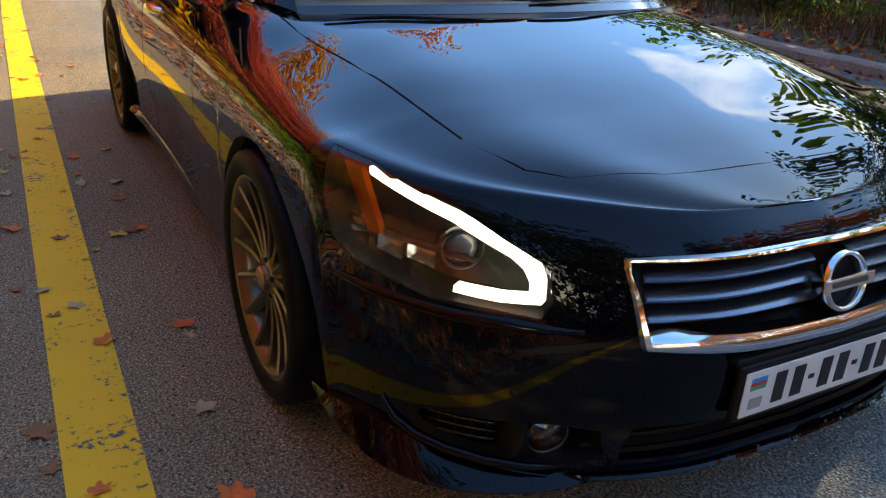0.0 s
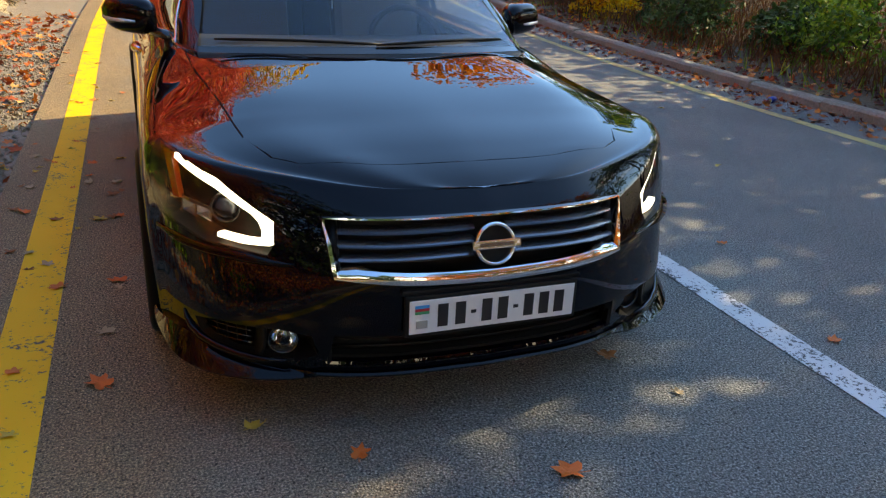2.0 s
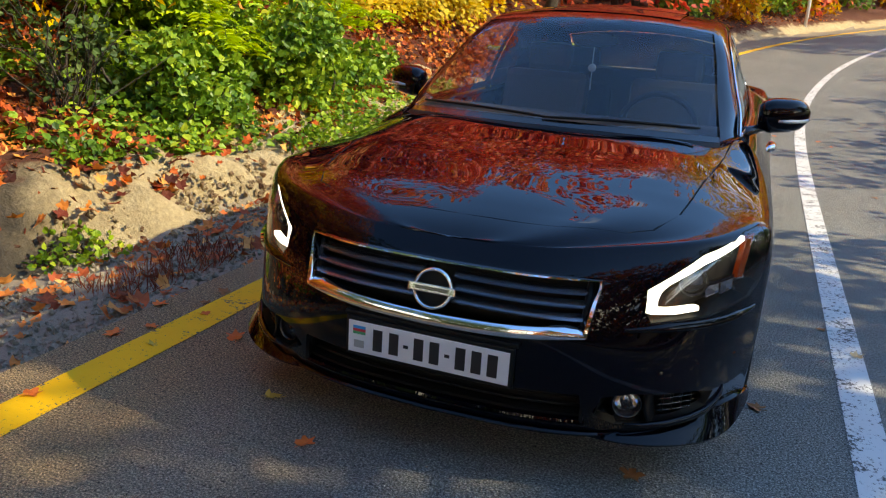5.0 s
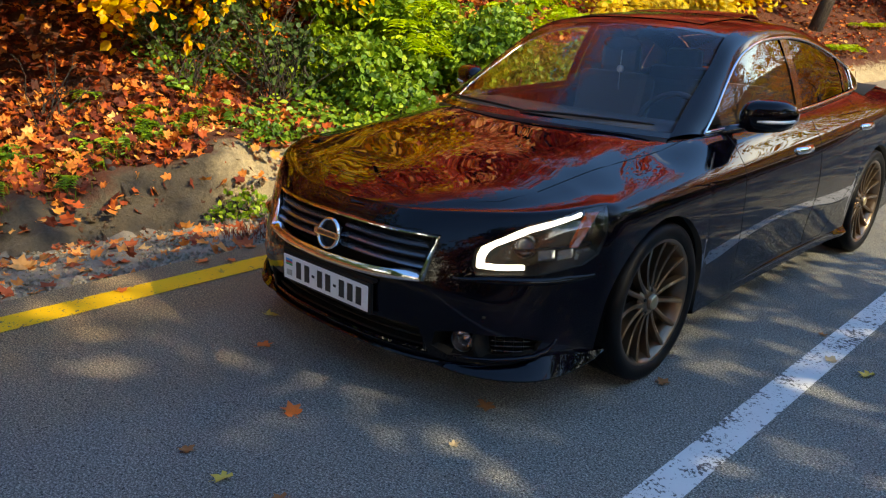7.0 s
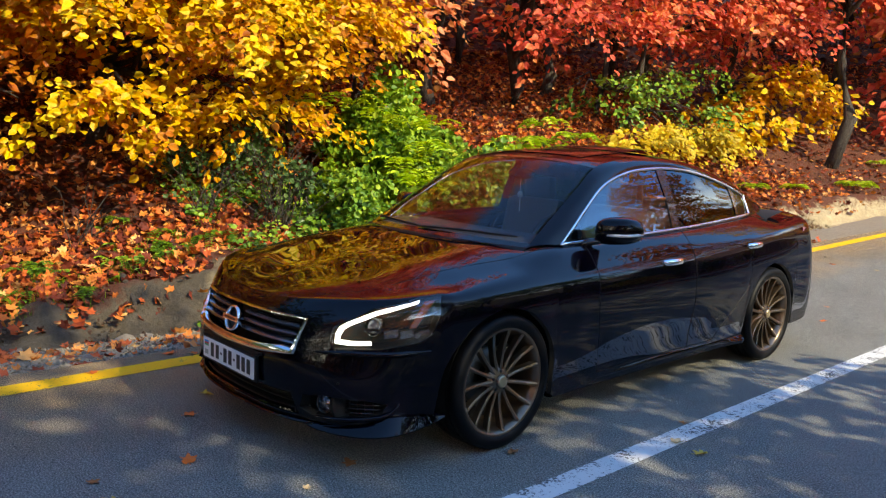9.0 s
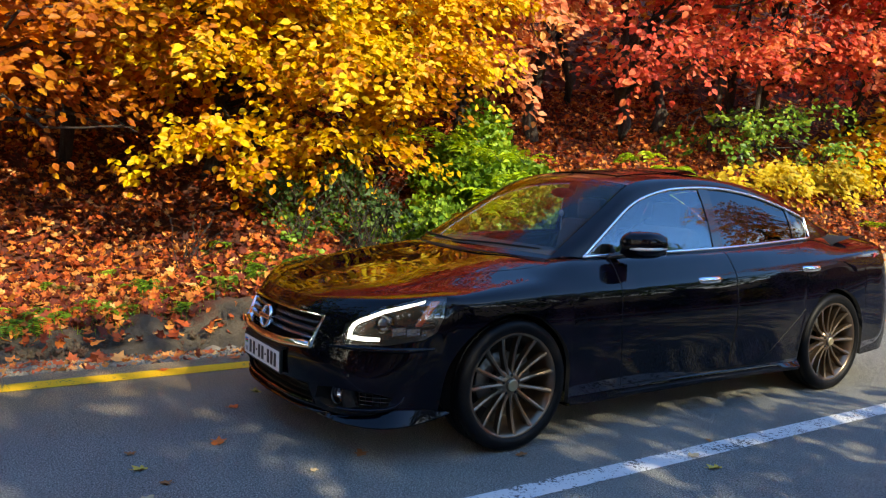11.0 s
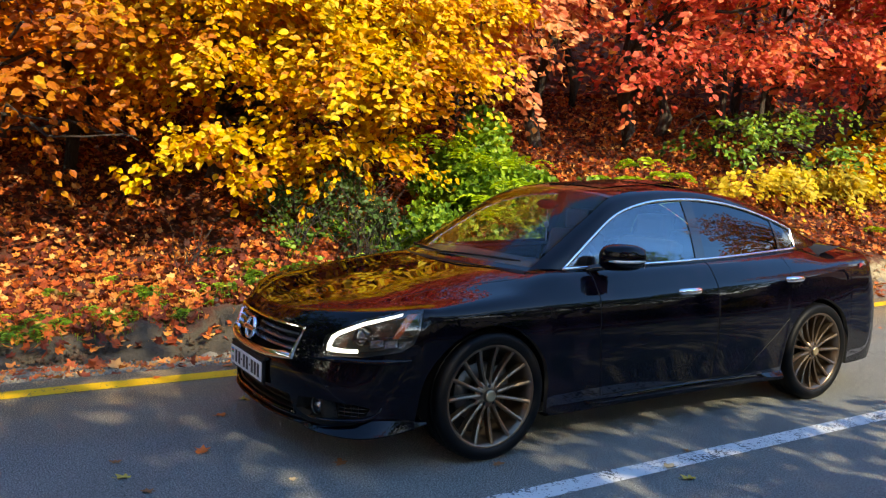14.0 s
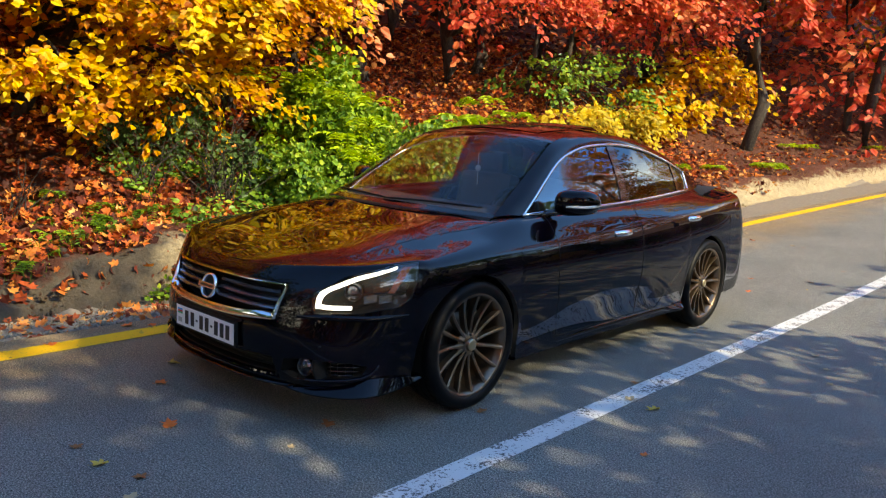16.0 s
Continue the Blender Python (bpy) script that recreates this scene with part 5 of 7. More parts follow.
def build_mirror(car, sign):
    """Door mirror: a rounded shell on a foot, with an indicator strip."""
    rows = []
    for t in np.linspace(0, 1, 19):
        x = 0.815 + 0.215 * t
        k = (max(0.0, 1 - (2 * abs(t - 0.47)) ** 3.2)) ** 0.5
        h, d = 0.082 * (0.25 + 0.75 * k) * (1 - 0.14 * t), 0.076 * (0.3 + 0.7 * k)
        cz, cy = 1.036 + 0.014 * t, 0.835 + 0.085 * t
        row = []
        for i in range(28):
            a = 2 * math.pi * i / 28
            c, s = math.cos(a), math.sin(a)
            e = 0.72
            row.append((sign * x, cy + d * math.copysign(abs(c) ** e, c) * (0.62 if c > 0 else 1.25), cz + h * math.copysign(abs(s) ** e, s)))
        rows.append(row)
    bm = grid_bm(rows, True)
    bm.verts.ensure_lookup_table()
    n = 28
    bm.faces.new(list(bm.verts)[:n]), bm.faces.new(list(bm.verts)[-n:])
    bmesh.ops.recalc_face_normals(bm, faces=bm.faces)
    mirror = part("door_mirror", bm, PAINT, car, "glossy black door mirror with indicator strip")
    bm = tube([(sign * 0.745, 0.735, 0.955), (sign * 0.79, 0.775, 0.972), (sign * 0.86, 0.83, 0.992)], [0.035, 0.030, 0.03], 12, 0.7)
    part("mirror_foot", bm, GLOSS_BLACK, mirror)
    pts = [(sign * x, y, z) for x, y, z in ((0.90, 0.778, 1.022), (0.95, 0.795, 1.024), (0.998, 0.838, 1.027), (1.020, 0.885, 1.030), (1.026, 0.93, 1.032))]
    part("indicator", tube(pts, [0.006, 0.010, 0.011, 0.011, 0.006], 8, 0.9), plain_once("clear_lens", (0.72, 0.72, 0.70), 0.15, 0.2, 0.6), mirror, "clear indicator strip")
    bm = box((0.17, 0.004, 0.105), (sign * 0.92, 0.926, 1.042), 0.0, turn=pose(0, 0, 0, 0, 0, sign * 22))
    part("mirror_glass", bm, CHROME, mirror, smooth=False)


def build_tail(car):
    for sign in (1, -1):
        rows = []
        for h, z in ((0, 0.78), (0.03, 0.84), (0.0, 0.92)):
            rows.append([(sign * (x + 0.012), y + 0.012, z + 0.03 * (1 - t)) for t, (x, y) in enumerate(((0.87, 3.25), (0.845, 3.42), (0.78, 3.55), (0.62, 3.69)))])
        part("tail_light", grid_bm(rows), plain_once("tail_red", (0.35, 0.01, 0.01), 0.1, 0.0, 1.0), car, "red tail light")


def build_cabin(car):
    """Dashboard, wheel, seats and a hanging trinket, dark behind the glass."""
    bm = bmesh.new()
    pts = [[(x, y + 0.05 * (x / 0.7) ** 2, z) for x in np.linspace(-0.70, 0.70, 14)] for y, z in ((0.30, 0.94), (0.55, 0.975), (0.80, 0.965), (0.86, 0.92), (0.84, 0.60), (1.0, 0.35), (2.9, 0.35), (3.0, 1.0), (3.25, 1.05))]
    part("dashboard", grid_bm(pts), CABIN, car)
    ring = [(0.36 + 0.185 * math.cos(a), 0.98 + 0.185 * 0.42 * math.sin(a), 0.905 + 0.185 * 0.9 * math.sin(a)) for a in np.linspace(0, 2 * math.pi, 29)]
    part("steering_wheel", tube(ring, 0.016, 8, caps=False), CABIN, car)
    for x in (-0.37, 0.37):
        for y, k in ((1.50, 1.0), (2.35, 0.9)):
            bm = box((0.50, 0.14, 0.62), (x, y + 0.08, 0.80 * k), 0.05, turn=pose(0, 0, 0, -14, 0, 0))
            box((0.50, 0.52, 0.14), (x, y - 0.22, 0.50), 0.05, bm)
            box((0.26, 0.09, 0.17), (x, y + 0.17, 1.18 * (0.97 if k < 1 else 1)), 0.04, bm)
            part("seat", bm, SEAT, car, smooth=False)
    # added box that blocks the bright strip between the rear seats
    part("rear_strip_block", box((1.20, 0.16, 0.40), (0, 2.52, 0.91), 0.05), SEAT, car, smooth=False)
    bm = bmesh.new()
    bmesh.ops.create_uvsphere(bm, u_segments=20, v_segments=10, radius=1, matrix=Matrix.Translation((0, 1.05, 1.305)) @ Matrix.Diagonal((0.115, 0.02, 0.034, 1)))
    part("rear_view_mirror", bm, CABIN, car)
    bm = tube([(0, 1.05, 1.27), (0, 1.05, 1.16), (0, 1.05, 1.06)], [0.002, 0.002, 0.004], 6)
    trinket = part("hanging_charm", bm, plain_once("charm_white", (0.4, 0.4, 0.39), 0.4), car, "small white charm on a string")
    bm = lathe([(-0.006, 0.0), (-0.005, 0.020), (0.005, 0.020), (0.006, 0.0)], 20, "y")
    bm.transform(Matrix.Translation((0, 1.05, 1.17)))
    part("charm_disc", bm, plain_once("charm_white", (0.4, 0.4, 0.39), 0.4), trinket)


CAR = build_car()


# ---- leaves, trees and plants ----
RNG = np.random.default_rng(7)
LEAF_OUTLINE = np.array([(0, 0, 0), (-0.30, 0.24, 0.07), (-0.33, 0.60, 0.10), (0, 1.0, -0.08), (0.33, 0.60, 0.10), (0.30, 0.24, 0.07)])
LEAF_FACES = np.array([(0, 5, 4, 3), (0, 3, 2, 1)])
BLADE = np.array([(0, 0, 0), (-0.30, 0.24, 0.01), (-0.33, 0.60, 0.05), (0, 1.0, 0.16), (0.33, 0.60, 0.05), (0.30, 0.24, 0.01)])
MAPLE = np.array([(0, 0.42, -0.03), (0, 0, 0), (-0.29, 0.33, 0.03), (-0.24, 0.66, 0.02), (0.24, 0.66, 0.02), (0.29, 0.33, 0.03), (-0.48, 0.10, 0.14), (-0.56, 0.66, 0.04), (0, 1.0, 0.16), (0.54, 0.60, 0.10), (0.50, 0.14, 0.02)])
MAPLE_FACES = np.array([(0, 1, 6, 2), (0, 2, 7, 3), (0, 3, 8, 4), (0, 4, 9, 5), (0, 5, 10, 1)])


def unit(v):
    return v / np.maximum(np.linalg.norm(v, axis=-1, keepdims=True), 1e-9)


def leaf_mesh(name, at, along, normal, size, mat, outline=LEAF_OUTLINE, faces=LEAF_FACES, slim=1.0):
    """One mesh of many leaves: bases, directions, normals and lengths, each n long."""
    along = unit(along)
    side = unit(np.cross(along, normal))
    up = np.cross(side, along)
    size = np.broadcast_to(size, (len(at),))[:, None, None]
    o = outline[None]
    v = at[:, None] + size * (o[..., 0:1] * slim * side[:, None] + o[..., 1:2] * along[:, None] + o[..., 2:3] * up[:, None])
    k = len(outline)
    f = (np.arange(len(at))[:, None, None] * k + faces[None]).reshape(-1, faces.shape[1])
    return from_arrays(name, v.reshape(-1, 3), f, mat)


def spray_leaves(origins, ways, lengths, count, droop=0.35, flat=0.12, spread=0.42):
    """Leaves on flat, drooping sprays of twigs: bases, directions and normals."""
    n = len(origins)
    t = RNG.random((n, count))
    ways = unit(ways)
    side = unit(np.cross(ways, [0, 0, 1.0]))
    lat = (RNG.random((n, count)) * 2 - 1) * spread * (1.05 - 0.75 * t)
    L = lengths[:, None]
    at = origins[:, None] + (L * t)[..., None] * ways[:, None] + (L * lat)[..., None] * side[:, None]
    at[..., 2] -= droop * L * t**2 + 0.25 * droop * L * lat**2
    at += RNG.normal(0, flat, (n, count, 3)) * L[..., None] * np.array([0.3, 0.3, 1.0])
    along = ways[:, None] * 0.8 + side[:, None] * np.sign(lat)[..., None] * 0.9 + RNG.normal(0, 0.35, (n, count, 3))
    along[..., 2] -= 0.45
    normal = RNG.normal(0, 0.38, (n, count, 3)) + np.array([0.80, -0.05, 0.55]) + 0.25 * ways[:, None]
    return at.reshape(-1, 3), along.reshape(-1, 3), unit(normal.reshape(-1, 3))


def ground_at(x, y):
    """Height of the land at a place near the straight stretch of the road."""
    return float(land_point(np.array([y]), np.array([x]))[0, 2])


def limb_path(a, b, sag=0.15, steps=7, wobble=0.06):
    a, b = np.array(a, float), np.array(b, float)
    t = np.linspace(0, 1, steps)[:, None]
    p = a + (b - a) * t
    p[:, 2] += (sag * np.linalg.norm(b - a) * np.sin(math.pi * t))[:, 0]
    p[1:-1] += RNG.normal(0, wobble * np.linalg.norm(b - a) / 3, (steps - 2, 3))
    return p


def tree(name, base, height, lean, clumps, leaf, leaf_mat, sprays, per_spray, label, spray_len=(0.5, 1.1), trunk_r=0.11, droop=0.35, inward=None, forks=3, outline=LEAF_OUTLINE, faces=LEAF_FACES):
    """A tree: trunk, limbs to each clump, and a crown of leaf sprays round the limbs.
    clumps: rows of centre and radii, from the base's foot in world metres."""
    ob = tagged(new(name), label, "tree")
    base = np.array(base, float)
    top = base + np.array([lean[0], lean[1], height])
    trunk_path = limb_path(base - np.array([0, 0, 0.3]), top, 0.0, 9, 0.05)
    part("trunk", tube(trunk_path, list(np.linspace(trunk_r, trunk_r * 0.25, 9)), 9), BARK, ob)
    at, along, normal = [], [], []
    for cx, cy, cz, rx, ry, rz in clumps:
        c, r = np.array([cx, cy, cz]), np.array([rx, ry, rz])
        k = np.clip((cz - base[2]) / max(height, 0.1) * 0.75, 0.2, 0.92)
        start = np.array([np.interp(k, np.linspace(0, 1, 9), trunk_path[:, i]) for i in range(3)])
        for f in range(forks):
            goal = c + r * RNG.normal(0, 0.45, 3)
            path = limb_path(start, goal, 0.10, 7, 0.10)
            part("limb", tube(path, list(np.linspace(trunk_r * 0.38, 0.006, 7)), 6), BARK, ob)
        n = int(sprays * rx * ry * rz / max(1e-6, sum(a * b * d for _, _, _, a, b, d in clumps)) ) + 1
        p = RNG.normal(0, 1, (n, 3))
        p = unit(p) * (RNG.random((n, 1)) ** 0.45)
        o = c + p * r
        w = p * r + RNG.normal(0, 0.35, (n, 3)) * r.mean()
        w[:, 2] *= 0.35
        a, b, d = spray_leaves(o, w, RNG.uniform(*spray_len, n), per_spray, droop)
        at.append(a), along.append(b), normal.append(d)
    at, along, normal = np.concatenate(at), np.concatenate(along), np.concatenate(normal)
    crown = leaf_mesh("crown", at, along, normal, RNG.uniform(0.72, 1.25, len(at)) * leaf, leaf_mat, outline, faces)
    crown.parent = ob
    return ob


def yellow_trees():
    z = ground_at
    amber = mat_leaf("amber_leaf", [(0.0, (0.22, 0.035, 0.008)), (0.4, (0.44, 0.11, 0.01)), (0.75, (0.56, 0.21, 0.012)), (1.0, (0.72, 0.42, 0.02))])
    tree("maple_tree", (-7.2, -2.6, z(-7.2, -2.6)), 5.6, (0.6, 0.3), [(-5.7, -3.6, 2.5, 0.9, 1.2, 0.35), (-5.6, -1.9, 2.3, 0.7, 0.8, 0.28), (-5.9, -2.6, 3.5, 1.0, 1.5, 0.4), (-5.8, -3.0, 4.6, 1.3, 1.6, 0.6), (-5.3, -0.3, 1.75, 0.5, 0.6, 0.18), (-5.4, -0.7, 2.85, 0.8, 0.9, 0.28)], 0.105, amber, 185, 40, "young maple tree with amber yellow autumn leaves on the slope")
    tree("maple_tree", (-7.0, 0.6, z(-7.0, 0.6)), 6.0, (0.7, 0.3), [(-5.2, 0.5, 1.75, 0.5, 0.6, 0.18), (-5.0, 1.8, 1.7, 0.6, 0.8, 0.26), (-5.3, 0.3, 2.75, 0.7, 0.8, 0.26), (-5.1, 1.9, 2.7, 0.8, 1.0, 0.34), (-5.6, 0.6, 3.7, 1.2, 1.6, 0.42)], 0.103, LEAF_YELLOW, 240, 44, "maple tree with layered yellow autumn leaves over the bank")
    tree("maple_tree", (-8.6, -0.9, z(-8.6, -0.9)), 6.6, (0.3, 0.2), [(-7.6, -1.6, 3.0, 1.2, 1.8, 0.6), (-7.4, 0.9, 3.2, 1.2, 1.6, 0.6), (-7.8, -0.6, 4.8, 1.6, 2.3, 0.9)], 0.14, LEAF_ORANGE, 240, 30, "maple tree with burnt orange autumn leaves")
    tree("maple_tree", (-6.9, 3.6, z(-6.9, 3.6)), 6.2, (0.6, -0.2), [(-5.0, 2.9, 2.25, 0.5, 0.55, 0.22), (-5.2, 3.0, 3.1, 0.8, 0.8, 0.34), (-5.4, 3.1, 3.9, 1.0, 1.1, 0.4)], 0.103, LEAF_GOLD, 130, 42, "maple tree with golden leaves beside the ivy bank")
    tree("maple_tree", (-7.5, 1.6, z(-7.5, 1.6)), 6.4, (0.6, -0.2), [(-5.8, 0.6, 5.0, 1.3, 1.8, 0.5), (-5.9, 3.2, 5.2, 1.3, 1.6, 0.5), (-6.0, 2.0, 6.3, 1.5, 2.2, 0.6)], 0.12, LEAF_RED, 190, 36, "tall maple tree with orange red leaves above the yellow ones")
    tree("dogwood_tree", (-7.6, 5.2, z(-7.6, 5.2)), 6.4, (0.7, 0.3), [(-6.2, 4.7, 3.3, 0.8, 0.8, 0.45), (-6.2, 5.0, 4.5, 1.2, 1.2, 0.7), (-6.6, 6.1, 4.9, 1.2, 1.2, 0.7)], 0.14, mat_leaf("salmon_leaf", [(0.0, (0.62, 0.12, 0.05)), (0.5, (0.80, 0.30, 0.13)), (1.0, (0.86, 0.52, 0.14))]), 120, 36, "tree with drooping salmon pink autumn leaves", droop=0.6)


def red_trees():
    z = ground_at
    tree("red_maple_tree", (-8.2, 9.6, z(-8.2, 9.6)), 7.0, (0.8, -0.3), [(-6.2, 8.2, 3.9, 1.2, 1.2, 0.36), (-6.4, 10.4, 4.0, 1.3, 1.5, 0.4), (-5.4, 9.4, 5.1, 1.6, 1.8, 0.5), (-6.6, 9.4, 6.3, 2.0, 2.3, 0.7), (-6.2, 9.2, 7.6, 2.2, 2.5, 0.9), (-4.9, 10.6, 6.6, 1.5, 2.0, 0.7), (-5.4, 7.4, 7.2, 1.5, 1.8, 0.8)], 0.135, LEAF_RED, 350, 42, "maple tree with bright crimson autumn leaves", (0.7, 1.4), 0.16)
    tree("red_maple_tree", (-8.6, 14.5, z(-8.6, 14.5)), 7.5, (0.9, 0.3), [(-6.2, 12.8, 4.3, 1.6, 1.6, 0.5), (-6.4, 15.5, 4.6, 1.8, 1.9, 0.7), (-6.2, 14.4, 6.6, 2.4, 2.6, 1.0), (-5.4, 14.0, 8.8, 2.2, 2.8, 1.1)], 0.15, LEAF_RED, 340, 40, "tall maple tree with red autumn leaves", (0.8, 1.6), 0.17)
    tree("red_maple_tree", (-11.8, 7.2, z(-11.8, 7.2)), 7.5, (0.6, 0.2), [(-10.4, 7.0, 5.6, 2.0, 2.2, 0.9), (-10.8, 7.6, 7.8, 2.4, 2.8, 1.2)], 0.18, LEAF_RED, 180, 28, "maple tree with dark red leaves up the slope", (0.8, 1.6), 0.18)
    tree("hornbeam_tree", (-7.4, 12.6, z(-7.4, 12.6)), 3.6, (0.6, 0.2), [(-5.9, 11.1, 1.55, 0.6, 0.7, 0.16), (-5.9, 12.9, 1.7, 0.8, 0.9, 0.22)], 0.13, mat_leaf("olive_leaf", [(0.0, (0.24, 0.22, 0.03)), (0.4, (0.60, 0.44, 0.04)), (0.8, (0.80, 0.60, 0.04)), (1.0, (0.84, 0.68, 0.06))]), 46, 36, "small tree with yellow leaves by the road", (0.5, 1.1), 0.08)
    tree("hornbeam_tree", (-7.8, 12.0, z(-7.8, 12.0)), 4.4, (0.6, 0.2), [(-6.5, 10.6, 2.5, 0.8, 1.0, 0.25), (-6.7, 12.6, 2.9, 0.9, 1.2, 0.35), (-6.2, 13.6, 2.2, 0.7, 0.9, 0.2)], 0.115, LEAF_BRAMBLE, 28, 34, "small tree with dull green leaves among red maples", (0.5, 1.1), 0.08)
    tree("hornbeam_tree", (-7.6, 16.6, z(-7.6, 16.6)), 5.0, (2.0, -1.2), [(-5.8, 14.8, 2.0, 0.8, 1.0, 0.5), (-6.0, 17.0, 2.9, 1.2, 1.6, 0.7)], 0.17, LEAF_YELLOW, 80, 28, "leaning tree with yellow leaves on the slope", (0.6, 1.2), 0.13)
    for x, y, h in ((-9.0, 11.4, 6.0), (-8.4, 7.6, 6.5), (-10.6, 10.2, 7.0), (-9.6, 15.0, 6.5)):
        b = np.array([x, y, z(x, y)])
        ob = tagged(new("bare_tree_trunk"), "dark bare trunk standing in fallen leaves", "tree")
        path = limb_path(b - [0, 0, 0.3], b + [RNG.uniform(-0.3, 0.6), RNG.uniform(-0.4, 0.4), h], 0.0, 9, 0.05)
        part("trunk", tube(path, list(np.linspace(0.15, 0.07, 9)), 9), BARK, ob)
        for k in range(4):
            q = path[4 + k]
            part("limb", tube(limb_path(q, q + [RNG.uniform(-1.2, 1.2), RNG.uniform(-1.2, 1.2), RNG.uniform(0.5, 1.2)], 0.05, 6, 0.1), list(np.linspace(0.045, 0.008, 6)), 6), BARK, ob)


def far_wood():
    """Rows of trees up the slope and along the bend that close the view."""
    kinds = [LEAF_ORANGE, LEAF_YELLOW, LEAF_RED, LEAF_ORANGE]
    names = ["orange", "yellow", "red", "russet"]
    spots = [(-17, 3), (-16.5, 8), (-13, 12.8), (-18, 18), (-12.5, -1.5), (-11.5, -5.5), (-12.5, 23.5), (-9.5, 21.5), (-12, 27), (-15.5, 30), (-11, 33), (-14, -9), (-15, -4), (-14.5, 1), (-15, 5.5), (-15.5, 10.5), (-14.5, 16), (-12, 21), (-20, -7), (-21, 0), (-21, 7), (-20, 14), (-19, 22)]
    for i, (o, s) in enumerate(spots):
        b = land_point(np.array([float(s)]), np.array([float(o)]))[0]
        h = RNG.uniform(7.0, 9.5)
        clumps = [(b[0] + RNG.uniform(0.2, 1.4), b[1] + RNG.uniform(-1.4, 1.4), b[2] + q * h, 2.3 - 0.5 * abs(q - 0.6), 2.5, 1.25) for q in (0.38, 0.62, 0.88)]
        tree("forest_tree", b, h, (0.3, 0.1), clumps, 0.23, kinds[i % 4], 240, 18, "tall forest tree with %s autumn leaves on the slope" % names[i % 4], (0.9, 1.9), 0.17, forks=2)["group"] = "forest trees on the slope"
    for s, o, h in ((16.0, -5.2, 10.5), (20.5, -4.6, 11.5), (25.0, -5.0, 12.5)):
        b = land_point(np.array([s]), np.array([o]))[0]
        clumps = [(b[0] + RNG.uniform(-0.6, 1.2), b[1] + RNG.uniform(-1.0, 1.0), b[2] + q * h, 2.3, 2.3, 1.1) for q in (0.46, 0.64, 0.82, 0.98)]
        tree("red_maple_tree", b, h, (0.4, 0.1), clumps, 0.20, LEAF_RED, 420, 24, "tall maple tree with dense red leaves by the bend", (0.8, 1.7), 0.17)
    for x, y, h, leaf in ((-9.6, 2.4, 9.5, LEAF_RED), (-10.2, -3.6, 9.5, LEAF_ORANGE), (-9.4, 6.2, 9.5, LEAF_RED), (-10.4, -0.4, 10.5, LEAF_ORANGE)):
        b = np.array([x, y, ground_at(x, y)])
        clumps = [(x + RNG.uniform(0.2, 1.2), y + RNG.uniform(-0.8, 0.8), b[2] + q * h, 1.9, 2.0, 1.0) for q in (0.5, 0.68, 0.84, 1.0)]
        tree("maple_tree", b, h, (0.5, 0.2), clumps, 0.16, leaf, 330, 28, "tall maple tree with red and orange leaves above the bank", (0.7, 1.5), 0.16)
    for s, o, h, leaf in ((29.0, -4.9, 16.0, LEAF_ORANGE), (34.5, -4.6, 17.0, LEAF_YELLOW), (40.5, -4.6, 18.0, LEAF_YELLOW), (32.0, 9.0, 12.5, LEAF_ORANGE)):
        b = land_point(np.array([s]), np.array([o]))[0]
        clumps = [(b[0] + RNG.uniform(-0.8, 0.8), b[1] + RNG.uniform(-1.0, 1.0), b[2] + q * h, 3.0, 3.0, 0.10 * h) for q in (0.38, 0.54, 0.70, 0.86, 1.0)]
        tree("forest_tree", b, h, (0.3, 0.1), clumps, 0.26, leaf, 330, 22, "tall golden autumn tree beside the bend of the road", (0.9, 1.8), 0.2, forks=2)["group"] = "trees beside the bend"
    along = [(21, -5.5), (27, -5.2), (33, -5.0), (39, -5.4), (45, -5.5), (52, -5.5), (60, -6), (30, -9), (41, -9.5), (54, -10), (68, -6.5)]
    for i, (s, o) in enumerate(along):
        b = land_point(np.array([float(s)]), np.array([float(o)]))[0]
        h = RNG.uniform(9.0, 12.5) if s < 38 else RNG.uniform(12, 15)
        clumps = [(b[0] + RNG.uniform(-0.8, 0.8), b[1] + RNG.uniform(-0.8, 0.8), b[2] + q * h, 2.1 + (s > 38), 2.1 + (s > 38), 0.11 * h) for q in (0.16, 0.36, 0.56, 0.76, 0.94)]
        tree("forest_tree", b, h, (0.2, 0.1), clumps, 0.24, (LEAF_RED, LEAF_ORANGE, LEAF_RED, LEAF_YELLOW)[i % 4] if s < 38 else (LEAF_YELLOW, LEAF_ORANGE)[i % 2], 230, 20, "autumn tree beside the far bend of the road", (0.8, 1.6), 0.12, forks=2)["group"] = "trees beside the bend"


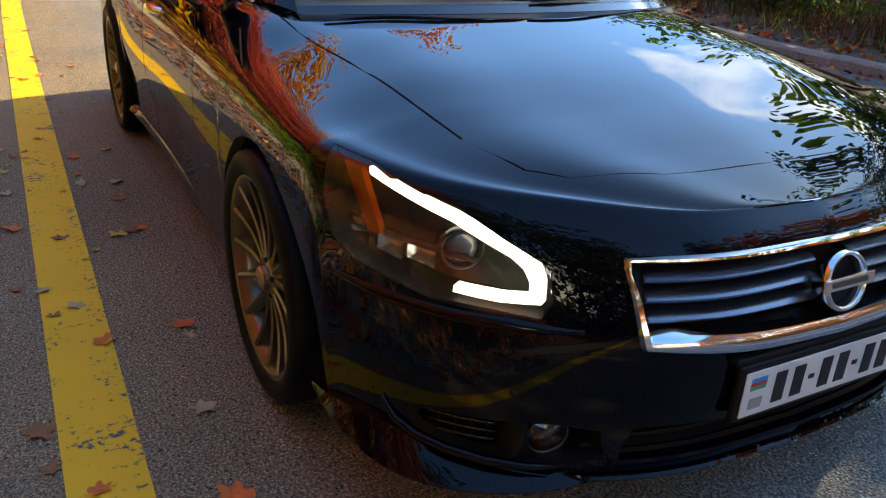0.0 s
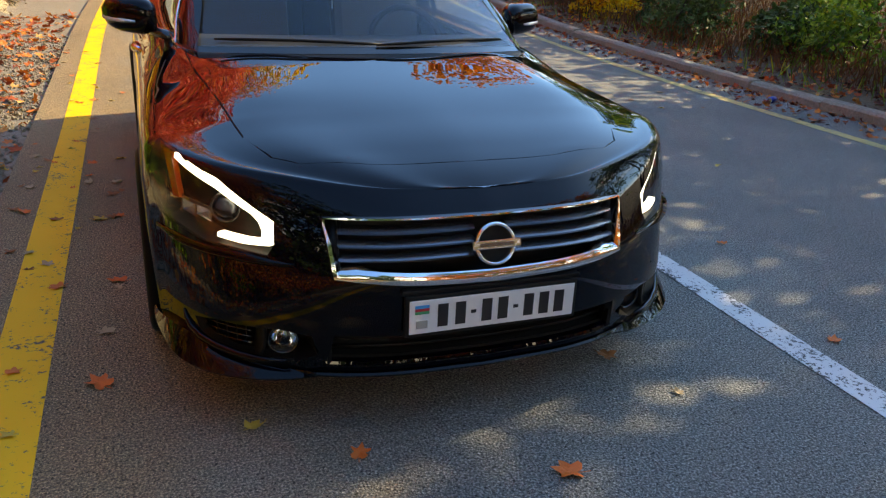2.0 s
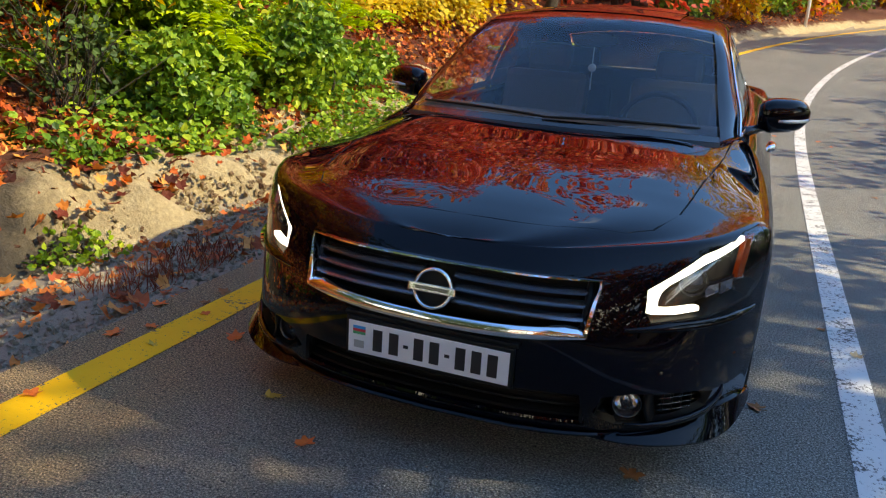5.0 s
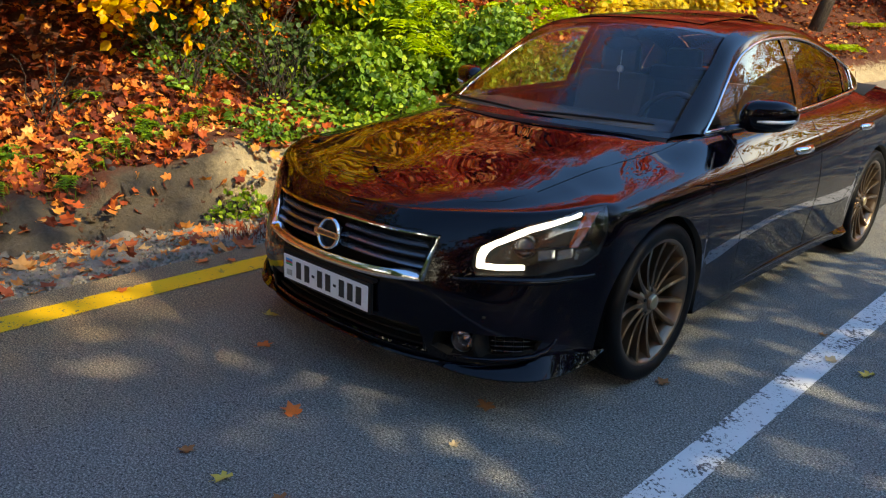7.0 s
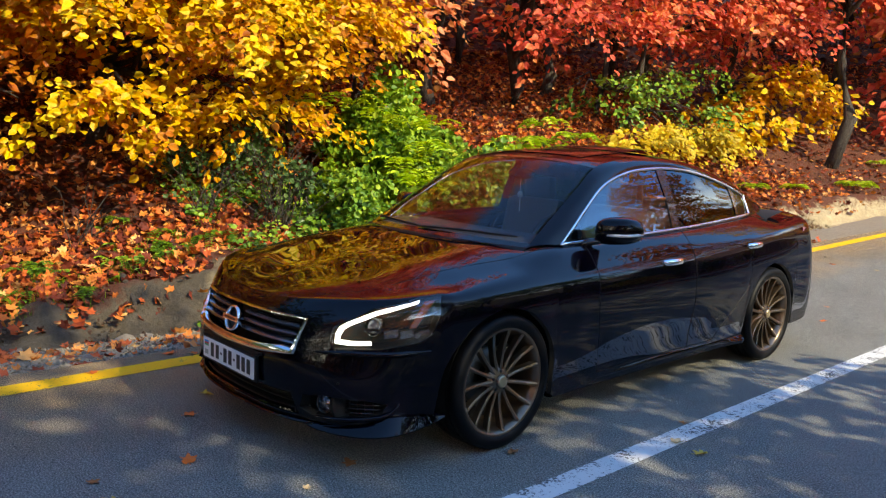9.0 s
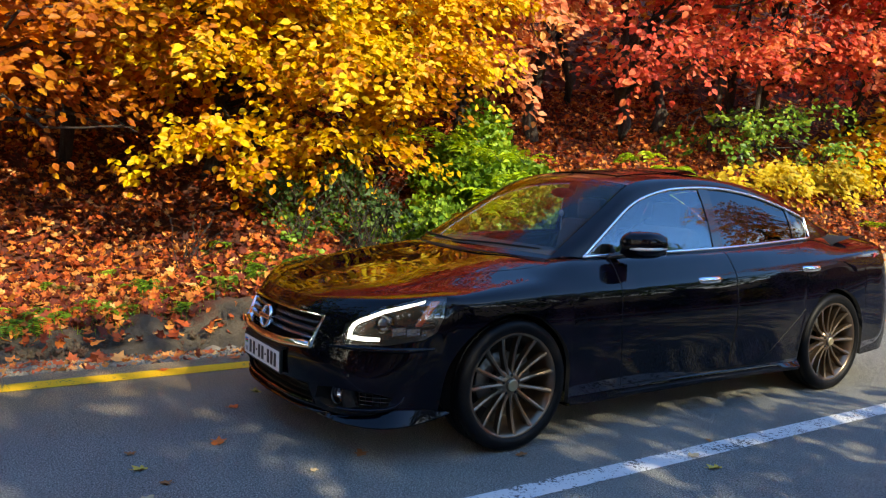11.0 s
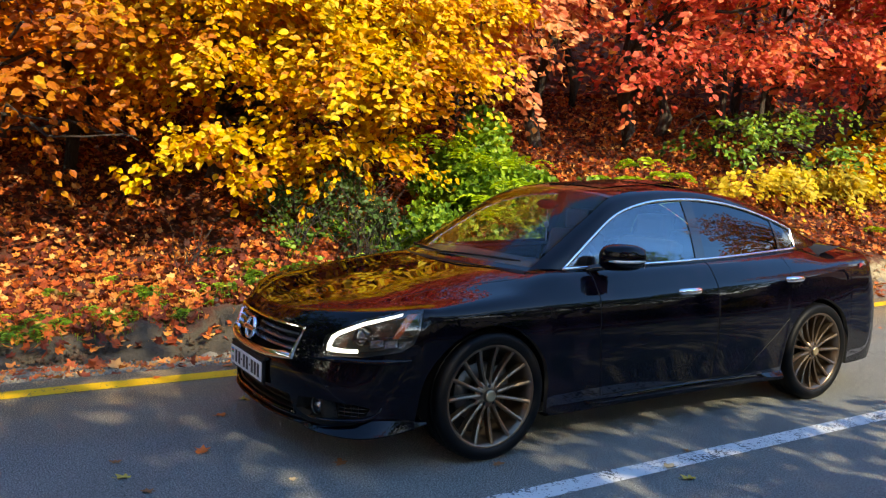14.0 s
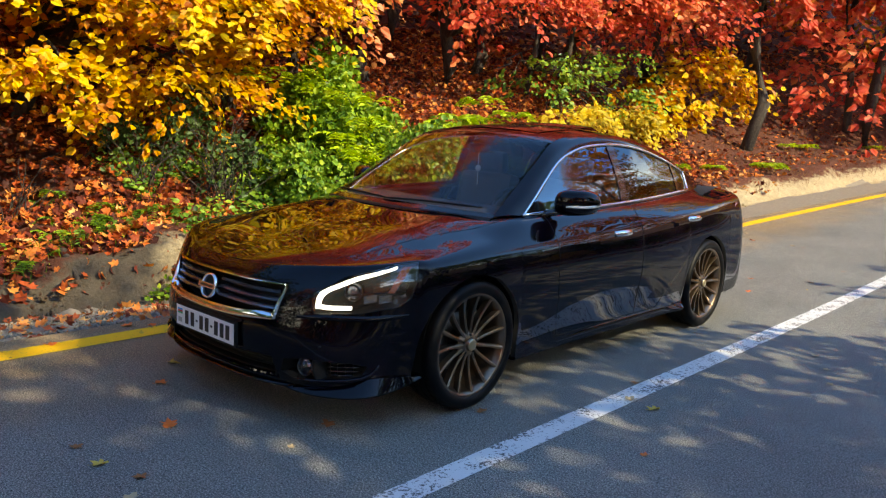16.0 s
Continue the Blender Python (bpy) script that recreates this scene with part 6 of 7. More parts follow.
def right_wood():
    """Trees over the kerb that shade the road, some of them unseen additions, with conifers and bushes below."""
    spots = [(9.6, -7.0, 6.2, 92), (11.5, -2.8, 7.2, 140), (9.9, 0.9, 6.3, 210), (10.2, 3.2, 4.3, 150), (11.0, 5.6, 4.4, 90), (10.2, 8.8, 4.6, 120), (12.5, 12.5, 4.8, 110), (12.0, 17.0, 4.8, 110), (15.0, 22.0, 6.0, 92)]
    for i, (o, s, h, dense) in enumerate(spots):
        b = land_point(np.array([float(s)]), np.array([float(o)]))[0]
        clumps = [(b[0] + RNG.uniform(-1.2, 0.3), b[1] + RNG.uniform(-1.0, 1.0), b[2] + q * h, 1.6, 1.9, 0.85) for q in (0.45, 0.68, 0.92)]
        tree("roadside_tree", b, h, (-0.3, 0.1), clumps, 0.15, (LEAF_DARK, LEAF_BRAMBLE)[i % 2], dense, 24, "roadside tree with %s leaves behind the kerb" % ("dark green", "dull green")[i % 2], (0.7, 1.5), 0.13)["group"] = "trees behind the kerb"
    # unseen tall crowns, added where they block sun from the road by the car
    for x, y, h in ((15.0, -0.6, 13.0), (15.6, 2.0, 13.8)):
        b = land_point(np.array([y]), np.array([x]))[0]
        clumps = [(b[0] + RNG.uniform(-0.8, 0.4), b[1] + RNG.uniform(-0.9, 0.9), q * h, 1.7, 1.5, 0.8) for q in (0.76, 0.86, 0.97)]
        tree("roadside_tree", b, h - 1.5, (-0.3, 0.1), clumps, 0.17, LEAF_BRAMBLE, 52, 24, "unseen tall thin green tree added to shade the road", (0.7, 1.5), 0.15)["group"] = "trees behind the kerb"
    # one more unseen crown, set in the sun's way to a bright road patch
    x, y = 11.6, -0.5
    tree("roadside_tree", (x, y, ground_at(x, y)), 7.6, (-0.3, 0.1), [(11.3, -0.45, 7.4, 1.4, 1.4, 0.6), (11.4, -0.9, 6.2, 1.1, 1.2, 0.5)], 0.15, LEAF_DARK, 70, 24, "unseen tall dark green tree added to shade the road by the car", (0.7, 1.5), 0.13)["group"] = "trees behind the kerb"
    # unseen trees behind the viewpoint, added to cover sky mirrored in the car's front
    back = [(-7.5, -13), (-4.8, -19), (1.0, -44), (4.5, -43), (8.5, -18), (9.0, -12.5), (-8.5, -8.5), (-12, -16), (13.5, -9), (14, -16), (-5.2, -26), (8.0, -25), (-3.0, -43), (-5.0, -33), (8.0, -33)]
    for i, (x, y) in enumerate(back):
        b = np.array([x, y, float(land_point(np.array([float(y)]), np.array([float(x)]))[0, 2])])
        h = RNG.uniform(8.0, 11.0) if y > -17 else RNG.uniform(13, 16) if y > -40 else RNG.uniform(19, 22)
        clumps = [(x + RNG.uniform(-0.8, 0.8), y + RNG.uniform(-0.8, 0.8), b[2] + q * h, 2.3 + 0.05 * h, 2.3 + 0.05 * h, 0.13 * h) for q in (0.12, 0.32, 0.54, 0.76, 0.94)]
        tree("roadside_tree", b, h, (0.2, 0.1), clumps, 0.36, (LEAF_DARK, LEAF_DARK, LEAF_ORANGE)[i % 3], 170 if y > -17 else 340, 18, "unseen tall tree added down the road to darken the car's reflections", (0.9, 1.8), 0.15, forks=2)["group"] = "trees down the road"
    for s, o, h in ((9.5, 7.6, 1.9), (14.5, 8.4, 2.6), (12.0, 7.3, 1.5), (18.0, 9.6, 3.2)):
        conifer(land_point(np.array([s]), np.array([o]))[0], h)


def conifer(b, h):
    ob = tagged(new("pine_tree"), "young dark green pine tree behind the kerb", "tree")
    part("trunk", tube([b, b + [0.03, 0, h * 0.5], b + [0, 0.02, h]], [0.07, 0.045, 0.01], 8), BARK, ob)
    at, along, normal = [], [], []
    for k in range(int(h * 16)):
        z = 0.12 * h + 0.86 * h * (k / (h * 16))
        reach = (1 - z / h) * h * 0.34 + 0.12
        a = k * 2.4
        d = np.array([math.cos(a), math.sin(a), 0.12])
        n = 60
        t = RNG.random(n) ** 0.7
        p = b + np.array([0, 0, z]) + np.outer(t * reach, d) + RNG.normal(0, 0.045, (n, 3))
        at.append(p), along.append(d + RNG.normal(0, 0.7, (n, 3))), normal.append(RNG.normal(0, 1, (n, 3)))
    at = np.concatenate(at)
    crown = leaf_mesh("crown", at, np.concatenate(along), np.concatenate(normal), RNG.uniform(0.09, 0.17, len(at)), LEAF_DARK, slim=0.3)
    crown.parent = ob


def bush(name, spots, leaf, mat, count, label, thick=0.28):
    """A mound of leafy shoots over low humps: rows of x, y, ground height, radii x, y, height."""
    ob = tagged(new(name), label, "bush")
    at, along, normal = [], [], []
    total = sum(a[3] * a[4] + a[5] * (a[3] + a[4]) for a in spots)
    humps = []
    for x, y, z, rx, ry, h in spots:
        humps.append((x, y, z, rx * 0.8, ry * 0.8, h * 0.78))
        for k in range(9):
            a, e = RNG.uniform(0, 2 * math.pi), RNG.uniform(0.1, 1.35)
            f = RNG.uniform(0.28, 0.5)
            humps.append((x + rx * 0.72 * math.cos(a) * math.cos(e), y + ry * 0.72 * math.sin(a) * math.cos(e), z + h * 0.72 * math.sin(e), rx * f, ry * f, h * f * RNG.uniform(0.7, 1.2)))
    spots, total = humps, sum(a[3] * a[4] + a[5] * (a[3] + a[4]) for a in humps)
    for x, y, z, rx, ry, h in spots:
        n = int(count * (rx * ry + h * (rx + ry)) / total)
        d = RNG.normal(0, 1, (n, 3))
        d[:, 2] = np.abs(d[:, 2])
        d = unit(d)
        lump = 1 + 0.16 * np.sin(5 * d[:, 0:1] * rx + 3.1 * y) * np.cos(4 * d[:, 1:2] * ry) - thick * RNG.random((n, 1)) ** 2
        p = np.array([x, y, z]) + d * np.array([rx, ry, h]) * lump
        at.append(p)
        along.append(d * 0.5 + RNG.normal(0, 0.7, (n, 3)))
        normal.append(d + RNG.normal(0, 0.45, (n, 3)) + [0, 0, 0.4])
        for k in range(1):
            q = np.array([x, y, z]) + np.array([rx, ry, 0]) * RNG.normal(0, 0.3, 3)
            e = np.array([x, y, z]) + unit(np.abs(RNG.normal(0, 1, 3)) * np.sign(RNG.normal(0, 1, 3)) * [1, 1, 0] + [0, 0, 0.8]) * np.array([rx, ry, h]) * 0.92
            part("stem", tube(limb_path(q - [0, 0, 0.15], e, 0.1, 6, 0.15), list(np.linspace(0.014, 0.004, 6)), 5), BARK, ob)
    at = np.concatenate(at)
    leaves = leaf_mesh("foliage", at, np.concatenate(along), unit(np.concatenate(normal)), RNG.uniform(0.7, 1.3, len(at)) * leaf, mat, slim=1.15)
    leaves.parent = ob
    return ob


def fronds(name, bases, length, mat, label, pairs=10, leaflet=0.085, rise=0.9):
    """Feathered leaves on arching stalks: each base holds several."""
    ob = tagged(new(name), label, "plant")
    at, along, normal = [], [], []
    stalks = bmesh.new()
    for b in bases:
        for k in range(RNG.integers(5, 9)):
            a = RNG.uniform(0, 2 * math.pi)
            L = length * RNG.uniform(0.7, 1.2)
            d = np.array([math.cos(a), math.sin(a), 0])
            t = np.linspace(0, 1, pairs + 2)
            r = rise * RNG.uniform(0.7, 1.2)
            path = np.array(b) + np.outer(L * 0.75 * t, d) + np.outer(L * (r * t - 0.95 * r * t**2.2), [0, 0, 1])
            tube(path[::3], list(np.linspace(0.004, 0.0015, len(path[::3]))), 4, bm=stalks, caps=False)
            s = np.cross(d, [0, 0, 1])
            for i in range(2, pairs + 2):
                for sg in (1, -1):
                    at.append(path[i]), along.append(s * sg + d * 0.45 + [0, 0, -0.15]), normal.append(np.array([0, 0, 1.0]) + RNG.normal(0, 0.25, 3))
    part("stalk", stalks, LEAF_DARK, ob)["kind"] = "stuff"
    at = np.array(at)
    leaves = leaf_mesh("foliage", at, np.array(along), np.array(normal), RNG.uniform(0.75, 1.2, len(at)) * leaflet, mat, slim=0.62)
    leaves.parent = ob


def twigs(x, y, count, height):
    """Bare thin twigs fanning out of one root."""
    ob = tagged(new("bare_twigs"), "bare brown twigs fanning out of the bank", "shrub")
    b = np.array([x, y, ground_at(x, y) - 0.05])
    for _ in range(count):
        e = b + np.array([RNG.uniform(-0.5, 0.6), RNG.uniform(-0.6, 0.6), height * RNG.uniform(0.5, 1.1)])
        part("twig", tube(limb_path(b + RNG.normal(0, 0.08, 3) * [1, 1, 0], e, 0.12, 6, 0.12), list(np.linspace(0.007, 0.0025, 6)), 5), BARK, ob)


def bank_plants():
    z = ground_at
    bush("ivy_bush", [(-4.7, 2.9, z(-4.7, 2.9), 0.4, 0.45, 0.5), (-5.2, 3.6, z(-5.2, 3.6), 0.7, 0.7, 1.25), (-5.6, 4.5, z(-5.6, 4.5), 0.9, 0.8, 1.35), (-6.0, 5.3, z(-6.0, 5.3), 0.8, 0.6, 0.75)], 0.085, LEAF_IVY, 9500, "dense green ivy and bramble bush on the bank", 0.5)
    bush("bramble_bush", [(-3.95, 2.9, z(-3.95, 2.9), 0.5, 0.8, 0.85), (-4.0, 4.6, z(-4.0, 4.6), 0.7, 1.0, 1.1), (-4.3, 6.4, z(-4.3, 6.4), 0.6, 0.9, 0.6)], 0.075, LEAF_BRAMBLE, 8200, "low green bramble bush above the earth bank", 0.6)
    bush("shrub", [(-5.2, 2.0, z(-5.2, 2.0), 0.5, 0.6, 0.85), (-5.3, 1.2, z(-5.3, 1.2), 0.45, 0.45, 0.6), (-4.3, 1.9, z(-4.3, 1.9), 0.4, 0.5, 0.8)], 0.06, LEAF_DARK, 1700, "dark green shrub under the maple leaves")
    twigs(-4.25, 1.75, 26, 1.0)
    twigs(-4.8, 1.2, 16, 0.8)
    twigs(-5.3, 0.0, 12, 0.7)
    rows = [(-4.6 + RNG.uniform(-0.5, 0.5), y, 0) for y in np.linspace(3.6, 6.4, 10)]
    fronds("fern_like_shrub", [(x, y, z(x, y) + RNG.uniform(0.15, 0.7)) for x, y, _ in rows], 0.62, LEAF_LIME, "bright lime green shrub with feathered leaves")
    rows = [(RNG.uniform(-4.7, -3.75), y, RNG.uniform(0.55, 1.25)) for y in np.linspace(3.3, 7.0, 22)]
    fronds("fern_like_shrub", [(x, y, z(x, y) + h) for x, y, h in rows], 0.5, LEAF_LIME, "lime green shoots standing out of the brambles", 9, 0.11, 1.0)
    rows = [(-5.2 + RNG.uniform(-0.4, 0.5), y, 0) for y in np.linspace(3.0, 4.8, 6)]
    fronds("fern_like_shrub", [(x, y, z(x, y) + RNG.uniform(0.7, 1.2)) for x, y, _ in rows], 0.6, LEAF_LIME, "tall lime green shoots with feathered leaves")
    for x, y in ((-4.45, -2.1), (-4.35, -1.62), (-4.5, -1.2), (-4.3, -0.9), (-4.7, -0.5), (-4.35, 0.25), (-4.5, 0.6), (-4.6, -2.7), (-5.3, 0.3), (-4.2, 0.95), (-5.2, -1.5), (-4.15, -2.35), (-4.1, -1.9), (-4.3, -1.35), (-4.15, -0.25), (-4.25, 0.5), (-4.6, 0.1), (-5.0, -0.6), (-5.6, -1.0)):
        fronds("small_fern", [(x, y, z(x, y) - 0.02), (x - 0.1, y + 0.15, z(x - 0.1, y + 0.15) - 0.02)], 0.36, LEAF_GREEN, "small green fern growing in fallen leaves", 14, 0.055, 0.9)
    for k, (s, o) in enumerate(((24.0, -4.6), (27.5, -4.4), (31.0, -4.8), (34.0, -4.5), (37.5, -4.9), (41.0, -4.6), (45.0, -4.9), (49.0, -4.8))):
        q = land_point(np.array([s]), np.array([o]))[0]
        bush("roadside_shrub", [(q[0], q[1], q[2] - 0.05, 1.2, 1.3, 1.5)], 0.16, (LEAF_BRAMBLE, LEAF_YELLOW)[k % 2], 900, ("green shrub beside the bend of the road", "yellow leaved shrub beside the bend of the road")[k % 2], 0.6)
    for s, o in ((12.5, -4.6), (15.0, -4.2), (17.5, -5.2), (21.0, -4.4), (25.0, -4.8)):
        q = land_point(np.array([s]), np.array([o]))[0]
        fronds("roadside_shrub", [q + [RNG.uniform(-0.6, 0.6), RNG.uniform(-0.8, 0.8), -0.03] for _ in range(5)], 0.34, LEAF_LIME, "pale green weeds on the sunny bank", 7, 0.10, 0.8)
    for x, y in ((-3.06, 0.70), (-3.55, 2.2), (-3.2, 3.6), (-3.25, 4.6), (-3.6, 1.25)):
        bush("weed", [(x, y, z(x, y) - 0.03, 0.28, 0.4, 0.2)], 0.045, LEAF_GREEN, 330, "green weed on the earth bank", 0.5)


def grass(name, s_range, off_range, count, height, mat, label, slim=0.06):
    s, o = RNG.uniform(*s_range, count), RNG.uniform(*off_range, count)
    p = land_point(s, o, -0.01)
    along = RNG.normal(0, 0.35, (count, 3)) + [0, 0, 1.0]
    ob = leaf_mesh(name, p, along, RNG.normal(0, 1, (count, 3)), RNG.uniform(0.4, 1.2, count) * height, mat, BLADE, slim=slim)
    tagged(ob, label, "grass", kind="stuff")


def litter():
    n = 64000
    s = RNG.uniform(-6, 14, n)
    d = 0.15 + 8.5 * RNG.random(n) ** 1.4
    o = bank_foot(s) - d
    keep = RNG.random(n) < np.clip(0.16 + (d - 0.40) * 1.8, 0.14, 1)
    keep &= (s < 1.6) | (d > 2.6) | (RNG.random(n) < 0.34)
    s, o = s[keep], o[keep]
    p = land_point(s, o, 0.03) + np.stack([np.zeros(len(s)), np.zeros(len(s)), RNG.uniform(0, 0.05, len(s))], 1)
    along = RNG.normal(0, 1, (len(s), 3)) * [1, 1, 0.35]
    normal = RNG.normal(0, 0.62, (len(s), 3)) + [0.4, 0, 1.0]
    tagged(leaf_mesh("leaf_litter", p, along, unit(normal), RNG.uniform(0.05, 0.115, len(s)), LEAF_LITTER, MAPLE, MAPLE_FACES), "thick carpet of fallen red and brown leaves", "fallen leaves", kind="stuff")
    n = 1300
    s, o = RNG.uniform(-4, 10, n), RNG.uniform(0, 1, n) ** 0.7
    o = -1.62 - o * (-1.62 - bank_foot(s))
    p = land_point(s, o, 0.012)
    tagged(leaf_mesh("shoulder_leaves", p, RNG.normal(0, 1, (n, 3)) * [1, 1, 0.25], unit(RNG.normal(0, 0.35, (n, 3)) + [0, 0, 1]), RNG.uniform(0.05, 0.12, n), LEAF_FRESH, MAPLE, MAPLE_FACES), "red and brown leaves scattered over the gravel", "fallen leaves", kind="stuff")
    n = 17000
    s, o = RNG.uniform(-3.5, 8, n), RNG.random(n)
    o = -1.62 - o * (-1.62 - bank_foot(s))
    p = land_point(s, o, -0.002)
    tagged(leaf_mesh("pebbles", p, RNG.normal(0, 1, (n, 3)), RNG.normal(0, 1, (n, 3)), RNG.uniform(0.012, 0.045, n), GRAVEL, np.array([(0, 0, 0), (-0.5, 0.4, 0.1), (0.1, 0.5, 0.45), (0.5, 0.5, 0.1), (0, 1, 0.05), (0, 0.5, -0.3)]), np.array([(0, 2, 1), (0, 3, 2), (1, 2, 4), (2, 3, 4), (0, 1, 5), (1, 4, 5), (4, 3, 5), (3, 0, 5)])), "loose grey gravel beside the road", "gravel", kind="stuff")
    n = 9500
    s = RNG.uniform(1.0, 8, n)
    d = np.interp(s, [1.0, 3.0, 4.2], [0.46, 0.40, 0.2]) + 2.2 * RNG.random(n) ** 0.9
    keep = np.array([noise.noise(Vector((a * 0.9, b * 1.1, 3.0))) > -0.18 for a, b in zip(s, d)])
    s, d = s[keep], d[keep]
    p = land_point(s, bank_foot(s) - d, 0.02) + np.stack([np.zeros(len(s)), np.zeros(len(s)), RNG.random(len(s)) ** 2 * 0.16], 1)
    tagged(leaf_mesh("ground_ivy", p, RNG.normal(0, 1, (len(s), 3)) * [1, 1, 0.4], unit(RNG.normal(0, 0.4, (len(s), 3)) + [0.45, 0, 1]), RNG.uniform(0.045, 0.095, len(s)), LEAF_BRAMBLE, slim=1.2), "green ivy and weeds creeping over the earth bank", "ivy", kind="stuff")
    n = 16000
    s, d = RNG.uniform(-10, 30, n), RNG.uniform(7, 24, n)
    p = land_point(s, bank_foot(s) - d, 0.05)
    tagged(leaf_mesh("hill_litter", p, RNG.normal(0, 1, (n, 3)) * [1, 1, 0.35], unit(RNG.normal(0, 0.4, (n, 3)) + [0.4, 0, 1]), RNG.uniform(0.14, 0.26, n), LEAF_LITTER), "fallen leaves up the wooded hill", "fallen leaves", kind="stuff")
    n = 9000
    s, d = RNG.uniform(10, 34, n), 0.6 + 8 * RNG.random(n)
    p = land_point(s, bank_foot(s) - d, 0.03)
    tagged(leaf_mesh("bank_litter", p, RNG.normal(0, 1, (n, 3)) * [1, 1, 0.35], unit(RNG.normal(0, 0.4, (n, 3)) + [0.4, 0, 1]), RNG.uniform(0.07, 0.14, n), LEAF_LITTER), "fallen leaves on the sunny bank beside the bend", "fallen leaves", kind="stuff")
    n = 2600
    s, o = RNG.uniform(-5, 24, n), 5.22 - 0.55 * RNG.random(n) ** 2.2
    p = road_point(s, o, 0.008)
    tagged(leaf_mesh("gutter_leaves", p, RNG.normal(0, 1, (n, 3)) * [1, 1, 0.25], unit(RNG.normal(0, 0.35, (n, 3)) + [0, 0, 1]), RNG.uniform(0.025, 0.075, n), LEAF_LITTER, MAPLE, MAPLE_FACES), "brown leaves blown together along the kerb", "fallen leaves", kind="stuff")
    n = 3400
    s, o = RNG.uniform(-5, 24, n), 5.42 + 1.1 * RNG.random(n)
    p = land_point(s, o, 0.015)
    tagged(leaf_mesh("verge_litter", p, RNG.normal(0, 1, (n, 3)) * [1, 1, 0.3], unit(RNG.normal(0, 0.4, (n, 3)) + [0, 0, 1]), RNG.uniform(0.03, 0.09, n), LEAF_LITTER, MAPLE, MAPLE_FACES), "brown leaf litter on the verge behind the kerb", "fallen leaves", kind="stuff")
    n = 2600
    s, d = RNG.uniform(-3, 12, n), RNG.normal(0.08, 0.13, n)
    o = bank_foot(s) - d
    p = land_point(s, o, 0.0)
    tagged(leaf_mesh("bank_stones", p, RNG.normal(0, 1, (n, 3)), RNG.normal(0, 1, (n, 3)), RNG.uniform(0.02, 0.08, n), EARTH, np.array([(0, 0, 0), (-0.5, 0.4, 0.1), (0.1, 0.5, 0.45), (0.5, 0.5, 0.1), (0, 1, 0.05), (0, 0.5, -0.3)]), np.array([(0, 2, 1), (0, 3, 2), (1, 2, 4), (2, 3, 4), (0, 1, 5), (1, 4, 5), (4, 3, 5), (3, 0, 5)])), "small stones in the earth bank", "stones", kind="stuff")


def lobed_leaf(mat, k):
    """A curled leaf with pointed lobes and a stalk, one unit long."""
    bm = bmesh.new()
    rim = []
    for i in range(22):
        a = 2 * math.pi * i / 22
        lobe = 0.40 + 0.13 * math.cos(5 * a) + 0.05 * math.cos(11 * a + k) - 0.06 * math.cos(a)
        x, y = lobe * math.sin(a), lobe * math.cos(a)
        rim.append((x * (0.95 - 0.1 * k), y, 0.05 + (0.30 + 0.10 * k) * x * x + 0.12 * math.sin(3 * a + k) * lobe + 0.10 * y * y))
    mid = bm.verts.new((0, 0.02, 0.03))
    inner = [bm.verts.new((x * 0.5, y * 0.5, z * 0.45 + 0.01)) for x, y, z in rim]
    outer = [bm.verts.new(p) for p in rim]
    for i in range(22):
        j = (i + 1) % 22
        bm.faces.new((mid, inner[i], inner[j]))
        bm.faces.new((inner[i], outer[i], outer[j], inner[j]))
    tube([(0, -0.30, 0.03), (0.02, -0.52, 0.06), (0.05, -0.68, 0.10)], 0.012, 4, bm=bm)
    me = bpy.data.meshes.new("fallen_leaf")
    bm.to_mesh(me)
    bm.free()
    me.materials.append(mat)
    return me


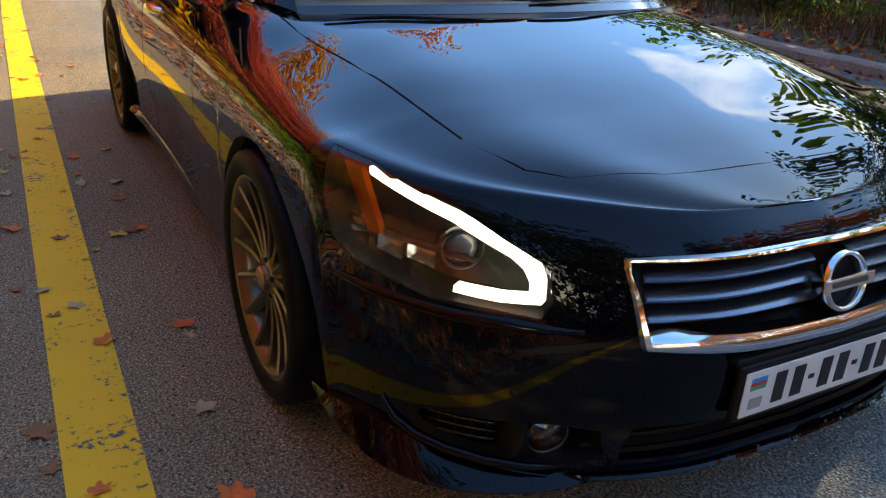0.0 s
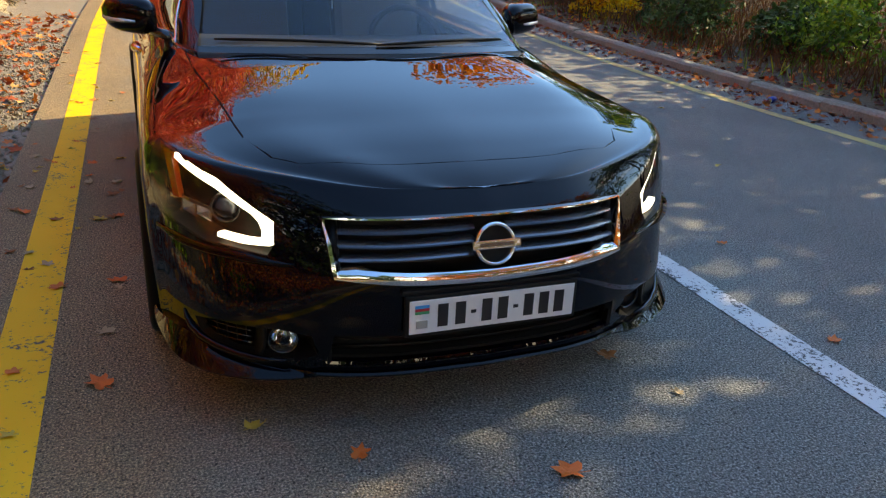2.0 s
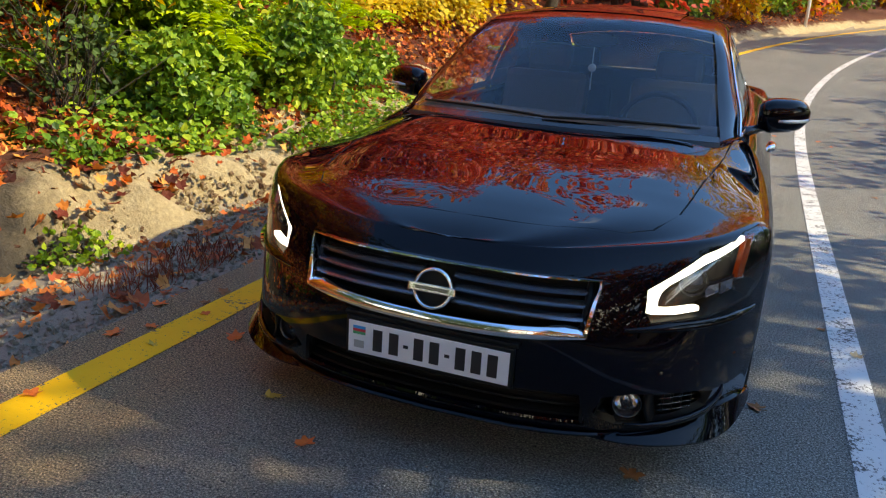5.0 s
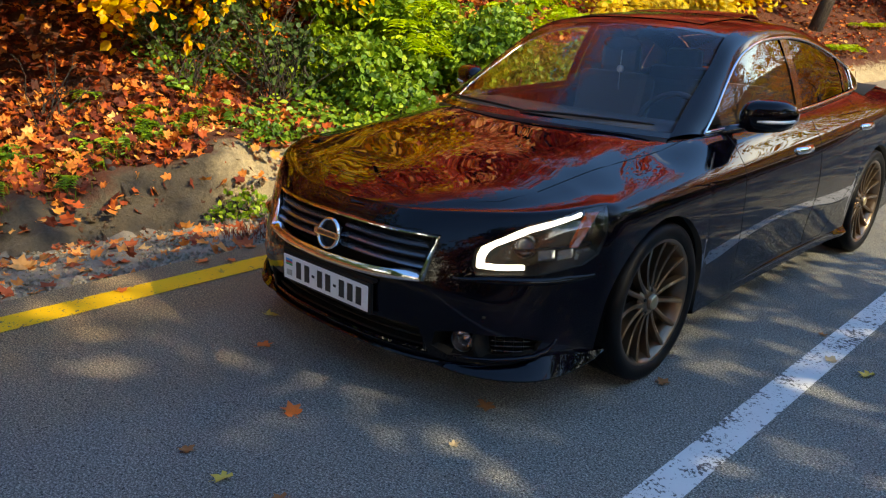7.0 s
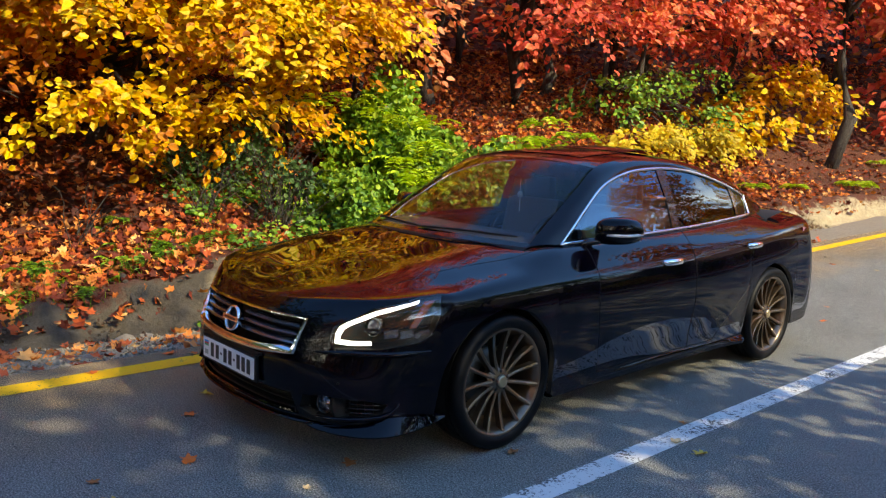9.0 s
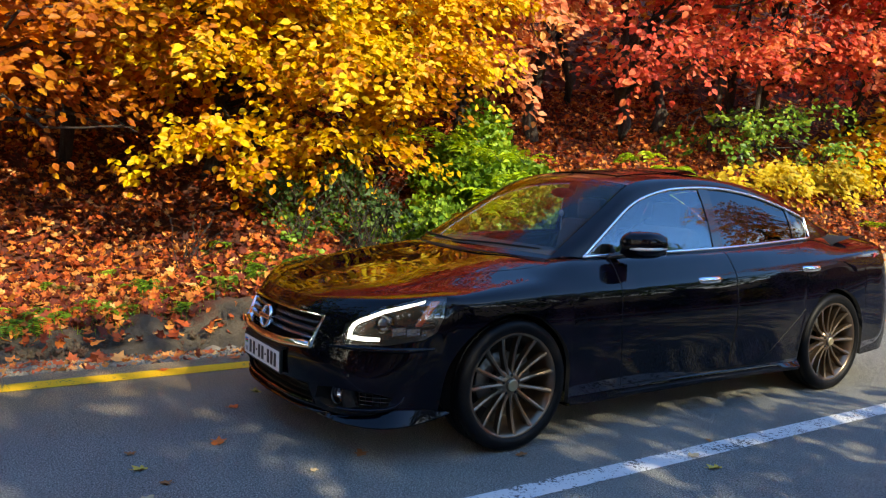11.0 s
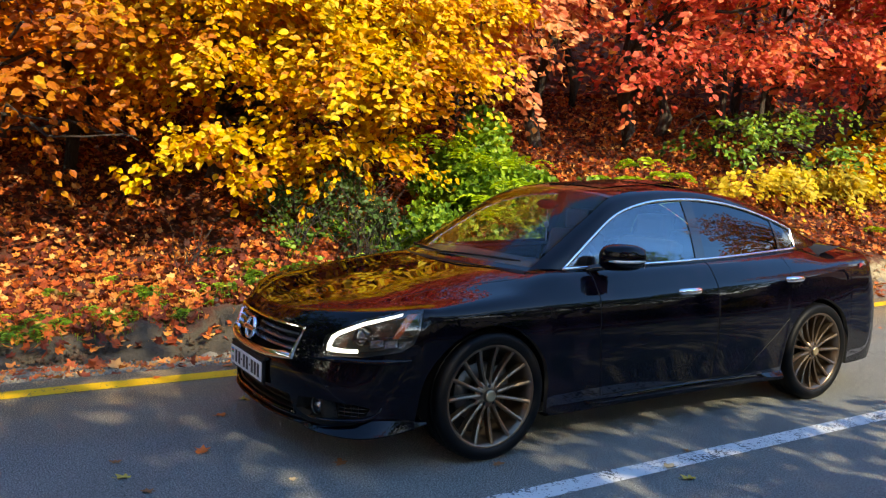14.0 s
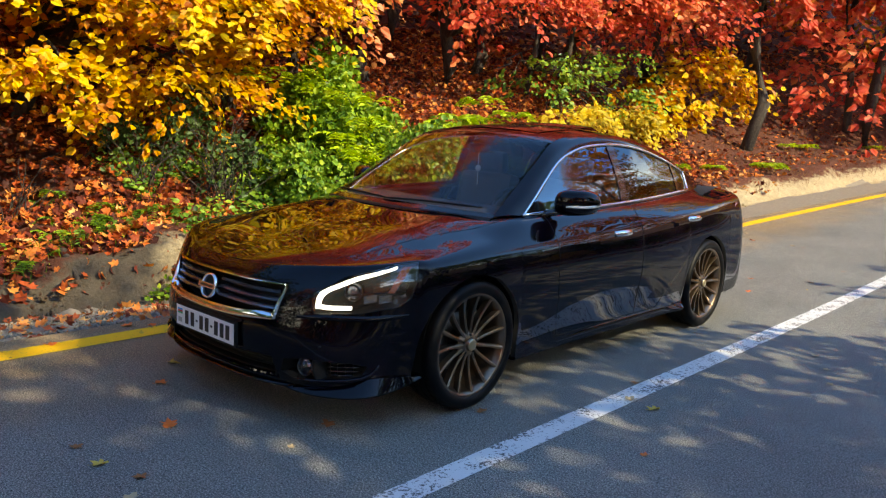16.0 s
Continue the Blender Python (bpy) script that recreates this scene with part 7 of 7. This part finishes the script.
def road_leaves():
    """Single leaves on the road: place, length, turn."""
    spots = [(-1.12, -0.40, 0.12), (-1.07, 0.43, 0.10), (-1.30, 0.42, 0.09), (0.14, -1.27, 0.12), (1.57, -0.84, 0.09), (0.62, -0.71, 0.10), (-0.40, -1.01, 0.09), (0.72, -1.0, 0.06), (1.83, 0.17, 0.07), (0.17, -1.31, 0.0), (0.98, 0.01, 0.09), (0.35, -1.69, 0.09), (0.56, -1.63, 0.07), (-0.68, -0.80, 0.10)]
    for _ in range(70):
        x, y = RNG.uniform(-1.7, 5.0), RNG.uniform(-2.2, 9)
        if not (-0.98 < x < 0.98 and -1.1 < y < 3.9):
            spots.append((x, y, RNG.uniform(0.04, 0.10)))
    for _ in range(26):
        spots.append((RNG.uniform(-1.62, -1.0), RNG.uniform(-1.2, 6), RNG.uniform(0.04, 0.10)))
    near = np.random.default_rng(12)
    for x, y, size in zip(near.uniform(-1.64, -1.02, 24), near.uniform(-0.7, 2.6, 24), near.uniform(0.045, 0.10, 24)):
        spots.append((x, y, size))
    mats = [plain("brown_dry_leaf", (0.30, 0.11, 0.03), 0.7, grain=0.4, grain_scale=40), plain("orange_dry_leaf", (0.74, 0.15, 0.02), 0.65, grain=0.4, grain_scale=40), plain("tan_dry_leaf", (0.44, 0.32, 0.17), 0.7, grain=0.35, grain_scale=40), plain("yellow_dry_leaf", (0.58, 0.38, 0.05), 0.65, grain=0.35, grain_scale=40)]
    names = ["curled brown", "bright orange", "pale tan", "dull yellow"]
    kinds = [lobed_leaf(mat, k) for k, mat in enumerate(mats)]
    for i, (x, y, size) in enumerate(spots):
        if size <= 0:
            continue
        k = int(RNG.integers(0, 4)) if i > 2 else 1
        ob = new("fallen_leaf", kinds[k])
        z = float(road_point(np.array([y]), np.array([x]))[0, 2])
        ob.matrix_world = pose(x, y, z + 0.003, RNG.uniform(-6, 6), RNG.uniform(-6, 6), RNG.uniform(0, 360)) @ Matrix.Diagonal((size * 0.85, size * 0.85, size * 0.85, 1))
        tagged(ob, names[k] + " fallen leaf lying on the asphalt", "leaf", "fallen leaves on the road")


def roadside_things():
    def post(s, o, h, r=0.03):
        b = land_point(np.array([s]), np.array([o]))[0]
        ob = tagged(new("marker_post"), "thin white marker post beside the road", "post")
        ob.location = b
        part("shaft", tube([(0, 0, -0.1), (0, 0, h)], r, 10), plain_once("post_white", (0.75, 0.75, 0.73), 0.5), ob)
        part("cap", lathe([(h, r * 1.2), (h + 0.03, r * 1.2), (h + 0.04, 0.0)], 10, "z"), plain_once("post_grey", (0.4, 0.4, 0.4), 0.5), ob)
    post(31.0, -3.3, 3.0, 0.06)
    post(43.0, -3.2, 1.1)
    post(33.0, 6.6, 1.0)
    b = road_point(np.array([3.35]), np.array([4.98]))[0]
    can = tagged(new("drink_can"), "crushed blue drink can lying by the kerb", "can")
    can.matrix_world = pose(b[0], b[1], b[2] + 0.033, 0, 90, 25)
    part("can_body", lathe([(-0.055, 0.026), (-0.05, 0.032), (0.05, 0.032), (0.055, 0.026)], 20, "z"), plain_once("can_blue", (0.03, 0.07, 0.40), 0.3, 0.6), can)
    part("can_lid", lathe([(0.055, 0.026), (0.052, 0.0)], 20, "z"), SATIN, can)
    part("can_base", lathe([(-0.055, 0.026), (-0.050, 0.0)], 20, "z"), SATIN, can)
    root = tagged(new("root"), "bare grey root hanging out of the bank", "root")
    spots = [(-4.35, 0.05), (-4.12, 0.01), (-3.92, -0.03), (-3.74, -0.04), (-3.62, -0.05)]
    part("stem", tube([(x, y, ground_at(x, y) + h) for (x, y), h in zip(spots, (0.0, 0.05, 0.06, 0.04, -0.02))], [0.02, 0.034, 0.032, 0.024, 0.01], 8), BARK, root)


LEAF_RED_WEED = mat_leaf("dry_red_weed", [(0.0, (0.10, 0.02, 0.012)), (0.6, (0.28, 0.06, 0.03)), (1.0, (0.40, 0.14, 0.06))], 0.2, 0.8)
yellow_trees()
red_trees()
bank_plants()
litter()
right_wood()
far_wood()
grass("dry_weeds", (-0.1, 1.0), (-2.45, -1.9), 420, 0.12, LEAF_RED_WEED, "low dry red weeds on the gravel shoulder")
grass("bank_greens", (-4, 1.2), (-4.6, -3.85), 1500, 0.12, LEAF_GREEN, "green grass growing through fallen leaves on the bank")
grass("dry_grass", (-4, 30), (5.9, 10.5), 26000, 0.30, LEAF_TAN, "dry reddish grass on the verge behind the kerb", 0.04)
grass("green_grass", (-4, 24), (5.6, 8.5), 2500, 0.22, LEAF_GREEN, "green grass tufts on the verge")
grass("bank_grass", (8, 26), (-6.0, -3.0), 5000, 0.14, LEAF_TAN, "short dry grass on the sunny bank")
for s, o in ((8.0, 7.0), (10.8, 7.2), (13.0, 7.6), (16.0, 8.2), (3.5, 7.6), (5.5, 7.2)):
    q = land_point(np.array([s]), np.array([o]))[0]
    bush("verge_bush", [(q[0], q[1], q[2], 0.7, 0.8, RNG.uniform(0.6, 1.0))], 0.07, LEAF_DARK, 1500, "dark green bush on the verge behind the kerb")
for s, o, mat, label in ((4.6, 6.9, LEAF_BRAMBLE, "green leaved bush on the verge behind the kerb"), (3.4, 8.2, LEAF_BRAMBLE, "green leaved bush on the verge behind the kerb"), (6.0, 8.4, LEAF_BRAMBLE, "green leaved bush on the verge behind the kerb"), (1.0, 7.4, LEAF_DARK, "dark green bush on the verge behind the kerb"), (6.8, 6.6, LEAF_DARK, "dark green bush on the verge behind the kerb"), (2.4, 6.9, LEAF_DARK, "dark green bush on the verge behind the kerb"), (9.4, 6.4, LEAF_YELLOW, "yellow leaved bush on the verge behind the kerb")):
    q = land_point(np.array([s]), np.array([o]))[0]
    bush("verge_bush", [(q[0], q[1], q[2], 0.6, 0.75, RNG.uniform(0.7, 0.9))], 0.06, mat, 1500, label, 0.5)
n = 9000
s, d = RNG.uniform(-16, -6, n), 0.3 + 10 * RNG.random(n)
p = land_point(s, bank_foot(s) - d, 0.03)
tagged(leaf_mesh("slope_litter", p, RNG.normal(0, 1, (n, 3)) * [1, 1, 0.35], unit(RNG.normal(0, 0.4, (n, 3)) + [0.4, 0, 1]), RNG.uniform(0.07, 0.15, n), LEAF_LITTER), "fallen leaves on the slope down the road", "fallen leaves", kind="stuff")
road_leaves()
roadside_things()
